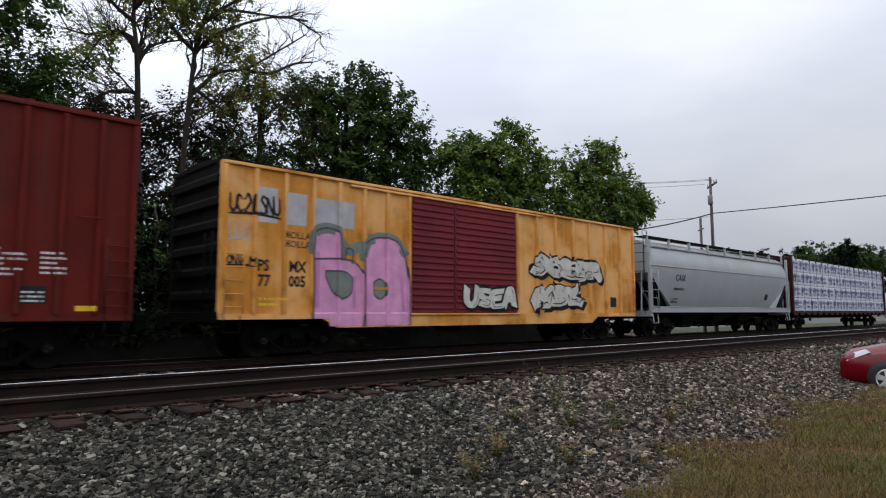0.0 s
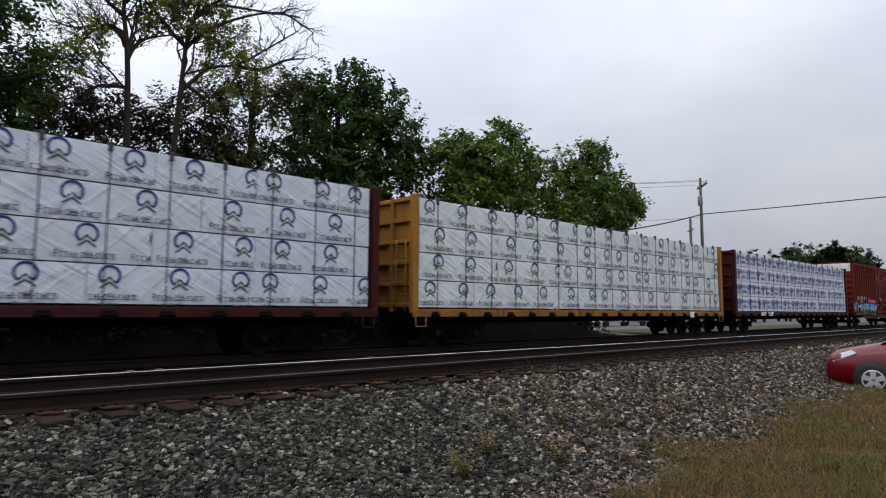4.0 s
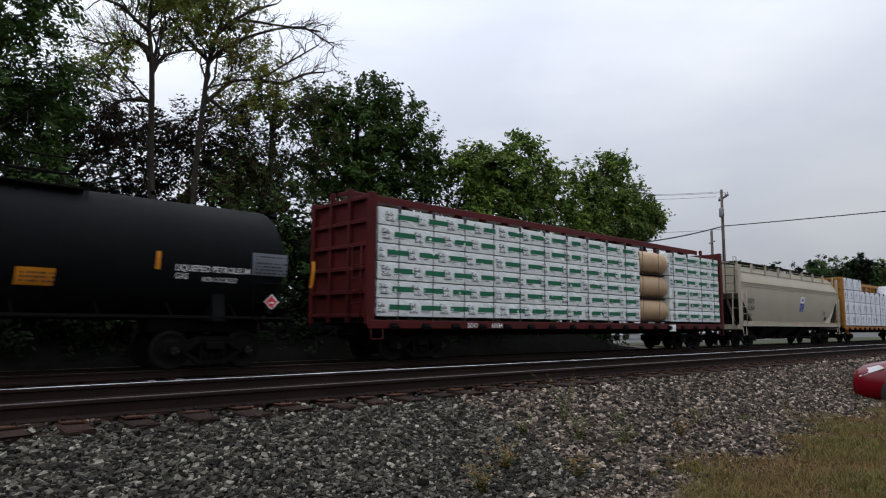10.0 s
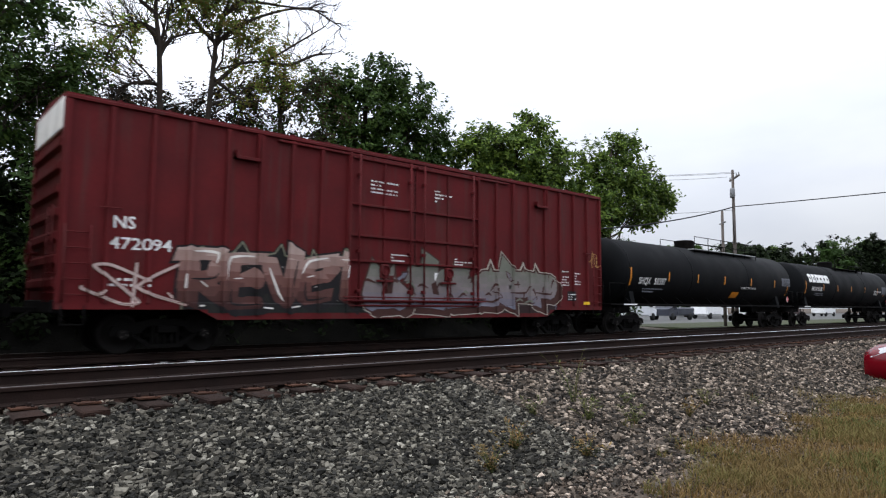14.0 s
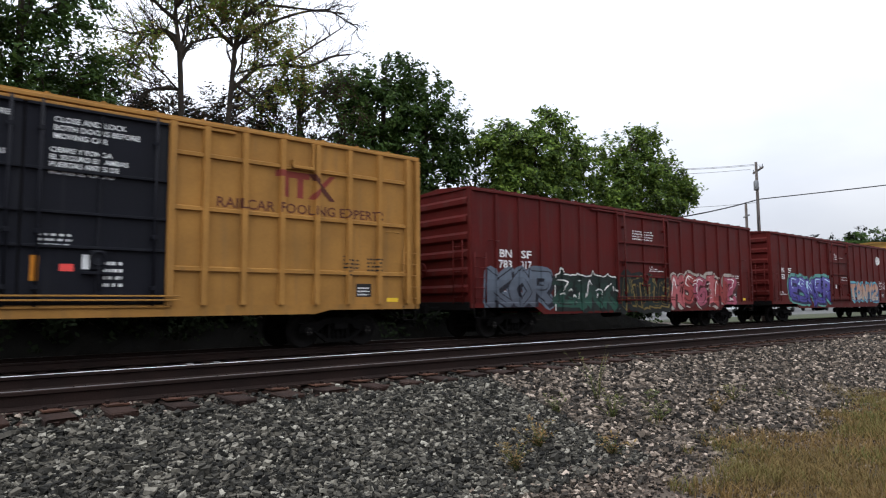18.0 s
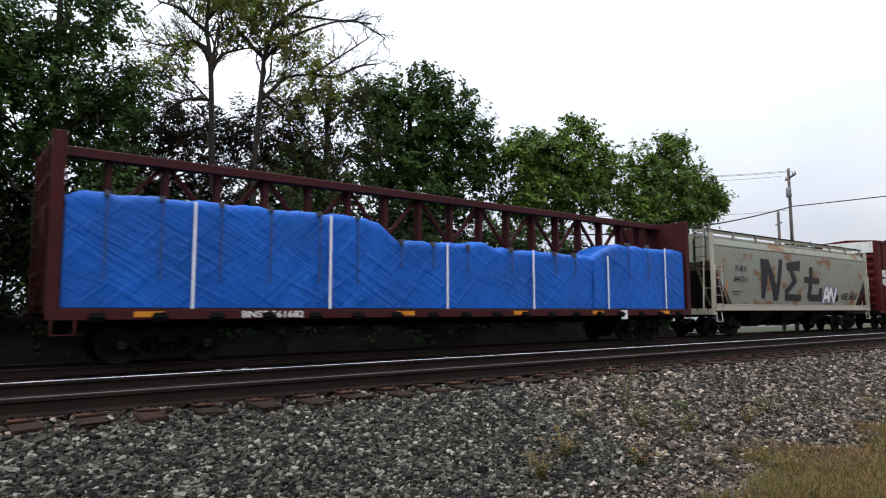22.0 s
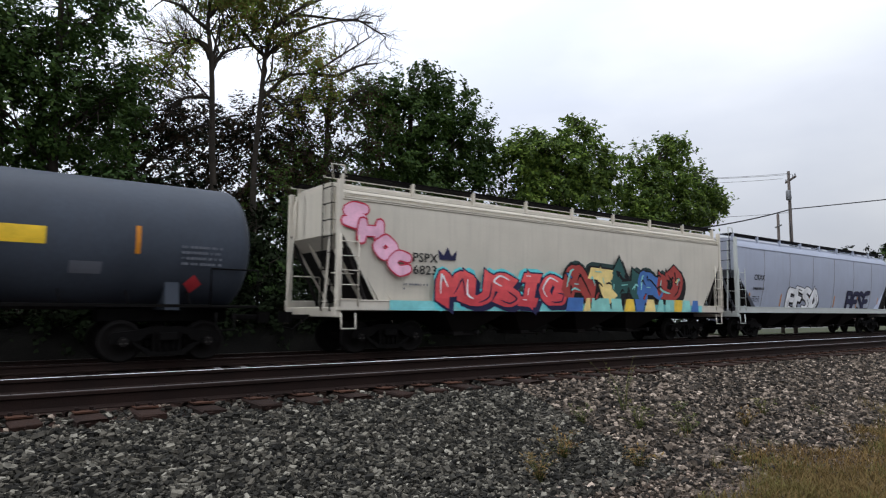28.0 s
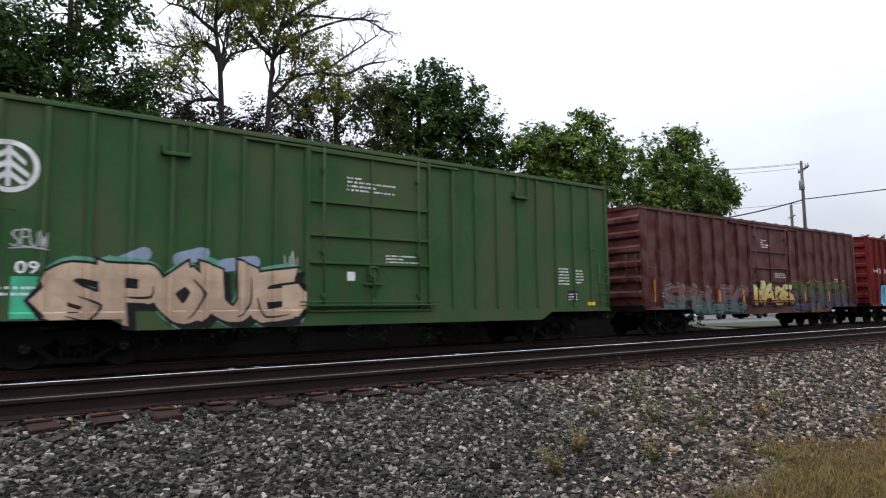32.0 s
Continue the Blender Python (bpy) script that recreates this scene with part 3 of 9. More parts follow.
def tree(name, label, x, y, top, girth, lobes, leaves, tone, seed, leaf=0.15, twigs=3, clump=0.45, bare=(), hollow=0.35, mixin=None, stem=(), arcs=()):
    """A tapered trunk, limbs that reach into each lobe of the crown, twigs, and clumped leaves. bare: ends of leafless limbs;
    stem: the trunk's own line as (x, z); arcs: the lines of its crooked boughs, with sprays of bare twigs."""
    r = random.Random(seed)
    z = float(ground_z(x, y)) - 0.1
    e = tagged(new(name), label, "tree")
    e.location = (x, y, z)
    s = Shape()
    tp = [(0, 0, 0)]
    for i in range(1, 9):
        u = i / 8
        tp.append((r.uniform(-0.12, 0.12), r.uniform(-0.12, 0.12), (top - z) * u))
    if stem:
        line = smooth_run([(a - x, b - z) for a, b in stem], 3)
        s.tube([(p[0], 0.1 * math.sin(p[1]), p[1]) for p in line], [girth * (1.3 - 1.12 * i / len(line)) * (0.7 if i else 1) + 0.02 for i in range(len(line))], 10)
        tp = [(float(np.interp((top - z) * i / 8, [p[1] for p in line], [p[0] for p in line])), 0, (top - z) * i / 8) for i in range(9)]
    else:
        s.tube(tp, [girth * (1.35 if i == 0 else 1) * (1 - 0.8 * (i / 8)) + 0.02 for i in range(9)], 10)
    for arc in arcs:
        line = smooth_run([(a - x, b - z) for a, b in arc], 4)
        sway = r.uniform(-0.5, 0.5)
        path = [Vector((p[0], sway * math.sin(1.5 * i / len(line)), p[1])) for i, p in enumerate(line)]
        s.tube(path, [0.082 * (1 - 0.85 * i / len(path)) + 0.012 for i in range(len(path))], 6, caps=False)
        for k in range(int(len(path) * 1.1)):
            i = r.randint(len(path) // 4, len(path) - 1)
            d = (path[i] - path[max(i - 2, 0)]).normalized()
            q = (d * r.uniform(0.2, 1.0) + Vector((r.gauss(0, 0.5), r.gauss(0, 0.5), r.gauss(0.35, 0.5)))).normalized() * r.uniform(0.6, 1.7)
            sub = limb(s, r, path[i], path[i] + q, 0.026, 0.006, 0.12, 4, 4)
            for _ in range(4):
                q2 = (q.normalized() * 0.7 + Vector((r.gauss(0, 0.6), r.gauss(0, 0.6), r.gauss(0.2, 0.6)))).normalized() * r.uniform(0.25, 0.8)
                limb(s, r, sub[r.randint(1, 3)], Vector(sub[r.randint(2, 4)]) + q2, 0.011, 0.004, 0.1, 3, 3)
    rel = [(lx - x, ly - y, lz - z, lr) for lx, ly, lz, lr in lobes]

    def fork(zz):
        u = min(max(zz / (top - z), 0.12), 0.97)
        i = min(int(u * 8), 7)
        return Vector(tp[i]).lerp(Vector(tp[i + 1]), u * 8 - i)
    for lx, ly, lz, lr in rel:
        d = math.hypot(lx, ly)
        st = fork(lz - 0.5 * d - 0.6 * lr)
        ra = girth * 0.28 * min(1.0, lr / 2) + 0.025
        path = limb(s, r, st, (lx, ly, lz + lr * 0.3), ra, 0.02)
        for _ in range(twigs * 2):
            q = Vector((r.gauss(0, 1), r.gauss(0, 1), r.gauss(0.2, 0.8))).normalized() * lr * r.uniform(0.7, 1.05)
            sub = limb(s, r, path[r.randint(2, 5)], Vector((lx, ly, lz)) + q, ra * 0.4 + 0.008, 0.008, 0.15, 4, 4)
            for _ in range(twigs):
                q2 = Vector((r.gauss(0, 1), r.gauss(0, 1), r.gauss(0.3, 0.8))).normalized() * lr * r.uniform(0.2, 0.5)
                limb(s, r, sub[r.randint(1, 3)], Vector(sub[-1]) + q2, 0.012, 0.004, 0.15, 3, 3)
    for bx, by, bz, rad in bare:
        end = Vector((bx - x, by - y, bz - z))
        st = fork(max(end.z - 0.7 * math.hypot(end.x, end.y), end.z * 0.4))
        path = limb(s, r, st, end, rad, 0.012, 0.12)
        for _ in range(7):
            b0 = Vector(path[r.randint(2, 6)])
            q = Vector((r.gauss(0, 1), r.gauss(0, 0.7), r.gauss(0.6, 0.7))).normalized() * r.uniform(0.7, 2.0)
            sub = limb(s, r, b0, b0 + q, 0.022, 0.006, 0.15, 4, 4)
            for _ in range(4):
                q2 = Vector((r.gauss(0, 1), r.gauss(0, 1), r.gauss(0.5, 0.7))).normalized() * r.uniform(0.25, 0.8)
                limb(s, r, sub[r.randint(1, 4)], Vector(sub[r.randint(2, 4)]) + q2, 0.01, 0.004, 0.1, 3, 3)
    part("trunk", s, bark, e)
    v, f = leaf_cloud(rel, leaves, seed, leaf, clump, hollow)
    ob = bulk("crown", v, f, LEAF[tone], e)
    if mixin:
        ob.data.materials.append(LEAF[mixin[0]])
        idx = (np.random.default_rng(seed + 1).random(leaves // 40 + 1).repeat(40)[:leaves] < mixin[1]).astype(np.int32)
        ob.data.polygons.foreach_set("material_index", idx)
    return e


tree("broad_tree", "tall dense dark green tree beside the railway", 2.4, 22.8, 11.8, 0.22,
     [(2.5, 23, 10.1, 1.4), (2.8, 23, 11.8, 1.0), (3.7, 22.8, 10.4, 0.9), (3.2, 23, 8.4, 1.6), (1.2, 23, 8.6, 1.6), (0.2, 23, 8.9, 1.4), (4.3, 22.8, 7.8, 1.0), (0.8, 23, 6.6, 2.1), (3.2, 22.6, 6.6, 1.6), (-0.8, 23, 9.0, 1.7), (-2.5, 23, 7.5, 2.2)],
     34000, "dark", 101, 0.16, clump=0.4, mixin=("mid", 0.3), hollow=0.45)
tree("slender_tree", "tall thin tree with crooked limbs and sparse yellowing leaves", 8.1, 25, 10.6, 0.14,
     [(6.2, 25, 10.4, 0.9), (8.6, 25, 12.6, 1.2), (7.2, 25, 13.8, 1.4), (9.0, 25.4, 14.2, 1.4), (5.4, 25, 9.6, 0.7)],
     11000, "light", 102, 0.13, 2, clump=0.4, mixin=("yellow", 0.4), stem=((8.1, 0.0), (8.06, 3.58), (7.89, 6.98), (7.76, 9.12), (7.62, 10.85), (7.5, 11.92), (7.6, 13.6), (7.8, 15.6)),
     arcs=(((7.63, 10.55), (7.46, 10.87), (7.14, 11.03), (6.7, 10.9), (6.35, 10.62), (6.09, 10.15), (5.76, 9.41)), ((7.6, 10.95), (7.45, 11.13), (7.07, 11.25), (6.48, 11.05), (5.98, 10.83), (5.42, 10.83)),
           ((7.71, 10.1), (7.88, 10.52), (8.17, 10.99), (8.8, 11.35), (9.56, 11.67)), ((7.77, 8.95), (7.62, 9.05), (7.01, 8.99), (6.51, 8.7), (6.38, 8.27)), ((7.55, 11.71), (6.98, 11.97), (6.38, 12.31), (5.6, 12.3)),
           ((7.55, 12.3), (8.1, 13.1), (8.9, 13.6))))
tree("slender_tree", "tall thin tree with dead upper limbs and sparse yellow leaves", 9.6, 25.2, 10.2, 0.14,
     [(10.4, 25.2, 12.6, 1.1), (9.4, 25.2, 13.8, 1.2), (12.0, 25.4, 11.8, 1.2), (11.4, 25.2, 10.0, 1.1), (12.8, 25.2, 10.4, 1.0), (11.4, 25.2, 14.0, 1.1)],
     12000, "light", 103, 0.13, 2, clump=0.38, mixin=("yellow", 0.55), stem=((9.6, 0.0), (9.62, 3.2), (9.63, 5.71), (9.72, 7.44), (9.81, 9.76), (9.92, 11.24), (10.24, 12.6), (10.56, 13.65), (10.8, 15.4)),
     arcs=(((9.92, 11.2), (10.2, 11.61), (11.06, 12.49), (12.61, 13.46), (14.09, 14.04), (15.7, 13.63)), ((9.86, 9.5), (10.26, 9.97), (10.95, 10.69), (12.08, 11.09), (13.49, 12.26), (14.77, 13.35)),
           ((10.24, 12.6), (11.1, 13.39), (12.61, 13.64), (14.87, 14.05)), ((9.98, 11.3), (9.39, 11.83), (8.93, 12.39), (8.48, 12.81)), ((9.81, 9.85), (10.53, 9.4), (11.26, 8.9)), ((10.23, 12.7), (11.58, 14.0), (12.87, 14.83)),
           ((12.08, 11.09), (13.2, 11.2), (14.3, 11.9), (15.2, 12.2))))
tree("thicket_tree", "tangled tree with brown and dull green leaves", 13.4, 26, 11.5, 0.2,
     [(13.0, 26, 9.6, 1.5), (14.6, 26, 10.6, 1.4), (12.0, 26, 7.6, 1.4), (15.6, 26, 8.8, 1.5), (13.8, 26, 6.6, 1.6), (10.8, 26, 6.0, 1.3), (15.4, 26, 11.3, 0.9)],
     11000, "mid", 104, 0.15, clump=0.36, mixin=("brown", 0.5))
tree("broad_tree", "dense rounded dark green tree", 18.6, 27, 12.5, 0.3,
     [(16.8, 27, 11.2, 1.3), (19.3, 27, 12.6, 1.35), (18.4, 27, 10.4, 2.0), (21.0, 27, 11.9, 1.5), (22.6, 27, 10.6, 1.5), (20.6, 27, 9.4, 2.2), (17.2, 27, 8.4, 1.8), (23.6, 27, 9.2, 1.4), (22.2, 27, 7.4, 2.0), (19, 27, 6.6, 2.4)],
     34000, "dark", 105, 0.22, clump=0.42, mixin=("mid", 0.4))
tree("young_tree", "lighter green tree with an open ragged crown", 26.8, 24, 10.5, 0.2,
     [(23.4, 24, 8.6, 1.0), (25.3, 24, 9.3, 1.2), (27.0, 24, 9.0, 1.3), (28.3, 24, 10.7, 0.9), (29.8, 24, 9.2, 1.2), (26.0, 24, 7.2, 1.5), (28.6, 24, 7.4, 1.5), (31.2, 24, 8.2, 1.0), (24.0, 24, 6.6, 1.3), (28.4, 24, 11.6, 0.5), (24.4, 24, 9.9, 0.5), (30.6, 24, 10.2, 0.45), (23.2, 24, 9.4, 0.45), (26.4, 24, 10.4, 0.4)],
     19000, "mid", 106, 0.25, clump=0.46, mixin=("light", 0.4), hollow=0.45)
tree("young_tree", "lighter green tree with long outer sprays", 36.0, 24, 10.8, 0.22,
     [(33.6, 24, 10.2, 0.9), (36.4, 24, 9.2, 1.4), (38.0, 24, 11.3, 0.8), (37.0, 24, 10.9, 0.7), (39.4, 24, 9.2, 1.2), (41.6, 24, 8.6, 1.0), (34.4, 24, 8.0, 1.5), (37.6, 24, 7.4, 1.6), (40.4, 24, 7.4, 1.2), (42.8, 24, 8.2, 0.6), (33.4, 24, 6.2, 1.5), (38.0, 24, 12.0, 0.5), (36.9, 24, 11.7, 0.4), (43.4, 24, 9.0, 0.45), (42.2, 24, 9.7, 0.5), (40.8, 24, 10.3, 0.5)],
     20000, "mid", 107, 0.25, clump=0.46, mixin=("light", 0.4), hollow=0.45)

# this crown's leaf colour carries the shade behind the trunks
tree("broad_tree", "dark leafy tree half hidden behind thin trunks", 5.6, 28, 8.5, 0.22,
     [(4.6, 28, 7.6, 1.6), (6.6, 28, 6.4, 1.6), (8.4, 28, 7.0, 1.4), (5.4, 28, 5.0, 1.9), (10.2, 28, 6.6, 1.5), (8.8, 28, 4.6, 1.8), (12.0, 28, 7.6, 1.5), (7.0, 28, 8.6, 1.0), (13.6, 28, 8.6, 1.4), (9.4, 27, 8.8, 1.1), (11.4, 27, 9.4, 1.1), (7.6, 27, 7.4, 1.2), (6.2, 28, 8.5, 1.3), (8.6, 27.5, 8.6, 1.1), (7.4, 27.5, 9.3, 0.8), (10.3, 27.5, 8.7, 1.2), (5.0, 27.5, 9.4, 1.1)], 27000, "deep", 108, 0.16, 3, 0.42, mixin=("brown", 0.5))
tree("broad_tree", "deep green tree at the edge of the wood", 1.0, 26, 11, 0.26,
     [(1.0, 26, 6.0, 2.2), (3.6, 26, 5.2, 1.8), (2.6, 26, 8.0, 1.8), (-1, 26, 9, 2.4), (4.8, 26, 3.6, 1.8)], 15000, "dark", 109, 0.17, 2, 0.5)


def shrub(x, y, w, h, n, tone, seed, leaf=0.18):
    r = random.Random(seed)
    lobes = [(x + r.uniform(-w, w), y + r.uniform(-0.5, 0.5), r.uniform(-0.3, h), r.uniform(0.8, 1.4)) for _ in range(12)]
    t = tree("shrub", "dense shrub of undergrowth below the trees", x, y, h, 0.06, lobes, n, tone, seed, leaf, 1, 0.5)
    tagged(t, category="shrub", group="undergrowth behind the tracks")


# undergrowth wears the near-black leaf in place of shade behind the train
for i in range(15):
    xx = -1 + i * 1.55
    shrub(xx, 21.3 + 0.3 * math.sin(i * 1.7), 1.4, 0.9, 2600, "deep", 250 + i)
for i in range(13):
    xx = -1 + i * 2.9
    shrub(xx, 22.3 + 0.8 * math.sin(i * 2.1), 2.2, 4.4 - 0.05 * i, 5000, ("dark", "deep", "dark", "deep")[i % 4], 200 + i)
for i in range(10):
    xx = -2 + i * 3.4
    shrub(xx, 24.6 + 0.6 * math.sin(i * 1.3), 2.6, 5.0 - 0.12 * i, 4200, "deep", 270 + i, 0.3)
# the last four stand out of view, added to block sky light on the left
for i, (xx, yy, hh, tone) in enumerate(((0, 31, 11, "dark"), (6, 32, 9, "dark"), (12, 32, 9.5, "dark"), (17, 33, 10, "dark"), (24, 32, 9, "mid"), (31, 31, 8, "mid"), (-7, 27, 13, "dark"), (-14, 23, 15, "dark"), (-22, 22, 16, "dark"), (-31, 23, 16, "dark"), (-42, 24, 15, "dark"))):
    r = random.Random(300 + i)
    tree("wood_edge_tree", "dark tree of the wood behind, or an unseen one added to shade the left", xx, yy, hh * 0.8, 0.22,
         [(xx + r.uniform(-3, 3), yy + r.uniform(-1, 1), hh * r.uniform(0.25, 0.9), r.uniform(1.3, 2.2)) for _ in range(9)], 4800, tone, 300 + i, 0.28, 2, 0.55)

# distant trees beyond the crossing, and a far belt
for i, (xx, yy, hh, w, tone) in enumerate(((98, 42, 9.5, 7, "deep"), (84, 44, 8.5, 6, "dark"), (150, 62, 13.5, 12, "deep"), (175, 64, 15.5, 13, "deep"), (196, 62, 18, 12, "dark"),
                                           (214, 62, 20, 11, "deep"), (236, 62, 24, 9, "deep"), (262, 62, 24, 14, "dark"), (290, 66, 27, 15, "deep"), (120, 60, 11, 11, "dark"))):
    r = random.Random(400 + i)
    far_tree = tree("distant_tree", "distant tree with a full green crown", xx, yy, hh * 0.85, 0.3,
                    [(xx + r.uniform(-w, w) * 0.6, yy + r.uniform(-2, 2), hh * r.uniform(0.3, 0.9), w * r.uniform(0.2, 0.36)) for _ in range(14)], 6000, tone, 400 + i, 0.85, 1, 0.9)
    tagged(far_tree, group="far trees")
for i in range(13):
    r = random.Random(430 + i)
    xx, yy, hh, w = 88 + i * 16 + r.uniform(-4, 4), 66 + r.uniform(-3, 6), (88 + i * 16) * 0.112 + r.uniform(-0.8, 0.8), 10 + 0.5 * i
    far_tree = tree("distant_tree", "low distant tree in a green belt", xx, yy, hh * 0.7, 0.3,
                    [(xx + w * (k / 9 - 0.5) * 1.6, yy + r.uniform(-2, 2), hh * r.uniform(0.3, 0.82), w * r.uniform(0.16, 0.24)) for k in range(10)], 3200, ("dark", "deep", "mid")[i % 3], 430 + i, 0.8, 1, 0.9)
    tagged(far_tree, group="far trees")

# ---- the far side: paved lot with grass strip and parked vans ----
paving = mat("worn_asphalt", (0.085, 0.085, 0.083), 0.9, var=0.2, scale=0.5, fine=15, bump=0.3)
lot = Shape()
lot.box(44, 330, 27.5, 58, -0.9, -0.6, 0.02)
tagged(part("pavement", lot, paving), "pale worn asphalt lot beyond the tracks", "pavement", kind="structure")
turf = mat("turf", (0.034, 0.04, 0.016), 0.9, var=0.35, scale=0.7, fine=12, bump=0.8)
strip = Shape()
strip.box(40, 330, 21, 27.5, -0.9, -0.594, 0.02)
tagged(part("grass_strip", strip, turf), "mown grass strip beside the tracks", "grass", kind="structure")

# ---- utility pole and wires ----
pole_wood = mat("weathered_pole", (0.1, 0.085, 0.076), 0.9, var=0.3, scale=2, fine=25, bump=0.5)
grey_metal = mat("grey_metal", (0.16, 0.165, 0.17), 0.5, 0.5, var=0.15)
cable = mat("black_cable", (0.02, 0.02, 0.022), 0.6, var=0.1)
pole = tagged(new("utility_pole"), "weathered wooden utility pole with crossarm and a transformer", "utility pole")
pole.location = (45.2, 20.0, -0.7)
s = Shape()
s.tube([(0, 0, -0.3), (0, 0, 5), (0, 0, 11.15)], [0.135, 0.12, 0.09], 12)
part("post", s, pole_wood, pole)
s = Shape()
s.box(-1.1, 1.1, -0.16, -0.06, 10.5, 10.62, 0.01)
part("crossarm", s, pole_wood, pole, at=pose(0, 0, 0, 0, 0, 40))
for d in (-1.0, -0.5, 0.5, 1.0):
    s = Shape()
    s.spin([(0, 0.05), (0.03, 0.05), (0.04, 0.03), (0.1, 0.045), (0.16, 0.03), (0.2, 0.0)], (0, 0, 10.62), "z", 10)
    part("insulator", s, grey_metal, pole, at=pose(d * 0.766 + 0.07, d * 0.643 - 0.084, 0))
s = Shape()
s.spin([(0, 0.0), (0, 0.15), (0.05, 0.17), (0.6, 0.17), (0.68, 0.12), (0.7, 0)], (-0.35, -0.1, 9.1), "z", 14)
s.box(-0.2, 0.0, -0.16, -0.04, 9.25, 9.33, 0.01)
part("transformer", s, grey_metal, pole)
s = Shape()
s.tube([(-0.18, -0.1, 7.6), (-0.5, -0.2, 7.5), (-0.52, -0.2, 6.6), (-0.2, -0.1, 5.8)], 0.03, 6)
part("conduit", s, cable, pole)
stub = tagged(new("utility_pole"), "short grey service pole beside the larger pole", "utility pole")
stub.location = (46.0, 21.2, -0.7)
s = Shape()
s.tube([(0, 0, -0.3), (0, 0, 8.4)], [0.12, 0.09], 10)
part("post", s, pole_wood, stub)
s = Shape()
s.box(-0.7, 0.7, -0.05, 0.05, 7.5, 7.58, 0.01)
part("crossarm", s, grey_metal, stub, at=pose(0, 0, 0, 0, 0, 40))


def wire(a, b, sag, rad, label):
    s = Shape()
    a, b = Vector(a), Vector(b)
    s.tube([a.lerp(b, i / 24) - Vector((0, 0, sag * 4 * (i / 24) * (1 - i / 24))) for i in range(25)], rad, 5)
    tagged(part("overhead_wire", s, cable), label, "wire", group="overhead wires")


hub = (45.2, 20.0)
for dz, dy in ((10.2, -0.3), (10.0, 0.4), (10.3, 0.0)):
    wire((hub[0], hub[1] + dy, dz), (20, 34 + dy, dz + 0.2), 0.9, 0.012, "thin black overhead power wire")
wire((hub[0], hub[1], 7.6), (22, 31, 7.3), 0.7, 0.012, "thin black overhead power wire")
wire((hub[0], hub[1], 7.8), (24, 24.5, 4.9), 0.7, 0.045, "thick black telephone cable")
wire((hub[0], hub[1], 7.82), (50.5, -2, 8.55), 0.1, 0.035, "thick black telephone cable")

# ---- the freight train ----
SIDE = -1.6          # the cars' outer face towards the verge
SKIN = -1.545        # the side sheets, between the posts


def shift(t):
    """How far the train has rolled at t seconds."""
    return 18.21595 * t + -0.021305 * ((t - 16) ** 2 - 256) + 0.00038720 * ((t - 16) ** 3 + 4096)


# left and right end of each car's body along the track at 0 s, first car first
ENDS = ((44.78, 67.58), (26.81, 44.10), (6.62, 25.42), (-14.15, 4.69), (-38.63, -16.18), (-63.10, -40.43), (-87.25, -64.47), (-111.42, -88.96),
        (-135.76, -113.17), (-153.10, -136.91), (-177.65, -155.28), (-199.76, -179.89), (-220.08, -200.59), (-239.77, -220.64), (-259.19, -240.50),
        (-279.22, -260.72), (-300.26, -281.05), (-321.38, -302.48), (-342.25, -323.43), (-362.77, -344.00), (-381.19, -364.33), (-405.57, -383.00),
        (-425.99, -407.10), (-446.92, -427.27), (-466.88, -448.19), (-486.74, -468.28), (-506.76, -488.00), (-525.89, -508.75), (-545.26, -526.44),
        (-565.77, -547.30), (-586.53, -567.83))
TRAIN = []           # (car, left end at 0 s)
WHEELSETS = []
# black paint and worn steel, both darkened further for the shade under the cars
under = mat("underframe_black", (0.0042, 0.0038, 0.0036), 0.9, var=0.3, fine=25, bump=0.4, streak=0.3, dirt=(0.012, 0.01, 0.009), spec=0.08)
steel = mat("worn_steel_shade_dark", (0.0075, 0.0065, 0.006), 0.8, var=0.3, fine=40, spec=0.12)
bright = mat("bright_steel", (0.6, 0.6, 0.6), 0.3, 0.9, var=0.1)
black_paint = mat("black_paint", (0.008, 0.008, 0.009), 0.6, var=0.3, fine=20, bump=0.2, streak=0.2, dirt=(0.03, 0.028, 0.026), spec=0.12)
white_ink = mat("white_stencil", (0.72, 0.72, 0.7), 0.7, var=0.2, scale=3, fine=25, bump=0.05)
black_ink = mat("black_stencil", (0.015, 0.015, 0.016), 0.7, var=0.2, scale=3, fine=25, bump=0.05)
amber = mat("amber_reflector", lin(192, 122, 34), 0.4, var=0.15, scale=4, bump=0.05)
yellow_plate = mat("yellow_plate", lin(225, 185, 50), 0.5, var=0.15, scale=4, bump=0.05)


INK_RGB = {}


def ink(name, rgb):
    m = mat("spray_" + name, tuple(min(c * 1.12, 0.8) for c in lin(*rgb)), 0.7, var=0.16, scale=2.5, fine=18, bump=0.06, streak=0.12, dirt=(0.08, 0.06, 0.05))
    INK_RGB[m.name] = (name, rgb)
    return m


def fade(fills, steps=2):
    """The fills with sprayed blends between each two that follow one another."""
    out = [fills[0]]
    for a, b in zip(fills, fills[1:]):
        if a is not b and a.name in INK_RGB and b.name in INK_RGB:
            (na, ca), (nb, cb) = INK_RGB[a.name], INK_RGB[b.name]
            for k in range(1, steps + 1):
                u = k / (steps + 1)
                out.append(ink("%s_to_%s_%d" % (na, nb, k), tuple(p + (q - p) * u for p, q in zip(ca, cb))))
        out.append(b)
    return tuple(out)


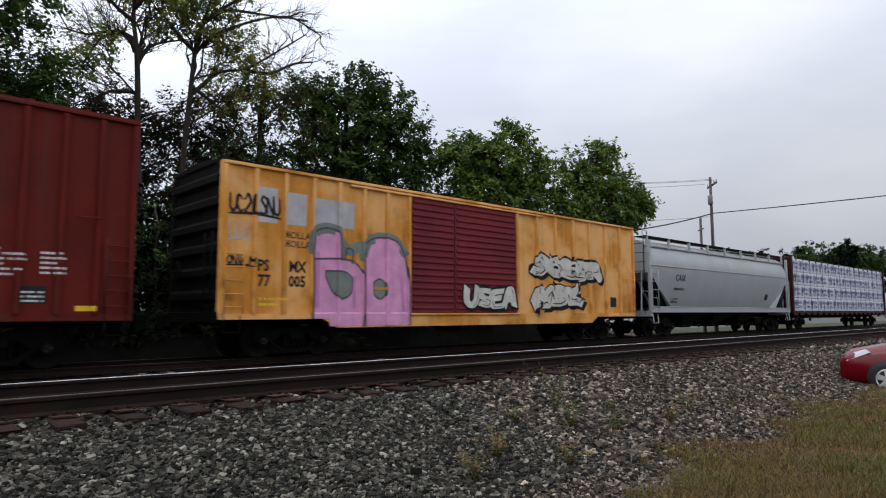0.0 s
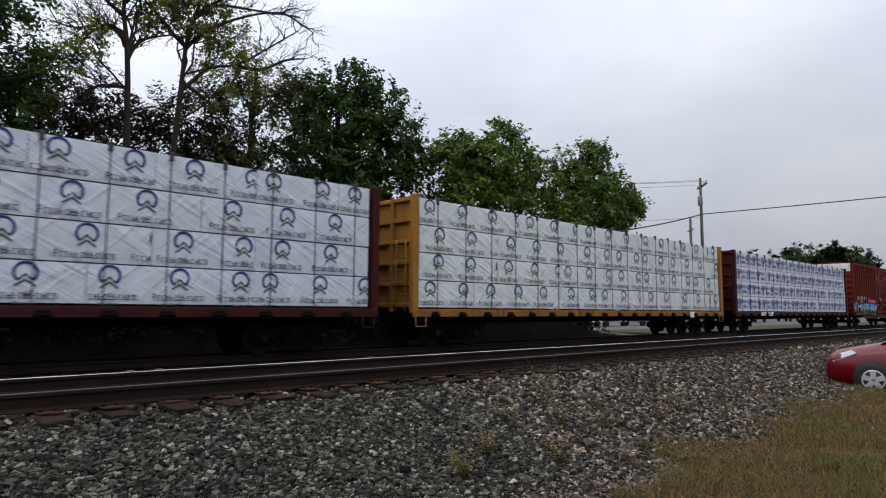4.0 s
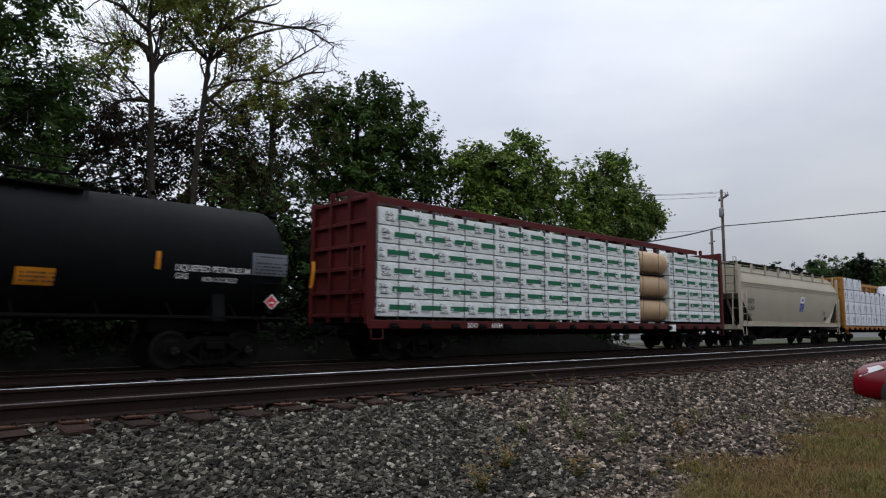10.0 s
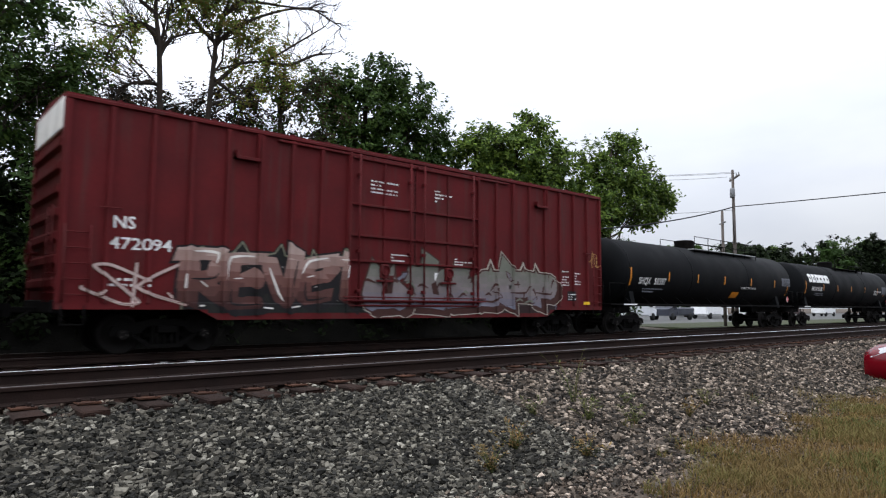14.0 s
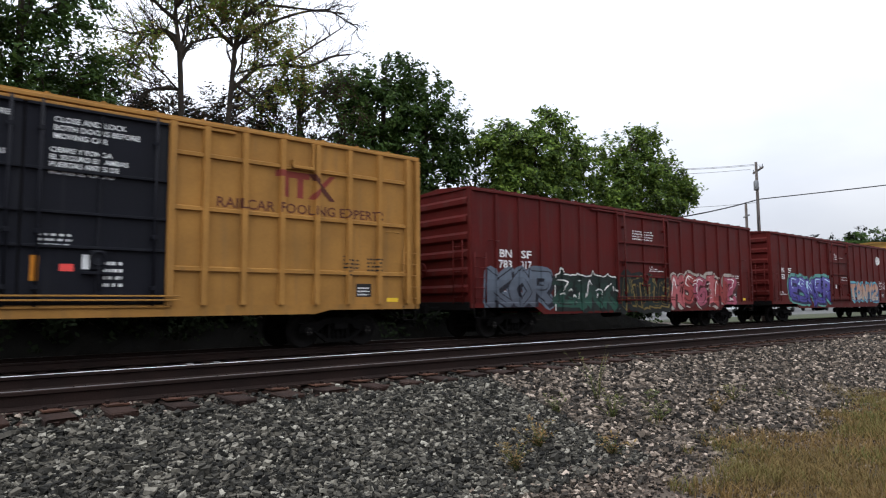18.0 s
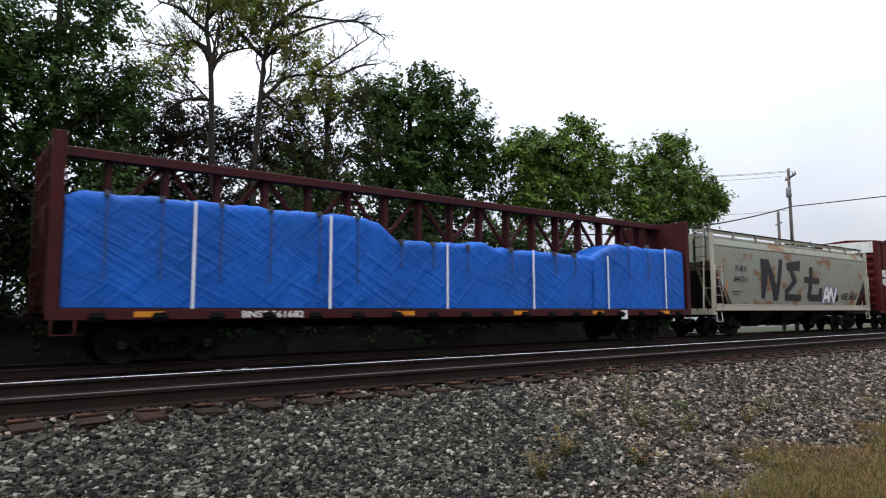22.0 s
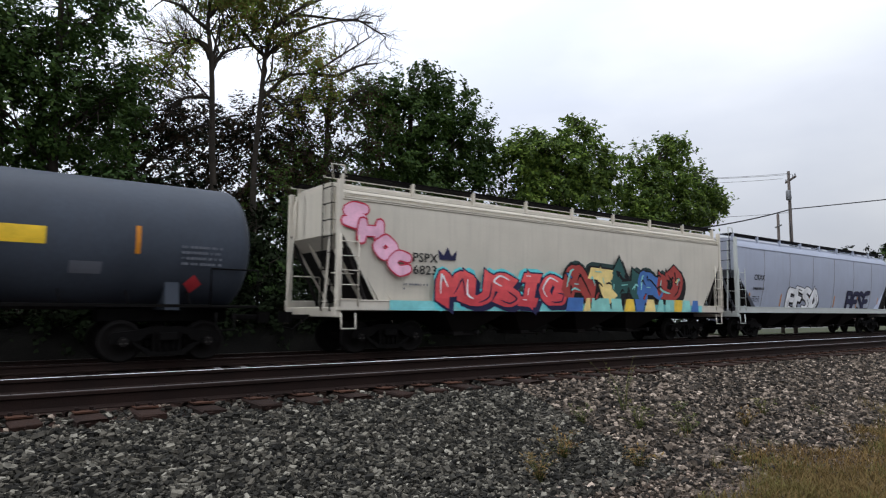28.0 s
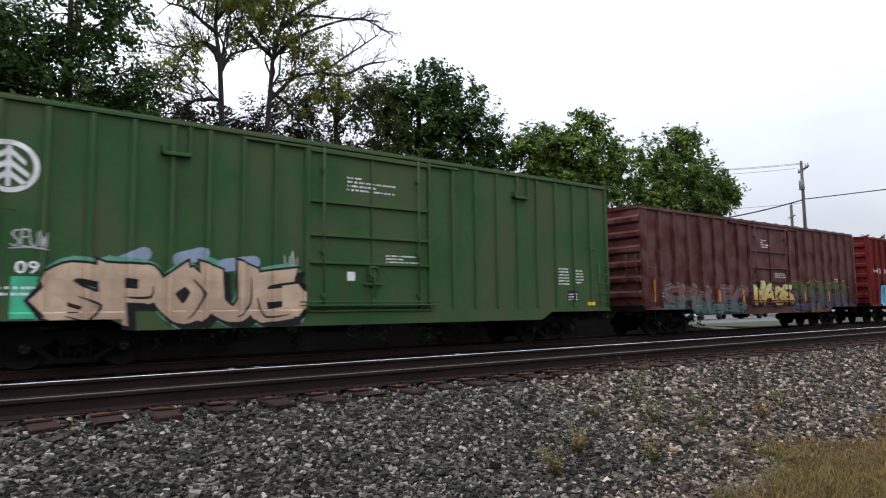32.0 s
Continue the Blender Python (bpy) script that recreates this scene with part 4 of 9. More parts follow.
def truck_meshes():
    f = Shape()
    for sy in (-1, 1):
        y0, y1 = sorted((sy * 0.93, sy * 1.07))
        f.prism([(-1.18, 0.50), (-1.12, 0.64), (-0.62, 0.70), (-0.3, 0.78), (0.3, 0.78), (0.62, 0.70), (1.12, 0.64), (1.18, 0.50), (1.18, 0.42), (1.06, 0.42), (1.04, 0.52),
                 (0.76, 0.52), (0.72, 0.42), (0.5, 0.5), (0.42, 0.60), (0.24, 0.64), (-0.24, 0.64), (-0.42, 0.60), (-0.5, 0.5), (-0.72, 0.42), (-0.76, 0.52), (-1.04, 0.52), (-1.06, 0.42), (-1.18, 0.42)], "y", y0, y1)
        f.prism([(-0.74, 0.42), (-0.62, 0.42), (-0.3, 0.22), (0.3, 0.22), (0.62, 0.42), (0.74, 0.42), (0.36, 0.13), (-0.36, 0.13)], "y", y0, y1)
        for x in (-0.3, 0.24):
            f.box(x, x + 0.06, y0, y1, 0.2, 0.66, 0.005)
        for x in (-0.15, 0.0, 0.15):
            f.tube([(x, sy * 1.0, 0.2), (x, sy * 1.0, 0.47)], 0.062, 8)
        for x in (-0.9, 0.9):
            f.box(x - 0.15, x + 0.15, y0 + 0.01, y1 - 0.01, 0.36, 0.54, 0.03)
    f.box(-0.2, 0.2, -1.2, 1.2, 0.47, 0.64, 0.02)
    f.tube([(0, 0, 0.6), (0, 0, 0.85)], 0.2, 12)
    for sx in (-1, 1):
        f.box(sx * 0.36 - 0.06, sx * 0.36 + 0.06, -0.85, 0.85, 0.36, 0.46, 0.01)
    w = Shape()
    for sy in (-1, 1):
        w.spin([(sy * -0.05, 0.085), (sy * -0.07, 0.15), (sy * -0.02, 0.19), (sy * -0.035, 0.36), (sy * -0.07, 0.39), (sy * -0.07, 0.475), (sy * -0.04, 0.475), (sy * -0.03, 0.45),
                (sy * 0.06, 0.445), (sy * 0.06, 0.39), (sy * 0.01, 0.36), (sy * 0.025, 0.19), (sy * 0.09, 0.14), (sy * 0.09, 0.085)], (0, sy * 0.755, 0), "y", 20, 0)
        w.spin([(0, 0.11), (sy * 0.05, 0.11), (sy * 0.06, 0.0)], (0, sy * 1.06, 0), "y", 14, 0, False)
        for i in range(3):
            t = i * 2.094
            w.tube([(0.06 * math.cos(t), sy * 1.1, 0.06 * math.sin(t)), (0.06 * math.cos(t), sy * 1.14, 0.06 * math.sin(t))], 0.02, 6, 1)
    w.tube([(0, -1.08, 0), (0, 1.08, 0)], 0.085, 12)
    c = Shape()
    c.box(-0.62, 0.1, -0.07, 0.07, 0.8, 0.93, 0.02)
    c.prism([(-0.62, -0.1), (-0.62, 0.1), (-0.8, 0.17), (-0.92, 0.12), (-0.8, 0.04), (-0.74, -0.02), (-0.84, -0.12), (-0.78, -0.17)], "z", 0.72, 1.0)
    c.tube([(-0.3, -0.35, 0.85), (-0.7, -0.3, 0.55), (-0.88, -0.1, 0.6)], 0.025, 6)
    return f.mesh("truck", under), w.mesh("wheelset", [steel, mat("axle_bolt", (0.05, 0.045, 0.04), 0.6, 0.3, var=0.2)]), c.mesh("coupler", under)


TRUCK_ME, WHEEL_ME, COUPLER_ME = truck_meshes()


def running_gear(car, length, inset):
    """Two four-wheel trucks and the two couplers."""
    for x in (inset, length - inset):
        tr = part("truck", TRUCK_ME, None, car, at=(x, 0, -RAIL_DROP))
        for dx in (-0.9, 0.9):
            w = part("wheelset", WHEEL_ME, None, tr)
            w.matrix_parent_inverse = Matrix.Translation((dx, 0, 0.445))
            WHEELSETS.append(w)
    part("coupler", COUPLER_ME, None, car, at=(0.1, 0, -0.03))
    part("coupler", COUPLER_ME, None, car, at=pose(length - 0.1, 0, -0.03, 0, 0, 180))


# ---- lettering ----
GLYPHS = {}


def glyphs(body, fat):
    """Flat outlines of a text in the built-in font, 1 high: vertices and faces."""
    key = (body, fat)
    if key not in GLYPHS:
        cu = bpy.data.curves.new("lettering", "FONT")
        cu.body, cu.size, cu.offset, cu.resolution_u, cu.fill_mode = body, 1.0, fat, 2, "FRONT"
        ob = bpy.data.objects.new("lettering", cu)
        me = ob.to_mesh()
        GLYPHS[key] = ([tuple(v.co)[:2] for v in me.vertices], [tuple(p.vertices) for p in me.polygons])
        ob.to_mesh_clear()
        bpy.data.objects.remove(ob)
        bpy.data.curves.remove(cu)
    return GLYPHS[key]


def drape(bm, posts):
    """Lays a flat sheet in the x-z plane over the side posts: (centre, half base, half top, depth)."""
    if not bm.verts:
        return
    lo, hi = min(v.co.x for v in bm.verts), max(v.co.x for v in bm.verts)
    for c, hb, ht, d in posts:
        if c + hb < lo or c - hb > hi:
            continue
        for x in (c - hb, c - ht, c + ht, c + hb):
            if lo < x < hi:
                bmesh.ops.bisect_plane(bm, geom=bm.verts[:] + bm.edges[:] + bm.faces[:], dist=1e-5, plane_co=(x, 0, 0), plane_no=(1, 0, 0))
        for v in bm.verts:
            a = abs(v.co.x - c)
            if a < hb:
                v.co.y -= d * min(1.0, (hb - a) / (hb - ht))
    if posts and min(v.co.z for v in bm.verts) < 1.0:
        # paint that runs down over the side sill lies on the sill, and ends at its lower edge
        for axis, at in ((2, 1.03), (2, 1.0), (2, 0.865), (2, 0.63), (0, 3.1), (0, posts[-1][0] - 3.1)):
            co, no = [0, 0, 0], [0, 0, 0]
            co[axis], no[axis] = at, 1
            bmesh.ops.bisect_plane(bm, geom=bm.verts[:] + bm.edges[:] + bm.faces[:], dist=1e-5, plane_co=co, plane_no=no)
        gone = []
        for f in bm.faces:
            c = f.calc_center_median()
            if c.z < 0.63 or (c.z < 0.865 and not 3.1 < c.x < posts[-1][0] - 3.1):
                gone.append(f)
        bmesh.ops.delete(bm, geom=gone, context="FACES")
        for v in bm.verts:
            if v.co.z <= 1.001:
                v.co.y = min(v.co.y, SIDE + 0.008 - 0.2 * (SKIN - v.co.y))


def sheet(name, verts, faces, mats, idx, parent, label, posts=(), y=SKIN):
    """A coat of paint: flat faces in x-z with a depth each, draped over the posts."""
    bm = bmesh.new()
    vs = [bm.verts.new((x, y - d, z)) for x, z, d in verts]
    for f, i in zip(faces, idx):
        try:
            bm.faces.new([vs[j] for j in f]).material_index = i
        except ValueError:
            pass
    drape(bm, posts)
    me = bpy.data.meshes.new(name)
    bm.to_mesh(me)
    bm.free()
    for m in mats:
        me.materials.append(m)
    return part(name, me, None, parent, label)


def text(car, body, x, z, size, material, posts=(), y=SKIN, wide=1.0, fat=0.012, name="lettering"):
    """A line of stencilled lettering, its lower left corner at x, z; size: height of the capitals."""
    v, f = glyphs(body, fat)
    k = size / 0.69
    return sheet(name, [(x + a * k * wide, z + b * k, 0.004) for a, b in v], f, [material], [0] * len(f), car, "", posts, y)


def bars(car, x, z, w, h, rows, material, seed, posts=(), y=SKIN, name="stencil_block"):
    """Small writing too fine to read, as rows of short bars."""
    r = random.Random(seed)
    v, f = [], []
    step = h / rows
    for i in range(rows):
        a = 0.0
        while a < w * 0.97:
            ln = min(r.uniform(0.025, 0.08), w - a)
            zz = z + h - (i + 1) * step
            o = len(v)
            v += [(x + a, zz, 0.004), (x + a + ln, zz, 0.004), (x + a + ln, zz + step * 0.45, 0.004), (x + a, zz + step * 0.45, 0.004)]
            f.append((o, o + 1, o + 2, o + 3))
            a += ln + r.choice((0.025, 0.03, 0.07))
            if r.random() < 0.05:
                break
    tagged(sheet(name, v, f, [material], [0] * len(f), car, "", posts, y), kind="stuff")


def panel(car, name, x0, x1, z0, z1, material, posts=(), y=SKIN, label="", lift=0.0035):
    return sheet(name, [(x0, z0, lift), (x1, z0, lift), (x1, z1, lift), (x0, z1, lift)], [(0, 1, 2, 3)], [material], [0], car, label, posts, y)


# the bones of sprayed letters, in a unit box
BONES = {
    "A": "0 0 .35 1 .65 1 1 0/.2 .36 .8 .36", "B": "0 0 0 1/0 .98 .75 .95 .75 .58 .1 .53/.1 .53 .95 .45 .9 .03 0 .02", "C": "1 .85 .45 1 0 .5 .45 0 1 .15", "D": "0 0 0 1/0 1 .9 .85 .9 .15 0 0",
    "E": "1 .98 .15 .95 0 .5 .15 .05 1 .02/.05 .5 .8 .52", "F": "0 0 .05 1 1 .97/.05 .55 .75 .55", "G": "1 .85 .4 1 0 .5 .45 0 1 .1 1 .45 .6 .45", "H": "0 0 0 1/1 0 1 1/0 .5 1 .52", "I": ".5 0 .5 1/.15 1 .85 1/.15 0 .85 0",
    "J": ".85 1 .8 .2 .4 0 0 .25", "K": "0 0 0 1/.95 1 .1 .48 1 0", "L": "0 1 .05 .05 1 .03", "M": "0 0 .1 1 .5 .4 .9 1 1 0", "N": "0 0 .05 1 .95 0 1 1", "O": ".5 1 0 .55 .5 0 1 .5 .5 1", "P": "0 0 .03 1/.03 .98 .95 .9 .85 .45 .05 .45",
    "Q": ".5 1 0 .55 .5 0 1 .5 .5 1/.6 .25 1 0", "R": "0 0 0 1/0 1 .9 .92 .8 .52 .1 .5/.4 .5 1 0", "S": "1 .88 .4 1 .05 .75 .5 .52 .95 .27 .6 0 0 .12", "T": "0 1 1 .98/.5 1 .5 0", "U": "0 1 .05 .25 .5 0 .95 .25 1 1", "V": "0 1 .5 0 1 1",
    "W": "0 1 .22 0 .5 .65 .78 0 1 1", "X": "0 0 1 1/0 1 1 0", "Y": "0 1 .5 .5 1 1/.5 .5 .45 0", "Z": "0 1 1 .97 0 .03 1 0", "2": "0 .75 .5 1 .9 .7 0 .03 1 0", "!": ".5 1 .5 .35/.5 .05 .52 .06",
}


def bones(ch):
    out = []
    for run in BONES[ch].split("/"):
        n = [float(q) for q in run.split()]
        out.append(list(zip(n[::2], n[1::2])))
    return out


class Spray:
    """Coats of paint on one car side: flat round-ended strokes and blocks, each a hair above the last."""

    def __init__(self):
        self.V, self.F, self.I, self.k = [], [], [], 0

    def put(self, pts, depth, mi):
        o = len(self.V)
        d = depth + (self.k % 40) * 0.00012
        self.V += [(p[0], p[1], d) for p in pts]
        self.F.append(tuple(range(o, o + len(pts))))
        self.I.append(mi)
        self.k += 1

    def chisel(self, run, rad, grow, depth, mi):
        """A broad-nibbed stroke: thick where it runs down, thin across, its ends cut at a slant."""
        run = [Vector(p) for p in run]
        run[0] = run[0] - (run[1] - run[0]).normalized() * (rad * 0.5 + grow)
        run[-1] = run[-1] + (run[-1] - run[-2]).normalized() * (rad * 0.5 + grow)
        edge = []
        for i, p in enumerate(run):
            d = (run[min(i + 1, len(run) - 1)] - run[max(i - 1, 0)]).normalized()
            w = rad * (0.72 + 0.5 * abs(d.y)) + grow
            m = Vector((-d.y, d.x))
            cut = d * w * (0.45 if i in (0, len(run) - 1) else 0.0)
            edge.append((p + m * w + cut, p - m * w - cut))
            if 0 < i < len(run) - 1:
                self.put([(p[0] + w * math.cos(t), p[1] + w * math.sin(t)) for t in [j * 0.7854 for j in range(8)]], depth, mi)
        for (a, b), (c, e) in zip(edge, edge[1:]):
            self.put([a, c, e, b], depth, mi)

    def stroke(self, run, rad, depth, mi, taper=0.0, ends=True):
        n = max(len(run) - 1, 1)
        rr = [rad * (1 - taper * abs(2 * i / n - 1) ** 2) for i in range(len(run))]
        for i, p in enumerate(run):
            if ends or 0 < i < n:
                self.put([(p[0] + rr[i] * math.cos(t), p[1] + rr[i] * math.sin(t)) for t in [j * 0.7854 for j in range(8)]], depth, mi)
        for i in range(n):
            p, q = Vector(run[i]), Vector(run[min(i + 1, len(run) - 1)])
            d = q - p
            if d.length > 1e-5:
                m = Vector((-d.y, d.x)).normalized()
                self.put([p + m * rr[i], q + m * rr[i + 1], q - m * rr[i + 1], p - m * rr[i]], depth, mi)


def between(poly, lo, hi):
    """The part of a flat convex shape (x, z, depth) that lies from height lo to hi."""
    for level, sign in ((lo, 1), (hi, -1)):
        out = []
        for p, q in zip(poly, poly[1:] + poly[:1]):
            a, b = (p[1] - level) * sign, (q[1] - level) * sign
            if a >= 0:
                out.append(p)
            if a * b < 0:
                u = a / (a - b)
                out.append(tuple(p[k] + (q[k] - p[k]) * u for k in range(3)))
        poly = out
        if len(poly) < 3:
            return []
    return poly


def graffiti(car, word, x0, z0, x1, z1, fills, line, halo, seed, label, posts=(), y=SKIN, wild=0.5, cloud=0.0, fat=0.05, edge=0.05, spark=None, bands=None, trace=None, hatch=None):
    """Sprayed letters: a mist that follows them, a cast edge (hatched with bars or plain), a heavy outline, a pale trace round the whole, fills in bands
    or letter by letter, horns, arrows, ticks and highlights."""
    r = random.Random(seed)
    if bands is None:
        bands = len(fills) == 2
    if bands and fills[0] is not fills[-1]:
        fills = fade(fills)
    mats = [halo, line] + list(fills) + [spark or fills[0], trace or line, hatch or line]
    sp = Spray()
    w, h = x1 - x0, z1 - z0
    n = len(word)
    cell = w / n
    bold = fat > 0 and edge > 0.015
    wd = min(cell, h) * (0.085 + 1.1 * min(max(fat, 0.0), 0.1)) * (1 if fat > 0 else 0.45) * (1.18 if bold and wild >= 0.7 else 1.0)
    rim = min(cell, h) * min(edge, 0.07) * 0.75
    hi, tr, ht = len(mats) - 3, len(mats) - 2, len(mats) - 1
    block = bold and wild >= 0.45

    def coat(pts, extra, depth, mi):
        if block:
            sp.chisel(pts, wd, extra, depth, mi)
        else:
            sp.stroke(pts, wd + extra, depth, mi, 0.15 if extra == 0 else 0.0)
    for i, ch in enumerate(word.upper()):
        lean, tip = r.uniform(-0.3, 0.3) * wild, r.uniform(-0.16, 0.16) * wild
        grow = 1.0 + 0.3 * wild * r.random()
        drop, tall = r.uniform(-0.08, 0.08) * wild, 1 - 0.18 * wild * r.random()
        ph = r.uniform(0, 6.28)
        pad = (wd + rim) / cell
        fill = 2 + (0 if bands else i % len(fills))

        def warp(p):
            a, b = (p[0] - 0.5) * (1.12 - 1.6 * pad) * grow, p[1] - 0.5
            a += lean * b + 0.07 * wild * math.sin(6 * b + ph)
            b = b * tall + tip * a + 0.06 * wild * math.sin(7 * a + ph) + drop
            return (x0 + cell * (i + 0.5 + a), max(z0 + wd + rim, z0 + h * 0.5 + b * (h - 2 * wd - 2 * rim)))
        for run in bones(ch):
            pts = smooth_run([warp(p) for p in run])
            if wild > 0.7 and r.random() < 0.6:
                # a flared serif at the end of the stroke
                e = Vector(pts[-1]) + Vector((r.uniform(-1, 1), r.uniform(-0.3, 1))) * wd * 1.6
                pts = pts + [e]
            if cloud:
                sp.stroke([(p[0] + 0.02 * h * math.sin(9 * p[1]), max(p[1], z0 + wd)) for p in pts[::2]], wd + rim + h * cloud * 0.16, 0.0035, 0)
            if trace:
                coat(pts, rim + 0.035, 0.0095, tr)
            if rim > 0.004:
                coat(pts, rim, 0.0165, 1)
                if wild > 0.4:
                    cast = [(p[0] + wd * 0.75, p[1] - wd * 0.6) for p in pts]
                    coat(cast, rim * 0.6, 0.0125, 1)
                    if trace:
                        coat(cast, rim * 0.6 + 0.03, 0.0090, tr)
                    if hatch:
                        for q in cast[::2]:
                            t = r.uniform(-0.3, 0.3)
                            c, k = wd * 0.8 * math.cos(t), wd * 0.8 * math.sin(t)
                            sp.put([(q[0], q[1] - 0.018), (q[0] + c + wd * 0.5, q[1] + k - 0.018), (q[0] + c + wd * 0.5, q[1] + k + 0.018), (q[0], q[1] + 0.018)], 0.0145, ht)
            coat(pts, 0.0, 0.0225, fill)
            if spark and len(pts) > 4:
                cut = pts[1:max(3, len(pts) // 2)]
                sp.stroke([(p[0] - wd * 0.35, p[1] + wd * 0.3) for p in cut], wd * 0.16, 0.034, hi, 0.6)
            if rim > 0.004 and wild > 0.4 and len(pts) > 6:
                cut = pts[len(pts) // 2:-1]
                sp.stroke([(p[0] + wd * 0.3, p[1] - wd * 0.2) for p in cut], wd * 0.12, 0.034, 1, 0.6)
        if block and wild >= 0.8:
            # a horn on the letter's shoulder, ticks and dots in its fill
            cx, cz = x0 + cell * (i + r.uniform(0.2, 0.8)), z1 - h * 0.2 + drop * h
            lean2 = r.uniform(-0.2, 0.2)
            for k2, d, mi in ((1.0, 0.0165, 1), (0.62, 0.0225, fill)) if not trace else ((1.3, 0.0095, tr), (1.0, 0.0165, 1), (0.62, 0.0225, fill)):
                sp.put([(cx - 0.2 * cell * k2, cz - 0.1), (cx + 0.2 * cell * k2, cz - 0.1), (cx + lean2 * cell, cz + h * 0.26 * k2)], d, mi)
            for _ in range(4):
                px, pz, t = x0 + cell * (i + r.uniform(0.1, 0.9)), z0 + h * r.uniform(0.2, 0.8), r.uniform(0, 3.14)
                q = Vector((math.cos(t), math.sin(t))) * wd * r.uniform(0.5, 1.1)
                sp.stroke(smooth_run([(px, pz), (px + q.x, pz + q.y + 0.04), (px + 1.6 * q.x, pz + q.y - 0.03)]), wd * 0.13, 0.036, r.choice((1, 1, hi)), 0.7)
        if wild >= 0.8 and rim > 0.004:
            # an arrow or spur that shoots out between the letters
            t = r.choice((0.5, 2.5, 3.9, 5.6)) + r.uniform(-0.35, 0.35)
            c, q = math.cos(t), math.sin(t)
            cx, cz, s1 = x0 + cell * (i + 0.5 + 0.28 * c), z0 + h * (0.5 + 0.24 * q), min(h, cell) * r.uniform(0.26, 0.4)
            for k2, d, mi in ((1.0, 0.03, 1), (0.6, 0.0335, 2 + r.randrange(len(fills)))):
                pts = [(0, -0.12), (0.55, -0.12), (0.5, -0.26), (1.0, 0.03), (0.5, 0.28), (0.55, 0.12), (0, 0.12)]
                pts = [(0.45 + (a - 0.45) * (k2 ** 0.5), b * k2) for a, b in pts]
                pts = [(cx + s1 * (a * c - b * q), min(max(cz + s1 * (a * q + b * c), z0), z1)) for a, b in pts]
                for poly in ((0, 1, 5, 6), (2, 3, 4), (1, 2, 4, 5)):
                    sp.put([pts[j] for j in poly], d, mi)
    V, F, I = sp.V, sp.F, sp.I
    if bands:
        # the fills follow one another from the top of the letters to their foot
        m = len(fills)
        V2, F2, I2 = [], [], []
        for q, mi in zip(F, I):
            poly = [V[t] for t in q]
            if mi != 2:
                pieces = [(poly, mi)]
            else:
                cx = sum(p[0] for p in poly) / len(poly)
                sway = 0.05 * h * math.sin(2.2 * math.floor(cx * 3) + seed)
                cuts = [z0 - 9] + [z1 - h * (k + 1) / m + sway for k in range(m - 1)][::-1] + [z1 + 9]
                pieces = [(between(poly, cuts[k], cuts[k + 1]), 2 + m - 1 - k) for k in range(m)]
            for p, mj in pieces:
                if len(p) > 2:
                    F2.append(tuple(range(len(V2), len(V2) + len(p))))
                    V2 += p
                    I2.append(mj)
        V, F, I = V2, F2, I2
    return sheet("graffiti", V, F, mats, I, car, label, posts, y)


def backing(car, x0, x1, z0, z1, n, dark, rim, seed, label, posts=(), y=SKIN, spike=0.3):
    """Dark field sprayed behind wild-style letters: a jagged crown of humps and horns, traced with a thin pale line."""
    r = random.Random(seed)
    top = [(x0, z0 + 0.05), (x0 + 0.02, z1 - 0.35 * (z1 - z0))]
    cell = (x1 - x0) / n
    for i in range(n):
        a = x0 + cell * i
        k = r.random()
        for u, v in ((0.08, -0.06), (0.28, 0.0 + 0.05 * k), (0.42, 0.25 + 0.75 * k), (0.53, 0.03), (0.78, -0.04), (0.95, -0.1)):
            top.append((a + cell * (u + r.uniform(-0.05, 0.05)), z1 + spike * v + r.uniform(-0.03, 0.03)))
    top += [(x1 - 0.04, z1 - 0.4 * (z1 - z0)), (x1 + 0.22, z1 - 0.55 * (z1 - z0)), (x1 + 0.1, z0 + 0.05)]
    sp = Spray()
    for p, q in zip(top, top[1:]):
        if q[0] > p[0]:
            sp.put([(p[0], z0), (q[0], z0), q, p], 0.004, 0)
    sp.stroke(top, 0.045, 0.013, 0)
    sp.stroke(top, 0.02, 0.021, 1)
    return sheet("graffiti", sp.V, sp.F, [dark, rim], sp.I, car, label, posts, y)


def strokes(car, paths, wide, mats, label, posts=(), y=SKIN, rims=(0.0,), depth=0.004, name="graffiti"):
    """Sprayed strokes along paths of (x, z). rims: how far each coat, from the lowest up, reaches beyond the stroke, one for each material."""
    sp = Spray()
    for mi, rim in enumerate(rims):
        for path in paths:
            sp.stroke(smooth_run(path, 5), wide / 2 + rim, depth + mi * 0.008, mi)
    return sheet(name, sp.V, sp.F, mats, sp.I, car, label, posts, y)


def scrawl(car, x0, x1, z0, z1, n, material, seed, label, posts=(), y=SKIN, wide=0.03):
    """A quick marker tag that nobody could read: loops and flicks in a row."""
    r = random.Random(seed)
    sp = Spray()
    cell = (x1 - x0) / n
    h = z1 - z0
    for i in range(n):
        lean = r.uniform(-0.2, 0.3)
        for run in bones(r.choice("CEGOSUVWZ2LNM")):
            sp.stroke(smooth_run([(x0 + cell * (i + 0.08 + 0.84 * a + lean * b), z0 + h * (b * r.uniform(0.8, 1.1))) for a, b in run]), wide / 2, 0.004, 0, 0.4)
    sp.stroke(smooth_run([(x0, z0 - 0.12 * h), (x0 + 0.5 * (x1 - x0), z0 - 0.02 * h), (x1, z0 - 0.16 * h)]), wide / 2, 0.004, 0, 0.5)
    return sheet("graffiti", sp.V, sp.F, [material], sp.I, car, label, posts, y)


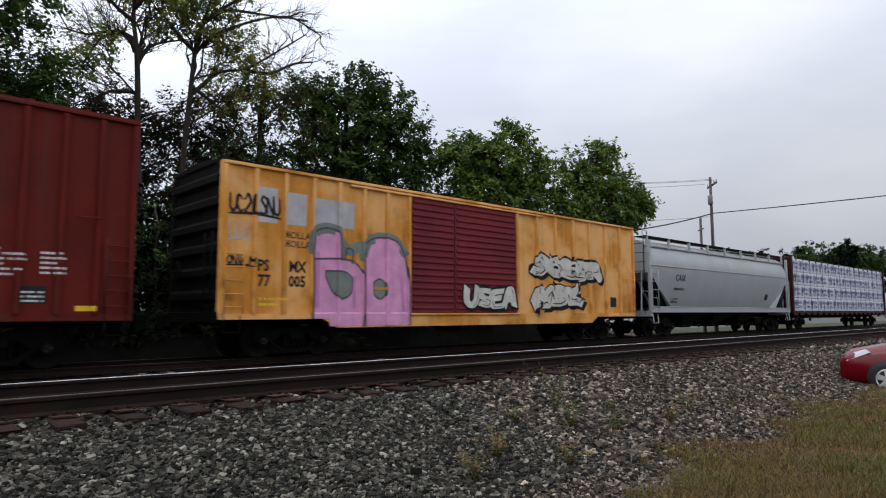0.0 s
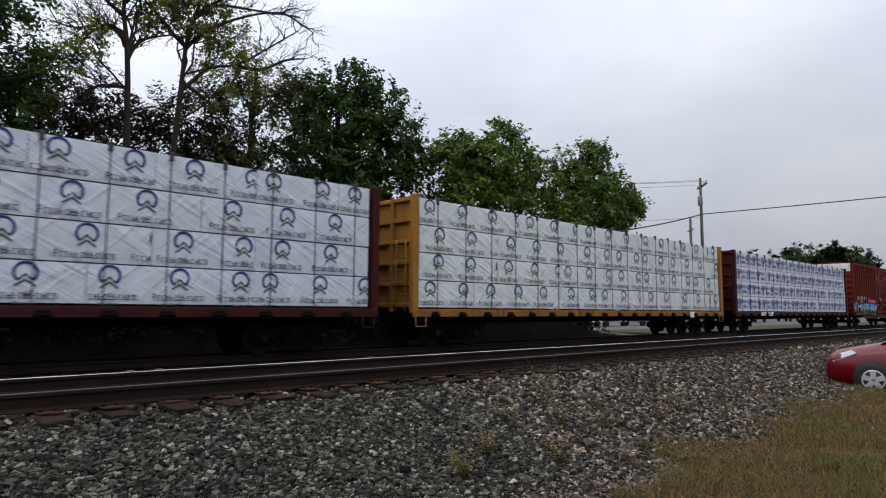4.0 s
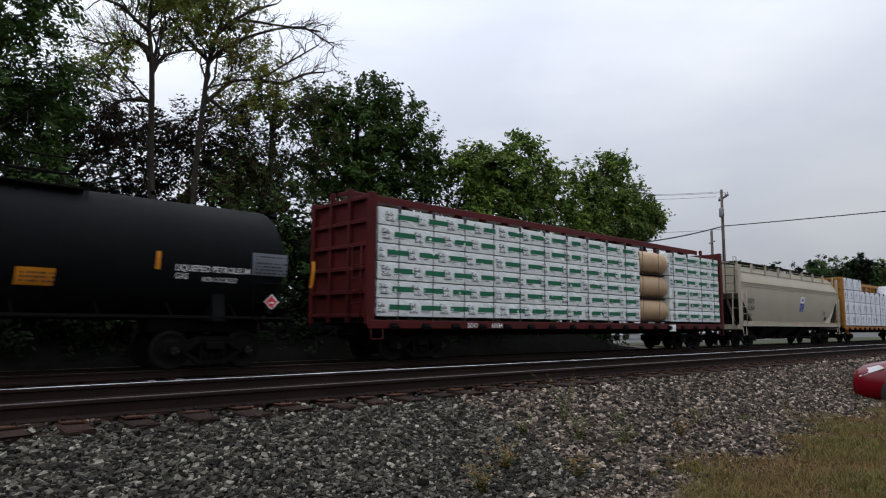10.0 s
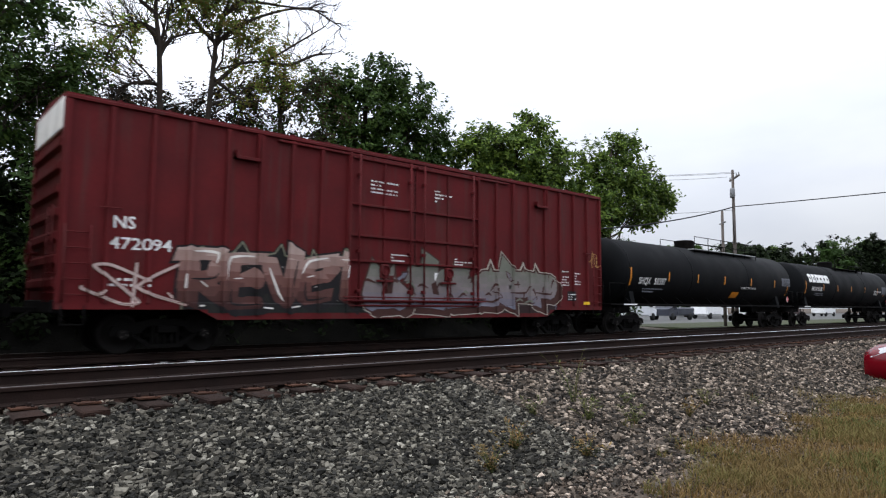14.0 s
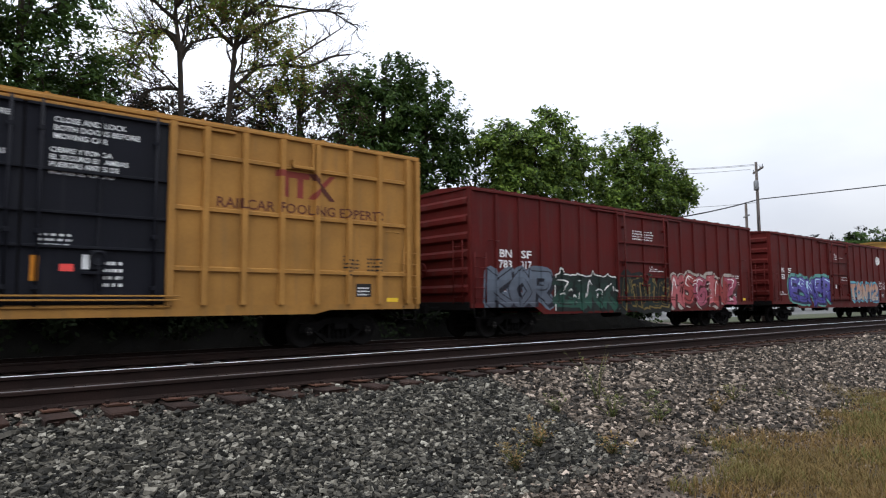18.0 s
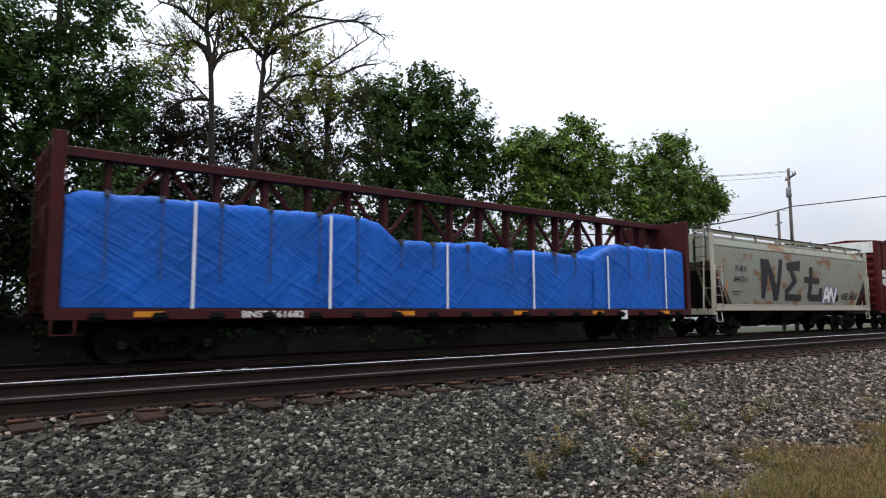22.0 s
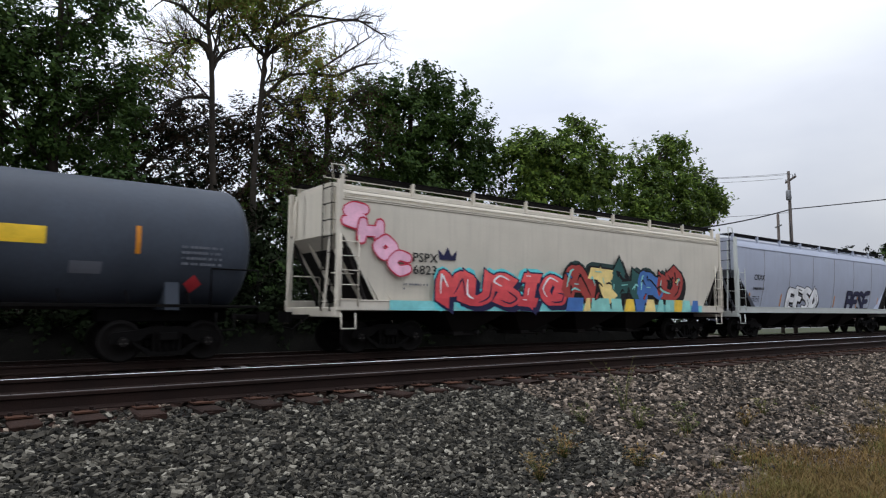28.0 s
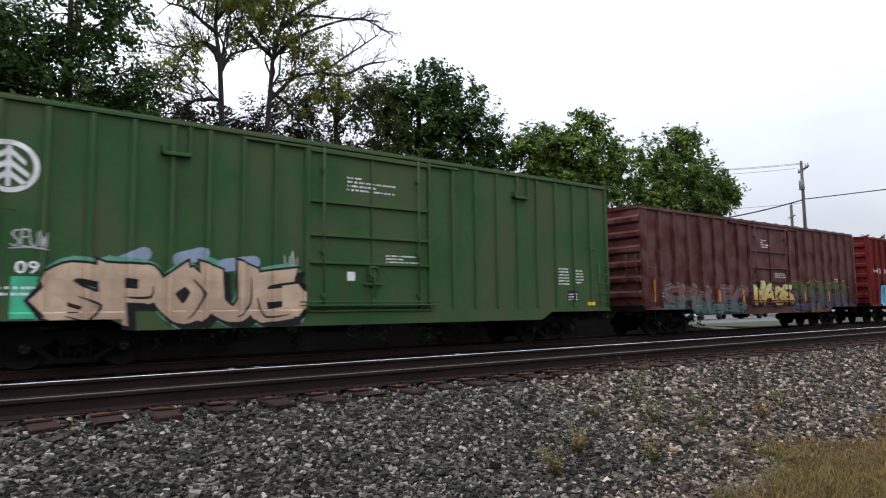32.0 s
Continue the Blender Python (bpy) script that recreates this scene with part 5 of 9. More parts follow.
def ladder(car, x0, x1, z0, z1, material, n=5, y=SIDE, name="ladder", along="x"):
    """Grab-iron ladder: two rails and n rungs, on the side (along x) or on the end (along y)."""
    s = Shape()
    for a in (x0, x1):
        p = [(a, y - 0.06, z0), (a, y - 0.06, z1)] if along == "x" else [(y - 0.06, a, z0), (y - 0.06, a, z1)]
        s.tube(p, 0.018, 6)
    for i in range(n):
        z = z0 + (z1 - z0) * (i + 0.5) / n
        p = [(x0, y - 0.06, z), (x1, y - 0.06, z)] if along == "x" else [(y - 0.06, x0, z), (y - 0.06, x1, z)]
        s.tube(p, 0.014, 6)
        for a in (x0, x1):
            q = [(a, y - 0.06, z), (a, y + 0.03, z)] if along == "x" else [(y - 0.06, a, z), (y + 0.03, a, z)]
            s.tube(q, 0.012, 5)
    return part(name, s, material, car)


def stirrup(car, x, material):
    s = Shape()
    s.tube([(x, SIDE + 0.03, 0.95), (x, SIDE, 0.55), (x + 0.42, SIDE, 0.55), (x + 0.42, SIDE + 0.03, 0.95)], 0.022, 6)
    part("stirrup_step", s, material, car)


def start_car(k, name, label, category):
    car = tagged(new(name), label, category, group="cars of the freight train")
    TRAIN.append((car, ENDS[k][0]))
    return car, ENDS[k][1] - ENDS[k][0]


# ---- boxcars ----
def boxcar(k, label, paint, eave, doors, door_paint, posts_n=9, style="plug", end_paint=None, cap=None, belts=(), roof_paint=None, post_depth=0.055, sill_drop=0.62, post_at=None):
    """A boxcar with ribbed sides and ends. doors: their edges along the car, left to right. Returns the car and its posts for draping."""
    car, ln = start_car(k, "boxcar", label, "boxcar")
    end_paint, roof_paint = end_paint or paint, roof_paint or paint
    s = Shape()
    s.box(0.06, ln - 0.06, SKIN, -SKIN, 0.98, eave - 0.02, 0.0)
    part("body", s, paint, car)
    s = Shape()
    s.prism([(SIDE, eave - 0.02), (SIDE, eave + 0.02), (0, eave + 0.15), (-SIDE, eave + 0.02), (-SIDE, eave - 0.02)], "x", 0.0, ln)
    for i in range(1, int(ln / 1.0)):
        x = i * ln / int(ln / 1.0)
        s.prism([(SIDE + 0.02, eave + 0.02), (0, eave + 0.15), (-SIDE - 0.02, eave + 0.02), (-SIDE - 0.02, eave + 0.06), (0, eave + 0.19), (SIDE + 0.02, eave + 0.06)], "x", x - 0.03, x + 0.03)
    part("roof", s, roof_paint, car)
    for sy in (1, -1):
        s = Shape()
        s.box(0.0, ln, *sorted((sy * (SIDE - 0.02), sy * (SIDE + 0.08))), eave - 0.1, eave - 0.02, 0.01)
        part("eave_rail", s, paint, car)
        s = Shape()
        s.prism([(0, 0.86), (0, 1.0), (ln, 1.0), (ln, 0.86), (ln - 2.9, 0.86), (ln - 3.35, sill_drop), (3.35, sill_drop), (2.9, 0.86)], "y", *sorted((sy * (SIDE + 0.012), sy * (SIDE + 0.07))))
        part("side_sill", s, paint, car)
    # posts
    d0, d1 = doors[0], doors[-1]
    left = [0.05 + (d0 - 0.1) * i / (posts_n - 1) for i in range(posts_n)]
    right = [d1 + 0.05 + (ln - d1 - 0.1) * i / (posts_n - 1) for i in range(posts_n)]
    drop = []
    s = Shape()
    hb, ht, d = 0.062, 0.046, post_depth + 0.03
    if post_at:
        hb, ht = 0.08, 0.062
        left = [0.08] + list(post_at) + [d0 - 0.07]
        right = [d1 + 0.07] + [ln - x for x in reversed(post_at) if ln - x > d1 + 0.4] + [ln - 0.08]
    s.prism([(-hb, SKIN), (-ht, SKIN - d), (ht, SKIN - d), (hb, SKIN)], "z", 1.0, eave - 0.12)
    post_me = s.mesh("side_post", paint)
    for x in left + right:
        x = min(max(x, 0.08), ln - 0.08)
        part("side_post", post_me, None, car, at=(x, 0, 0))
        part("side_post", post_me, None, car, at=pose(x, 0, 0, 0, 0, 180))
        drop.append((x, hb, ht, d))
    for z in belts:
        for a, b in ((0.3, d0), (d1, ln - 0.3)):
            s = Shape()
            s.prism([(SKIN, z - 0.06), (SKIN - 0.075, z - 0.05), (SKIN - 0.075, z + 0.03), (SKIN, z + 0.06)], "x", a, b)
            part("belt_rail", s, paint, car)
    # doors on the near side, and a plain pair on the far side
    # black sheet added behind the doors so the gap between them reads as shade
    s = Shape()
    s.box(d0, d1, SKIN - 0.014, SKIN + 0.02, 1.02, eave - 0.16, 0.0)
    part("door_backing", s, under, car)
    for i in range(len(doors) - 1):
        a, b = doors[i] + 0.02, doors[i + 1] - 0.02
        z0, z1 = 1.02, eave - 0.16
        s = Shape()
        s.box(a, b, SKIN - 0.035, SKIN + 0.02, z0, z1, 0.01)
        door = part("door", s, door_paint, car)
        s = Shape()
        if style == "slide":
            n = 17
            for j in range(n):
                z = z0 + 0.06 + (z1 - z0 - 0.12) * (j + 0.5) / n
                s.prism([(SKIN - 0.035, z - 0.075), (SKIN - 0.075, z - 0.03), (SKIN - 0.075, z + 0.02), (SKIN - 0.035, z + 0.03)], "x", a + 0.06, b - 0.06)
            part("door_corrugation", s, door_paint, door)
        else:
            for z in (z0 + 0.04, z0 + 0.28 * (z1 - z0), z0 + 0.45 * (z1 - z0), z0 + 0.66 * (z1 - z0), z1 - 0.1):
                r2 = Shape()
                r2.box(a + 0.02, b - 0.02, SKIN - 0.115, SKIN - 0.03, z, z + 0.06, 0.008)
                part("door_rib", r2, door_paint, door)
            mid = (a + b) / 2
            r2 = Shape()
            r2.box(mid - 0.03, mid + 0.03, SKIN - 0.085, SKIN - 0.03, z0 + 0.05, z1 - 0.05, 0.006)
            part("door_rib", r2, door_paint, door)
            for x in (a + 0.1 * (b - a), a + 0.9 * (b - a)):
                r2 = Shape()
                r2.tube([(x, SKIN - 0.15, z0 - 0.03), (x, SKIN - 0.15, z1 + 0.03)], 0.026, 8)
                for z in (z0 + 0.3, z0 + 1.4, z1 - 0.6):
                    r2.box(x - 0.05, x + 0.05, SKIN - 0.175, SKIN - 0.05, z, z + 0.1, 0.01)
                part("lock_rod", r2, door_paint, door)
            r2 = Shape()
            r2.box(mid - 0.28, mid + 0.28, SKIN - 0.15, SKIN - 0.06, z0 + 0.62, z0 + 0.68, 0.01)
            r2.box(mid - 0.14, mid + 0.14, SKIN - 0.13, SKIN - 0.04, z0 + 0.72, z0 + 1.12, 0.015)
            r2.spin([(0, 0.16), (-0.03, 0.16), (-0.03, 0.12), (0, 0.12)], (mid, SKIN - 0.14, z0 + 0.95), "y", 16)
            r2.tube([(mid, SKIN - 0.16, z0 + 0.95), (mid + 0.02, SKIN - 0.18, z0 + 0.3)], 0.02, 6)
            part("door_handle", r2, door_paint, door)
    for sy in (1, -1):
        for z, h in ((eave - 0.2, 0.06), (0.95, 0.05)):
            s = Shape()
            w = d1 - d0
            s.box(d0 - (0.1 if z < 2 else 0.45 * w), d1 + (0.1 if z < 2 else 0.3 * w), *sorted((sy * (SIDE - 0.04), sy * (SIDE + 0.06))), z, z + h, 0.01)
            part("door_track", s, paint, car)
    if style == "plug":
        # the frame round the opening, the lower guide rails, and the stops past which the doors roll back
        for x in (d0 - 0.06, d1 - 0.02):
            s = Shape()
            s.box(x, x + 0.08, SKIN - 0.12, SKIN + 0.01, 1.0, eave - 0.12, 0.01)
            part("door_frame", s, paint, car)
        for z in (1.1, 1.19):
            s = Shape()
            s.box(d0 - 0.25, d1 + 0.25, SKIN - 0.19, SKIN - 0.15, z, z + 0.035, 0.006)
            part("guide_rail", s, paint, car)
        for x in (d0 * 0.52, d1 + 0.42 * (ln - d1)) if eave > 5 else ():
            s = Shape()
            s.box(x, x + 0.62, SKIN - 0.16, SKIN, eave - 0.82, eave - 0.74, 0.01)
            s.box(x, x + 0.06, SKIN - 0.16, SKIN, eave - 0.82, eave - 0.6, 0.01)
            s.box(x + 0.58, x + 0.63, SKIN - 0.13, SKIN, eave - 0.76, eave - 0.12, 0.008)
            part("door_stop", s, paint, car)
        for x in (0.75, ln - 1.15):
            s = Shape()
            s.tube([(x, SKIN - 0.03, 3.0), (x, SKIN - 0.13, 3.0), (x + 0.4, SKIN - 0.13, 3.0), (x + 0.4, SKIN - 0.03, 3.0)], 0.014, 6)
            part("grab_iron", s, paint, car)
    s = Shape()
    s.box(d0, d1, -SKIN - 0.02, -SKIN + 0.05, 1.02, eave - 0.16, 0.01)
    part("door", s, door_paint, car)
    # ends
    for e, sg in ((0.06, -1), (ln - 0.06, 1)):
        s = Shape()
        s.box(*sorted((e - sg * 0.02, e + sg * 0.006)), -1.5, 1.5, 1.0, eave - 0.03, 0.0)
        part("end_sheet", s, end_paint, car)
        s = Shape()
        n = 7 if eave > 5 else 6
        top = eave - (0.75 if cap else 0.15)
        for i in range(n):
            z = 1.15 + (top - 1.15) * (i + 0.5) / n
            hh = (top - 1.15) / n * 0.30
            s.prism([(e, z - hh), (e + sg * 0.1, z - hh * 0.45), (e + sg * 0.1, z + hh * 0.45), (e, z + hh)], "y", -1.42, 1.42)
        part("end_corrugation", s, end_paint, car)
        for yy in (-1.5, 1.5):
            s = Shape()
            s.box(*sorted((e - sg * 0.02, e + sg * 0.06)), yy - 0.09, yy + 0.09, 0.98, eave, 0.02)
            part("corner_post", s, paint if yy < 0 else end_paint, car)
        s = Shape()
        s.box(*sorted((e - sg * 0.1, e + sg * 0.1)), -1.52, 1.52, 0.78, 1.05, 0.02)
        part("end_sill", s, under, car)
        if cap:
            s = Shape()
            s.box(*sorted((e, e + sg * 0.07)), -1.4, 1.4, eave - 0.7, eave - 0.02, 0.01)
            part("end_cap", s, cap, car)
    ladder(car, -1.25, -0.8, 1.0, min(eave - 0.2, 3.0), end_paint, 5, 0.0, "end_ladder", "y")
    s = Shape()
    s.spin([(0, 0.26), (-0.03, 0.28), (-0.05, 0.26), (-0.03, 0.24), (0, 0.26)], (-0.12, 0.75, 2.1), "x", 16)
    for i in range(4):
        s.tube([(-0.14, 0.75, 2.1), (-0.14, 0.75 + 0.26 * math.cos(i * 1.57), 2.1 + 0.26 * math.sin(i * 1.57))], 0.014, 5)
    s.tube([(0.05, 0.75, 2.1), (-0.16, 0.75, 2.1)], 0.04, 8)
    part("brake_wheel", s, end_paint, car)
    ladder(car, 0.1, 0.58, 1.0, 2.6, paint, 5, SIDE + 0.01)
    ladder(car, ln - 0.58, ln - 0.1, 1.0, 2.6, paint, 5, SIDE + 0.01)
    stirrup(car, 0.12, under)
    stirrup(car, ln - 0.55, under)
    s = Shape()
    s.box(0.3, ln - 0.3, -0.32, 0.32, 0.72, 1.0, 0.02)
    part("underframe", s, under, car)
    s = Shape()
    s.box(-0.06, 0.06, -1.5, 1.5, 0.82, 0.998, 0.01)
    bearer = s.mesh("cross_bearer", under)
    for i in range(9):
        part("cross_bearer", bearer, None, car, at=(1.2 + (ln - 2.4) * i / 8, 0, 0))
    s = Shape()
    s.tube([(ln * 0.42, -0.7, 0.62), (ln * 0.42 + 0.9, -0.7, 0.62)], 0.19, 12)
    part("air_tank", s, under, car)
    running_gear(car, ln, 2.35)
    return car, ln, drop


# ---- centre-beam flatcars and their loads ----
wrap = {}
for key, rgb in (("cool", (0.56, 0.59, 0.635)), ("plain", (0.60, 0.62, 0.665)), ("warm", (0.60, 0.63, 0.605))):
    wrap[key] = mat("lumber_wrap_" + key, rgb, 0.45, var=0.06, scale=1.4, fine=5.0, bump=0.3, spec=0.35, crease=0.017)
strap_mat = mat("load_strap", (0.05, 0.05, 0.055), 0.6, var=0.2)
blue_print = mat("print_blue", lin(38, 42, 110), 0.6, var=0.1, bump=0)
green_print = mat("print_green", lin(22, 92, 64), 0.6, var=0.1, bump=0)
grey_print = mat("print_grey", lin(95, 98, 105), 0.6, var=0.1, bump=0)
dark_print = mat("print_dark", lin(45, 48, 60), 0.6, var=0.1, bump=0)


def mark_flat(kind):
    """One printed mark, about 1 m wide, as (points, faces, material index) in its own plane."""
    V, F, I = [], [], []

    def poly(pts, mi):
        o = len(V)
        V.extend(pts)
        F.append(tuple(range(o, o + len(pts))))
        I.append(mi)

    def bar(x0, x1, z0, z1, mi):
        poly([(x0, z0), (x1, z0), (x1, z1), (x0, z1)], mi)

    def words(x0, x1, z0, z1, n, mi, seed, bold=1.0):
        r = random.Random(seed)
        step = (x1 - x0) / n
        for i in range(n):
            a = x0 + i * step
            tall = z1 if i in (0, n // 2) else z0 + (z1 - z0) * 0.78
            bar(a, a + step * 0.2 * bold, z0, tall, mi)
            for u in r.sample((0.0, 0.44, 0.86), 2):
                bar(a + step * 0.2 * bold, a + step * 0.62, z0 + (tall - z0) * u, z0 + (tall - z0) * (u + 0.14 * bold), mi)
            if r.random() < 0.5:
                bar(a + step * 0.64, a + step * 0.8, z0, tall, mi)
    if kind == "ring":
        for j in range(20):
            a0, a1 = radians(-48 + 276 * j / 20), radians(-48 + 276 * (j + 1) / 20)
            poly([(0.125 * math.cos(a0), 0.13 + 0.125 * math.sin(a0)), (0.165 * math.cos(a0), 0.13 + 0.165 * math.sin(a0)),
                  (0.165 * math.cos(a1), 0.13 + 0.165 * math.sin(a1)), (0.125 * math.cos(a1), 0.13 + 0.125 * math.sin(a1))], 0)
        for z, w, mi in ((0.06, 0.09, 2), (-0.02, 0.13, 1)):
            poly([(-w, z - 0.06), (0, z + 0.03), (0, z + 0.065), (-w, z - 0.025)], mi)
            poly([(w, z - 0.06), (w, z - 0.025), (0, z + 0.065), (0, z + 0.03)], mi)
        words(-0.42, 0.42, -0.24, -0.13, 12, 2, 5)
        words(-0.15, 0.15, -0.31, -0.28, 4, 3, 6)
    elif kind == "arrowhead":
        for a, b in (((-0.48, 0.1), (-0.25, 0.2)), ((-0.25, 0.2), (-0.02, 0.12)), ((-0.02, 0.12), (-0.2, 0.03)), ((-0.48, 0.1), (-0.3, 0.03))):
            poly([(a[0], a[1] - 0.022), (b[0], b[1] - 0.022), (b[0], b[1] + 0.022), (a[0], a[1] + 0.022)], 0)
        poly([(-0.33, 0.1), (-0.25, 0.15), (-0.16, 0.1), (-0.16, -0.18), (-0.25, -0.22), (-0.25, 0.06)], 0)
        poly([(-0.47, 0.06), (-0.27, -0.02), (-0.27, -0.07), (-0.47, 0.01)], 0)
        poly([(-0.46, -0.07), (-0.27, -0.17), (-0.27, -0.22), (-0.46, -0.12)], 0)
        poly([(-0.15, -0.04), (-0.08, 0.0), (-0.08, 0.06), (-0.15, 0.02)], 0)
        words(0.02, 0.46, 0.03, 0.17, 6, 0, 7, 1.7)
        words(0.02, 0.5, -0.17, -0.03, 7, 0, 8, 1.7)
    elif kind == "arrow":
        poly([(-0.1, 0.02), (0, 0.16), (0.1, 0.02), (0.06, 0.02), (0, 0.1), (-0.06, 0.02)], 2)
        bar(-0.012, 0.012, -0.05, 0.1, 2)
        bar(-0.07, -0.045, -0.05, 0.02, 2)
        bar(0.045, 0.07, -0.05, 0.02, 2)
        words(-0.16, 0.16, -0.14, -0.08, 6, 2, 9)
    else:
        bar(-0.02, 0.68, -0.055, 0.075, 1)
        bar(-0.02, 0.3, -0.1, -0.082, 3)
        # two short lines of black script beside the green bar
        for k, (xa, za, w) in enumerate(((-0.42, 0.01, 0.26), (-0.4, -0.14, 0.28))):
            for j in range(5):
                u = xa + w * j / 5
                poly([(u, za), (u + 0.022, za), (u + 0.042, za + (0.11 if j in (0, 3) else 0.06)), (u + 0.02, za + (0.11 if j in (0, 3) else 0.06))], 2)
                poly([(u + 0.012, za), (u + 0.05, za + 0.008), (u + 0.05, za + 0.028), (u + 0.012, za + 0.02)], 2)
            bar(xa - 0.01, xa + 0.1, za + 0.1, za + 0.112, 2)
    return V, F, I


MARK = {key: mark_flat(key) for key in ("ring", "arrowhead", "arrow", "strip")}


def bundle(car, x0, x1, z0, z1, wrapping, mark, gap, seed, y0=-1.5, y1=-0.22, scale=1.0):
    """A wrapped bundle of lumber with its printed marks and a slightly slack, uneven wrap."""
    r = random.Random(seed)
    s = Shape()
    nx, nz = max(int((x1 - x0) / 0.16), 4), 6
    dy = r.uniform(-0.012, 0.012)
    # the wrapped face towards the verge, rumpled; the rest of the block behind it
    ph = [r.uniform(0, 6.28) for _ in range(4)]

    def slack(x, z):
        edge = min((x - x0), (x1 - x), (z - z0), (z1 - z)) / 0.06
        q = 0.010 * math.sin(9 * x + 7 * z + ph[0]) + 0.007 * math.sin(17 * x - 11 * z + ph[1]) + 0.006 * math.sin(5 * x + 23 * z + ph[2])
        return (q - 0.012) * min(max(edge, 0.0), 1.0)
    v = [(x0 + (x1 - x0) * i / nx, y0 + dy + 0.012 + slack(x0 + (x1 - x0) * i / nx, z0 + (z1 - z0) * j / nz), z0 + (z1 - z0) * j / nz) for j in range(nz + 1) for i in range(nx + 1)]
    f = [(j * (nx + 1) + i, j * (nx + 1) + i + 1, (j + 1) * (nx + 1) + i + 1, (j + 1) * (nx + 1) + i) for j in range(nz) for i in range(nx)]
    s.add(v, f, 0, True)
    s.box(x0, x1, y0 + 0.03, y1, z0, z1, 0.02)
    ob = part("lumber_pack", s, wrapping, car)
    if mark:
        V, F, I = MARK[mark]
        PV, PF, PI = [], [], []
        x = x0 + gap * r.uniform(0.25, 0.6)
        while x < x1 + 0.2:
            o = len(PV)
            keep = {}
            for n, (a, b) in enumerate(V):
                PV.append((min(max(x + a * scale, x0 + 0.01), x1 - 0.01), (z0 + z1) / 2 + b * scale, 0.008))
            for q, i in zip(F, I):
                pts = [PV[j + o][0] for j in q]
                if max(pts) - min(pts) > 0.004:
                    PF.append(tuple(j + o for j in q))
                    PI.append(i)
            x += gap
        if PF:
            tagged(sheet("printed_mark", PV, PF, [blue_print, green_print, dark_print, grey_print], PI, ob, "", y=y0 + dy - 0.006), kind="stuff")
    return ob


def tube_roll(car, x0, x1, z, rad, material):
    s = Shape()
    s.spin([(0, 0.0), (0, rad * 0.72), (0.06, rad * 0.95), (0.14, rad), (x1 - x0 - 0.14, rad), (x1 - x0 - 0.06, rad * 0.95), (x1 - x0, rad * 0.72), (x1 - x0, 0)], (x0, -0.95, z), "x", 26)
    for x in (x0 + 0.5, x1 - 0.5):
        s.spin([(0, rad), (0, rad + 0.008), (0.05, rad + 0.008), (0.05, rad)], (x, -0.95, z), "x", 26, 0)
    return part("wrapped_roll", s, material, car)


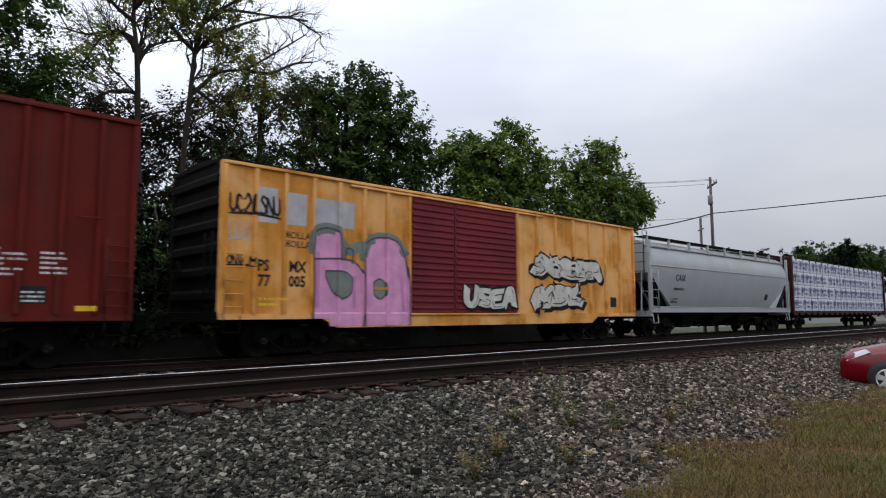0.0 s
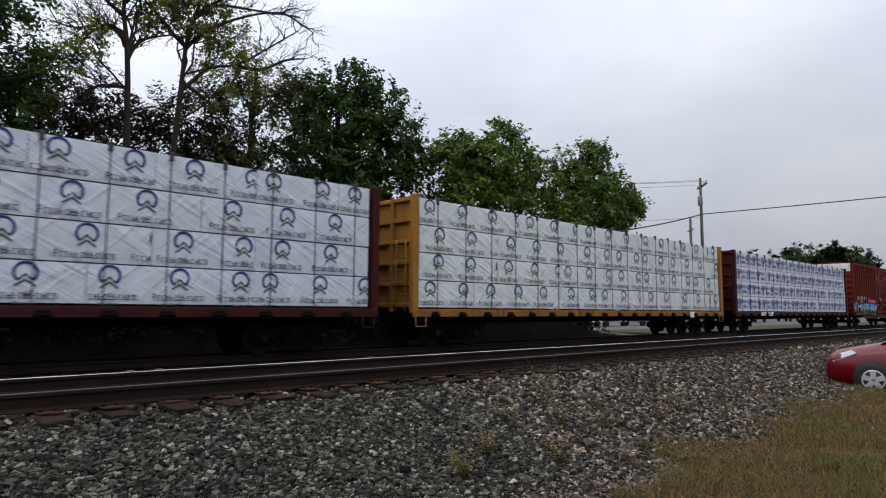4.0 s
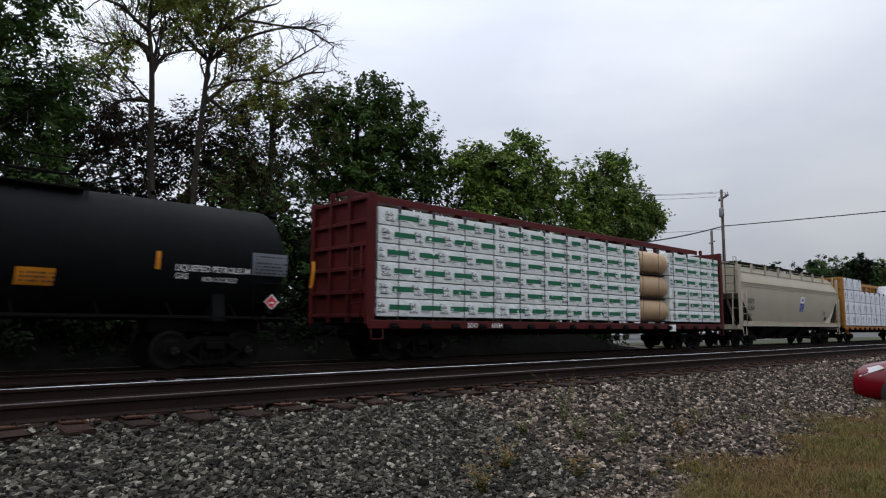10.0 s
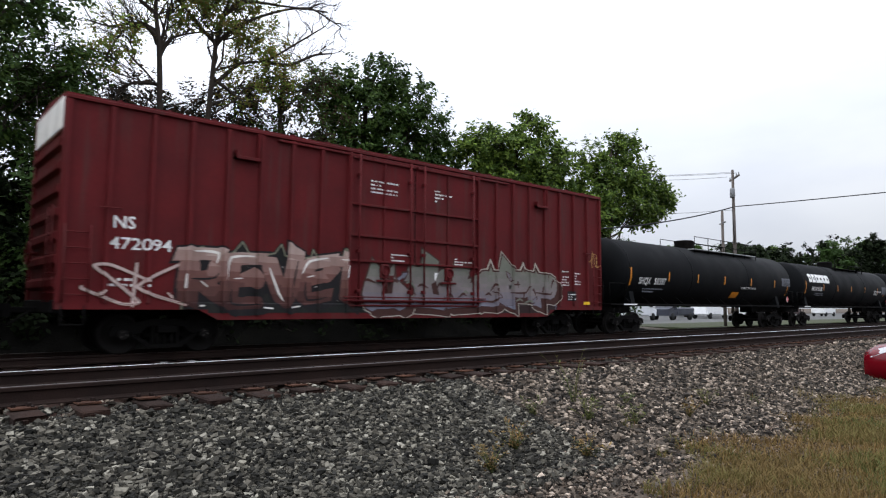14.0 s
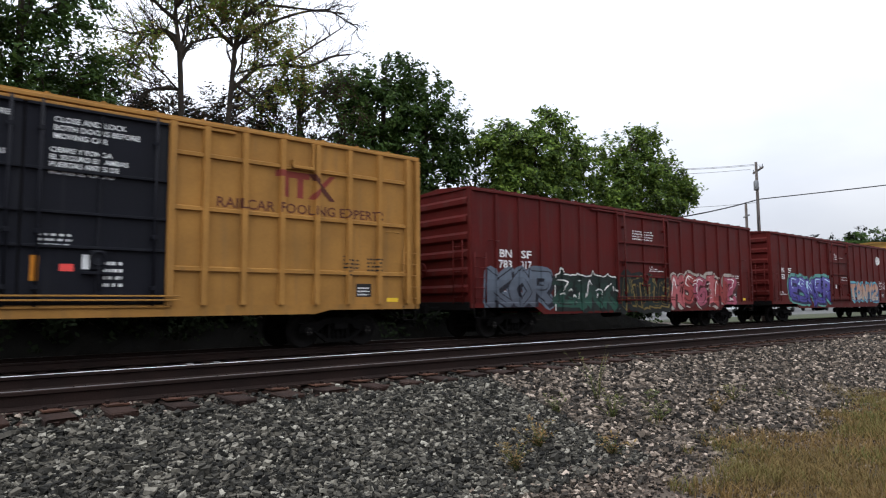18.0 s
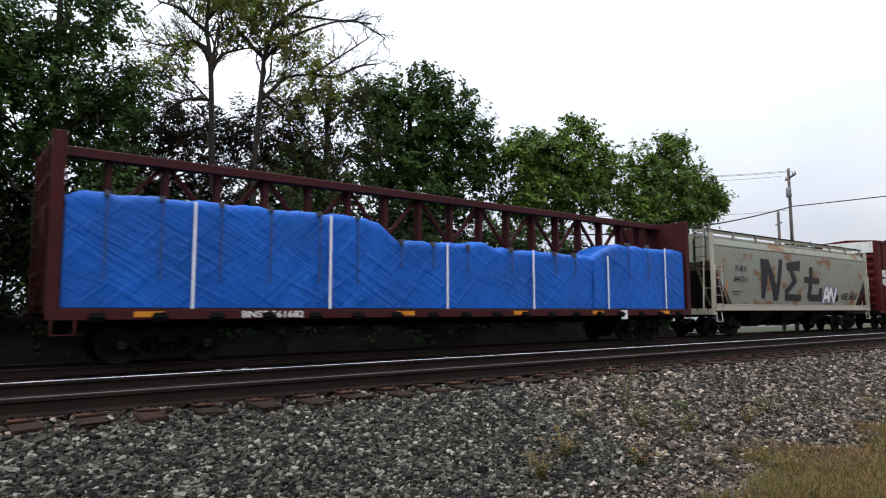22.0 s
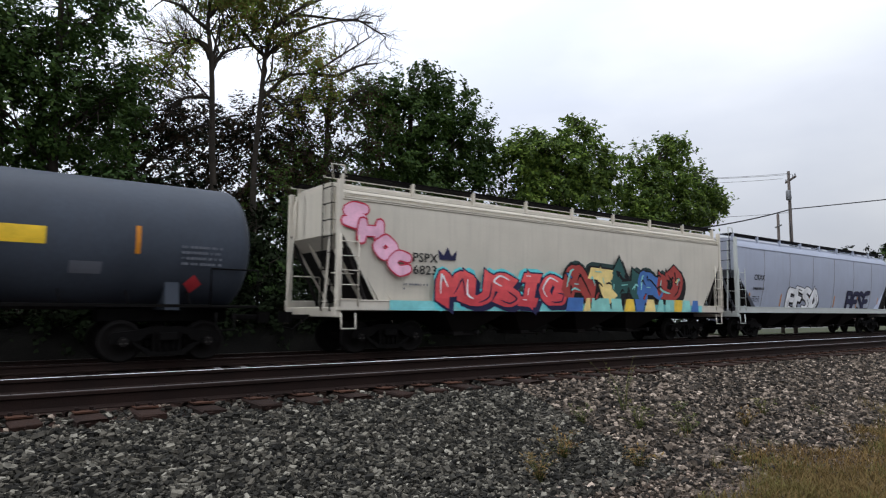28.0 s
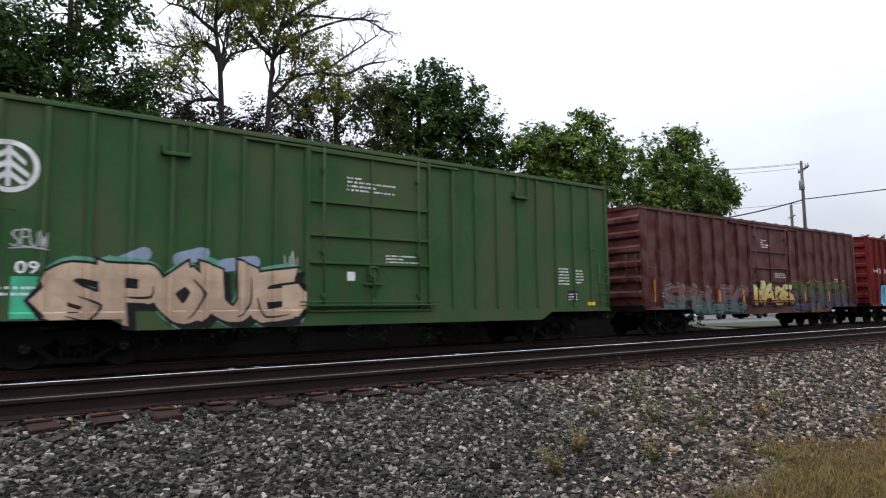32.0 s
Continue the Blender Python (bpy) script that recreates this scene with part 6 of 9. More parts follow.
def centrebeam(k, label, paint, sill_paint, beam_z=4.62, truss=True, head_z=None):
    """Deck, side sills with winches, two ribbed bulkheads and the centre beam of posts, braces and top chord."""
    car, ln = start_car(k, "centrebeam_flatcar", label, "flatcar")
    head_z = head_z or beam_z
    s = Shape()
    s.box(0.1, ln - 0.1, -1.5, 1.5, 0.98, 1.1, 0.01)
    part("deck", s, under, car)
    for sy in (-1, 1):
        s = Shape()
        s.box(0.0, ln, *sorted((sy * 1.52, sy * 1.6)), 0.84, 1.08, 0.015)
        part("side_sill", s, sill_paint, car)
    for i in range(int(ln / 1.22)):
        x = 0.9 + i * 1.22
        s = Shape()
        s.box(x - 0.13, x + 0.13, -1.66, -1.57, 0.8, 1.0, 0.02)
        s.tube([(x - 0.16, -1.64, 0.9), (x + 0.16, -1.64, 0.9)], 0.05, 8)
        part("winch", s, under, car)
    for e, sg in ((0.0, 1), (ln, -1)):
        s = Shape()
        s.box(*sorted((e + sg * 0.12, e + sg * 0.2)), -1.5, 1.5, 1.0, head_z, 0.01)
        part("bulkhead", s, paint, car)
        for yy in (-1.5, 1.5):
            s = Shape()
            s.box(*sorted((e - sg * 0.03, e + sg * 0.22)), yy - 0.09, yy + 0.09, 0.95, head_z + 0.02, 0.015)
            part("corner_post", s, paint, car)
        for i in range(6):
            z = 1.2 + (head_z - 1.3) * i / 5
            s = Shape()
            s.box(*sorted((e, e + sg * 0.13)), -1.42, 1.42, z - 0.06, z + 0.06, 0.015)
            part("bulkhead_rib", s, paint, car)
        for yy in (-0.5, 0.5):
            s = Shape()
            s.box(*sorted((e - sg * 0.02, e + sg * 0.13)), yy - 0.06, yy + 0.06, 1.0, beam_z, 0.01)
            part("bulkhead_stake", s, paint, car)
    s = Shape()
    s.box(0.1, ln - 0.1, -0.34, 0.34, beam_z - 0.14, beam_z, 0.02)
    s.box(0.1, ln - 0.1, -0.34, -0.3, beam_z - 0.22, beam_z - 0.1, 0.01)
    part("top_chord", s, paint, car)
    n = int(ln / 1.22)
    for i in range(1, n):
        x = ln * i / n
        s = Shape()
        s.box(x - 0.07, x + 0.07, -0.14, 0.14, 1.08, beam_z - 0.12, 0.01)
        part("beam_post", s, paint, car)
        if truss and i % 2 == 0:
            for dx in (-1, 1):
                s = Shape()
                xx = x + dx * ln / n
                s.tube([(x + dx * 0.1, 0, beam_z - 0.2), (xx - dx * 0.1, 0, beam_z - 1.4)], 0.07, 6, smooth=False)
                part("beam_brace", s, paint, car)
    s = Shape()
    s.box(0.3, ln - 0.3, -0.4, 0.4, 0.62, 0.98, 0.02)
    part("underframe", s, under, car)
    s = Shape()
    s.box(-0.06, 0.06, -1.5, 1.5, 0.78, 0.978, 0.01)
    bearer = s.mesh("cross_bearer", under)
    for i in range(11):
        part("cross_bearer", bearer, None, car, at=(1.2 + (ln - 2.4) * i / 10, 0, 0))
    for x in (0.1, ln - 0.55):
        stirrup(car, x, sill_paint)
    ladder(car, -1.3, -0.85, 1.0, 3.2, paint, 6, -0.03, "end_ladder", "y")
    running_gear(car, ln, 2.4)
    return car, ln


def straps(car, x0, x1, z1, step, y=-1.52, material=None, wide=0.012):
    n = int((x1 - x0) / step)
    for i in range(1, n + 1):
        x = x0 + (x1 - x0) * (i - 0.4) / n
        s = Shape()
        s.box(x - wide, x + wide, y - 0.004, y + 0.006, 1.08, z1)
        s.box(x - wide, x + wide, y - 0.004, -0.3, z1 + 0.002, z1 + 0.012)
        s.box(x - 0.05, x + 0.05, y - 0.02, y + 0.06, z1 - 0.16, z1 + 0.05, 0.012)
        part("load_strap", s, material or strap_mat, car)


def stack(car, x0, x1, z0, z1, rows, wrapping, mark, gap, seed, cuts=(2.5, 3.7, 4.9), scale=1.0, y0=-1.5):
    """Rows of bundles end to end on both sides of the beam."""
    r = random.Random(seed)
    h = (z1 - z0) / rows
    for j in range(rows):
        x = x0
        while x < x1 - 0.05:
            w = r.choice(cuts)
            e = x1 if x1 - (x + w) < 1.0 else x + w
            bundle(car, x + 0.008, e - 0.008, z0 + j * h + 0.018, z0 + (j + 1) * h - 0.012, wrapping, mark, gap, r.random(), y0, scale=scale)
            x = e
    s = Shape()
    for j in range(rows):
        s.box(x0, x1, 0.22, 1.5, z0 + j * h + 0.018, z0 + (j + 1) * h - 0.012, 0.02)
    part("lumber_tier", s, wrapping, car)


# ---- covered hoppers ----
def belly(z, lo, eave, depth):
    """How far a barrel-sided hopper draws in at height z."""
    return depth * min(max(0.0, 1 - (z - lo) / (0.78 * (eave - lo))), 1.0) ** 2


def hug(car, eave, depth, lo=1.27):
    """Lays the paint and plates of a barrel-sided hopper on to the curve of its side."""
    for ob in car.children:
        if ob.name.split(".")[0] not in ("lettering", "stencil_block", "data_panel", "reflector", "reflective_stripe", "graffiti", "emblem", "side_bead", "placard"):
            continue
        ys = [v.co.y for v in ob.data.vertices]
        if not ys or min(ys) < -1.61 and min(v.co.z for v in ob.data.vertices) < 1.28:
            continue
        bm = bmesh.new()
        bm.from_mesh(ob.data)
        for i in range(12):
            bmesh.ops.bisect_plane(bm, geom=bm.verts[:] + bm.edges[:] + bm.faces[:], dist=1e-5, plane_co=(0, 0, lo + 0.12 + 0.22 * i), plane_no=(0, 0, 1))
        for v in bm.verts:
            v.co.y += belly(v.co.z, lo, eave, depth) - 0.006
        bm.to_mesh(ob.data)
        bm.free()


SEAM = mat("weathered_weld", (0.27, 0.265, 0.245), 0.8, var=0.35, scale=2.0, fine=25, bump=0.2, streak=0.4, dirt=(0.08, 0.06, 0.05))


def hopper(k, label, paint, sill_paint, pocket_paint, eave=4.2, roof=4.5, cut=1.35, cut_z=3.0, bays=4, grating=None, round_side=0.0, shoulder=(0.34, 0.26), sill=(1.02, 1.3), ribs=6, cap_paint=None, bay_end=3.6):
    """Covered hopper: slab sides with cut-away lower corners, sloped ends, roof walkway, end cages, hopper bays below."""
    car, ln = start_car(k, "covered_hopper", label, "hopper car")
    lo = sill[1] - 0.03
    for sy in (-1, 1):
        s = Shape()
        poly = [(cut, lo), (ln - cut, lo), (ln - 0.12, cut_z), (ln - 0.12, eave), (0.12, eave), (0.12, cut_z)]
        n = 14
        # side sheet, leaning in at the shoulder; on the round-sided cars it also curves under towards the sill
        V, F = [], []
        for j in range(n + 1):
            u = j / n
            z = lo + (eave - lo) * u
            xa = cut + (0.12 - cut) * min((z - lo) / (cut_z - lo), 1.0)
            over = max(0.0, (z - (eave - shoulder[0])) / shoulder[0])
            yy = sy * (1.53 - shoulder[1] * over ** (1.8 if round_side else 1.0) - belly(z, lo, eave, round_side))
            m = 12
            for i in range(m + 1):
                V.append((xa + (ln - 2 * xa) * i / m, yy, z))
        for j in range(n):
            for i in range(m):
                q = (j * (m + 1) + i, j * (m + 1) + i + 1, (j + 1) * (m + 1) + i + 1, (j + 1) * (m + 1) + i)
                F.append(q if sy < 0 else q[::-1])
        s.add(V, F, 0, True)
        s.prism(poly, "y", *sorted((sy * 0.6, sy * 0.7)))
        part("side_sheet", s, paint, car)
        s = Shape()
        s.box(0.0, ln, *sorted((sy * 1.6, sy * 1.46)), sill[0], sill[1], 0.015)
        s.box(0.0, ln, *sorted((sy * 1.62, sy * 1.5)), sill[1] - 0.04, sill[1], 0.008)
        part("side_sill", s, sill_paint, car)
        s = Shape()
        s.box(0.1, ln - 0.1, *sorted((sy * (1.56 - shoulder[1]), sy * (1.44 - shoulder[1]))), eave - 0.04, eave + 0.06, 0.02)
        s.box(0.1, ln - 0.1, *sorted((sy * 1.55, sy * 1.5)), eave - shoulder[0] - 0.03, eave - shoulder[0] + 0.015, 0.01)
        part("eave_rail", s, paint, car)
        for i in range(ribs):
            # upright seams that follow the curve of the side
            x = 1.4 + (ln - 2.8) * (i + 0.5) / ribs
            s = Shape()
            V = []
            for j in range(9):
                z = lo + (eave - shoulder[0] - 0.06 - lo) * j / 8
                yy = 1.53 - belly(z, lo, eave, round_side)
                V += [(x - 0.016, sy * yy, z), (x - 0.01, sy * (yy + 0.01), z), (x + 0.01, sy * (yy + 0.01), z), (x + 0.016, sy * yy, z)]
            F = [(4 * j + k, 4 * j + k + 1, 4 * j + k + 5, 4 * j + k + 4) for j in range(8) for k in range(3)]
            s.add(V, F if sy < 0 else [q[::-1] for q in F])
            part("weld_seam", s, SEAM, car)
    for e, sg in ((0.0, 1), (ln, -1)):
        s = Shape()
        s.add([(e + sg * 0.12, -1.5, cut_z - 0.05), (e + sg * 0.12, 1.5, cut_z - 0.05), (e + sg * 0.12, 1.5, eave - shoulder[0]), (e + sg * 0.12, 1.26, eave), (e + sg * 0.12, -1.26, eave), (e + sg * 0.12, -1.5, eave - shoulder[0])], [(0, 1, 2, 3, 4, 5)])
        s.add([(e + sg * 0.12, -1.45, cut_z - 0.05), (e + sg * 0.12, 1.45, cut_z - 0.05), (e + sg * (cut + 0.7), 1.45, 1.1), (e + sg * (cut + 0.7), -1.45, 1.1)], [(0, 1, 2, 3)])
        part("end_sheet", s, paint, car)
        s = Shape()
        s.add([(e + sg * 0.2, -1.48, cut_z), (e + sg * 0.2, 1.48, cut_z), (e + sg * (cut + 0.1), 1.48, 1.25), (e + sg * (cut + 0.1), -1.48, 1.25)], [(0, 1, 2, 3)])
        s.box(*sorted((e + sg * 0.1, e + sg * (cut + 0.6))), -1.45, 1.45, 0.98, 1.06, 0.01)
        part("slope_sheet", s, pocket_paint, car)
        for yy in (-1.5, 1.5):
            s = Shape()
            s.box(*sorted((e + sg * 0.02, e + sg * 0.16)), yy - 0.07, yy + 0.07, 1.0, roof - 0.15, 0.015)
            part("corner_post", s, sill_paint, car)
            s = Shape()
            s.tube([(e + sg * 0.1, yy * 0.96, cut_z + 0.1), (e + sg * (cut * 0.8), yy * 0.96, 1.15)], 0.05, 6, smooth=False)
            part("diagonal_brace", s, pocket_paint, car)
        s = Shape()
        s.box(*sorted((e, e + sg * 0.16)), -1.55, 1.55, 0.84, 1.1, 0.02)
        part("end_sill", s, sill_paint, car)
        for yy in (-1.15, 1.15):
            # a raking brace and a rail on the end platform
            s = Shape()
            s.tube([(e + sg * 0.1, yy, roof - 0.3), (e - sg * 0.12, yy, 1.1)], 0.035, 6, smooth=False)
            s.tube([(e + sg * 0.05, yy, 2.0), (e + sg * 0.9, yy, 2.0), (e + sg * 0.9, yy, 1.1)], 0.02, 6)
            part("end_brace", s, sill_paint, car)
    s = Shape()
    s.prism([(-1.28, eave - 0.01), (-1.28, eave + 0.05), (-0.9, roof - 0.12), (0.9, roof - 0.12), (1.28, eave + 0.05), (1.28, eave - 0.01)], "x", 0.14, ln - 0.14)
    part("roof", s, paint, car)
    s = Shape()
    s.box(0.5, ln - 0.5, -0.35, 0.35, roof - 0.1, roof - 0.04, 0.01)
    part("hatch_trough", s, paint, car)
    g = grating or under
    for yy in (-1.05, 1.05):
        s = Shape()
        for q in range(4):
            s.box(0.0, ln, yy - 0.22 + 0.13 * q, yy - 0.15 + 0.13 * q, roof + 0.02, roof + 0.05)
        part("running_board", s, g, car)
        for q in (yy - 0.28, yy + 0.3):
            s = Shape()
            s.box(0.0, ln, q, q + 0.025, roof + 0.01, roof + 0.065)
            part("board_edge", s, paint if q > yy else under, car)
    for i in range(9):
        x = 0.25 + (ln - 0.5) * i / 8
        for yy in (-1, 1):
            s = Shape()
            s.box(x - 0.045, x + 0.045, *sorted((yy * 1.36, yy * 1.25)), eave - 0.05, roof + 0.05, 0.008)
            part("board_bracket", s, paint, car)
    ladder(car, 0.08, 0.62, 1.12, 3.0, sill_paint, 5, -1.56)
    ladder(car, ln - 0.62, ln - 0.08, 1.12, 3.0, sill_paint, 5, -1.56)
    ladder(car, -1.3, -0.8, 1.0, roof - 0.1, under, 8, 0.02, "end_ladder", "y")
    s = Shape()
    s.tube([(0.02, -1.25, roof - 0.1), (-0.04, -1.25, roof + 0.3), (0.35, -1.25, roof + 0.3), (0.4, -1.25, roof)], 0.02, 6)
    part("roof_grab", s, sill_paint, car)
    stirrup(car, 0.15, sill_paint)
    stirrup(car, ln - 0.6, sill_paint)
    # hopper bays
    a, b = bay_end, ln - bay_end
    w = (b - a) / bays
    for i in range(bays):
        x0, x1 = a + w * i, a + w * (i + 1)
        xm = (x0 + x1) / 2
        s = Shape()
        for (za, xa0, xa1, ya), (zb, xb0, xb1, yb) in (((1.1, x0, x1, 1.35), (0.38, xm - 0.35, xm + 0.35, 0.5)),):
            V = [(xa0, -ya, za), (xa1, -ya, za), (xa1, ya, za), (xa0, ya, za), (xb0, -yb, zb), (xb1, -yb, zb), (xb1, yb, zb), (xb0, yb, zb)]
            s.add(V, [(0, 1, 5, 4), (1, 2, 6, 5), (2, 3, 7, 6), (3, 0, 4, 7), (4, 5, 6, 7), (3, 2, 1, 0)])
        s.box(xm - 0.42, xm + 0.42, -0.62, 0.62, 0.26, 0.38, 0.02)
        part("hopper_bay", s, pocket_paint, car)
        s = Shape()
        s.tube([(xm, -1.25, 0.36), (xm, 1.25, 0.36)], 0.035, 6)
        shaft = part("gate_shaft", s, steel, car)
        s = Shape()
        s.spin([(0, 0.0), (0, 0.085), (-0.04, 0.085), (-0.04, 0.0)], (xm, -1.24, 0.36), "y", 10)
        part("shaft_cap", s, cap_paint or steel, shaft)
    s = Shape()
    s.box(0.2, ln - 0.2, -0.3, 0.3, 0.74, 1.05, 0.02)
    part("centre_sill", s, under, car)
    running_gear(car, ln, 1.95)
    return car, ln


# ---- tank cars ----
def tank_car(k, label, paint, rad=1.47, mid=2.5, dome_x=None, platform=(8.2, 15.2), plat_paint=None, stripes=(), stairs=None, inset=1.95):
    """Tank with dished ends on stub sills, with top platform and railing, side walkway rail, saddles and safety stripes."""
    car, ln = start_car(k, "tank_car", label, "tank car")
    a, b = 0.75, ln + 0.05
    prof = [(0.0, 0.0)] + [(0.62 * (1 - math.cos(t)), rad * math.sin(t)) for t in [i * math.pi / 16 for i in range(1, 9)]]
    prof += [(b - a - d, r) for d, r in prof[::-1]]
    s = Shape()
    s.spin(prof, (a, 0, mid), "x", 48)
    part("tank", s, paint, car)
    for x in (a + 0.75, a + (b - a) * 0.33, a + (b - a) * 0.66, b - 0.75):
        s = Shape()
        s.spin([(0, rad), (0, rad + 0.008), (0.04, rad + 0.008), (0.04, rad)], (x, 0, mid), "x", 48)
        part("weld_seam", s, paint, car)
    for x in (inset, ln - inset):
        s = Shape()
        s.prism([(-1.35, 1.0), (1.35, 1.0), (1.2, 1.7), (0.9, 1.25), (0, 1.1), (-0.9, 1.25), (-1.2, 1.7)], "x", x - 0.15, x + 0.15)
        part("saddle", s, paint, car)
        s = Shape()
        s.box(x - 1.55 if x < ln / 2 else x - 1.3, x + 1.3 if x < ln / 2 else x + 1.55, -0.35, 0.35, 0.72, 1.05, 0.03)
        part("stub_sill", s, under, car)
        xe = 0.05 if x < ln / 2 else ln - 1.15
        for yy in (-1.45, 1.45):
            s = Shape()
            s.tube([(xe, yy, 1.12), (xe, yy, 1.95), (xe + 1.1, yy, 1.95), (xe + 1.1, yy, 1.12)], 0.022, 6)
            part("end_railing", s, under, car)
        s = Shape()
        s.box(xe, xe + 1.1, -1.5, 1.5, 1.06, 1.12, 0.01)
        part("end_platform", s, under, car)
        stirrup(car, xe + 0.1, under)
    for yy in (-1.5, 1.5):
        s = Shape()
        s.box(1.2, ln - 1.2, yy - 0.03, yy + 0.03, 1.06, 1.13, 0.005)
        part("side_runner", s, under, car)
        for i in range(12):
            x = 1.6 + (ln - 3.2) * i / 11
            s = Shape()
            s.tube([(x, yy, 1.1), (x, yy * 0.72, mid - rad * 0.72)], 0.02, 5)
            part("runner_bracket", s, under, car)
    p0, p1 = platform
    top = mid + rad
    for yy in (-0.72, 0.72):
        s = Shape()
        s.box(p0, p1, yy - 0.2, yy + 0.2, top - 0.13, top - 0.09, 0.005)
        part("top_platform", s, plat_paint or under, car)
    dx = dome_x or (p0 + 0.55)
    s = Shape()
    s.spin([(0, 0.48), (0.42, 0.48), (0.46, 0.5), (0.52, 0.42), (0.56, 0.0)], (dx, 0, top - 0.12), "z", 18)
    part("valve_dome", s, under, car)
    n = max(int((p1 - p0) / 1.2), 3)
    for yy in (-0.92, 0.92):
        for i in range(n + 1):
            x = p0 + (p1 - p0) * i / n
            s = Shape()
            s.tube([(x, yy, top - 0.32), (x, yy, top + (0.5 if (p1 - p0) < 4 or plat_paint or i >= n - 1 or i == 0 else 0.16))], 0.02, 5)
            part("rail_post", s, under, car)
        s = Shape()
        s.tube([(p0, yy, top + 0.16), (p1, yy, top + 0.16)], 0.018, 5)
        s.tube([(p0 if plat_paint else p1 - (p1 - p0) / n, yy, top + 0.5), (p1, yy, top + 0.5)], 0.018, 5)
        part("hand_rail", s, under, car)
    for x, z, h in stripes:
        dz = z - mid
        m = 5
        V, F = [], []
        for j in range(m + 1):
            t = math.asin(max(-0.99, min(0.99, (dz + h * j / m) / rad)))
            V += [(x - 0.05, -(rad + 0.006) * math.cos(t), mid + (rad + 0.006) * math.sin(t)), (x + 0.05, -(rad + 0.006) * math.cos(t), mid + (rad + 0.006) * math.sin(t))]
        F = [(2 * j, 2 * j + 1, 2 * j + 3, 2 * j + 2) for j in range(m)]
        s = Shape()
        s.add(V, F)
        part("reflective_stripe", s, amber, car)
    if stairs:
        s = Shape()
        for dxx in (-0.25, 0.25):
            pts = [(stairs + dxx, -(rad + 0.1) * math.cos(t) - (0.1 if t < 0 else 0), mid + (rad + 0.08) * math.sin(t)) for t in [-0.7 + 2.0 * i / 10 for i in range(11)]]
            pts = [(stairs + dxx, -1.6, 0.7), (stairs + dxx, -1.6, 1.6)] + [p for p in pts if p[2] > 1.9]
            s.tube(pts, 0.025, 6)
        for i in range(12):
            z = 0.75 + i * 0.29
            t = math.asin(max(-1, min(0.93, (z - mid) / (rad + 0.08))))
            yy = -1.6 if z < 1.9 else -(rad + 0.1) * math.cos(t)
            s.tube([(stairs - 0.25, yy, z), (stairs + 0.25, yy, z)], 0.018, 5)
        part("side_ladder", s, plat_paint or under, car)
    ladder(car, -1.2, -0.75, 1.0, 2.0, under, 3, 0.02, "end_ladder", "y")
    running_gear(car, ln, inset)
    return car, ln, rad, mid


def on_tank(ob, rad, mid):
    """Rolls a flat sheet of lettering on to the tank's curve."""
    bm = bmesh.new()
    bm.from_mesh(ob.data)
    lo, hi = min(v.co.z for v in bm.verts), max(v.co.z for v in bm.verts)
    for i in range(1, int((hi - lo) / 0.09) + 1 if len(bm.faces) < 8 else 1):
        bmesh.ops.bisect_plane(bm, geom=bm.verts[:] + bm.edges[:] + bm.faces[:], dist=1e-5, plane_co=(0, 0, lo + 0.09 * i), plane_no=(0, 0, 1))
    bm.to_mesh(ob.data)
    bm.free()
    for v in ob.data.vertices:
        t = (v.co.z - mid) / rad
        t = max(-0.97, min(0.97, t))
        r = rad + (SKIN - v.co.y) + 0.004
        v.co.y = -r * math.sqrt(1 - t * t)
        v.co.z = mid + r * t
    return ob

# ---- paints ----
def paint(name, rgb, streak=0.35, rust=0.0, rough=0.62, dirt=(0.05, 0.035, 0.03), var=0.2):
    return mat("paint_" + name, lin(*rgb), rough, var=var, scale=0.9, fine=14, bump=0.12, streak=min(streak + 0.1, 1), dirt=dirt, rust=rust, spec=0.12)


RED = paint("oxide_red", (77, 21, 15))
RED_C = paint("boxcar_oxide", (92, 28, 20), 0.3)
RED_D = paint("dull_oxide", (71, 20, 16), 0.3)
RED_B = paint("brick_red", (77, 21, 18), 0.25)
MAROON = paint("maroon", (83, 24, 26), 0.35)
FADED = mat("paint_faded_maroon", lin(72, 26, 23), 0.6, var=0.25, scale=1.5, fine=14, bump=0.12, streak=0.25, dirt=(0.05, 0.03, 0.028), patch=(0.098, 0.052, 0.047))
ROSE = paint("faded_red", (92, 25, 25), 0.4, dirt=(0.13, 0.05, 0.046))
GREEN = mat("paint_boxcar_green", lin(52, 84, 48), 0.62, var=0.25, scale=0.6, fine=14, bump=0.12, streak=0.45, dirt=(0.05, 0.045, 0.026), patch=(0.062, 0.068, 0.034), spec=0.12)
ORANGE = mat("paint_weathered_yellow", lin(210, 142, 58), 0.65, var=0.22, scale=0.7, fine=14, bump=0.15, streak=0.55, dirt=(0.26, 0.11, 0.035), rust=0.45, patch=(0.74, 0.42, 0.17), spec=0.12)
TTYEL = paint("boxcar_yellow", (152, 110, 56), 0.3, dirt=(0.15, 0.095, 0.045))
TTDIRTY = paint("grimy_yellow", (128, 98, 50), 0.55, dirt=(0.1, 0.07, 0.034))
DOORRED = paint("door_maroon", (116, 45, 50), 0.3)
NEARBLK = mat("soot_black", (0.006, 0.0055, 0.0055), 0.85, var=0.3, fine=20, bump=0.2, spec=0.1)
DARKDOOR = paint("navy_black", (20, 21, 27), 0.2, dirt=(0.03, 0.03, 0.032))
CBYEL = paint("flatcar_yellow", (146, 102, 44), 0.4, dirt=(0.12, 0.07, 0.03))
CBSILL = paint("flatcar_sill_yellow", (140, 92, 34), 0.95, dirt=(0.02, 0.014, 0.009))
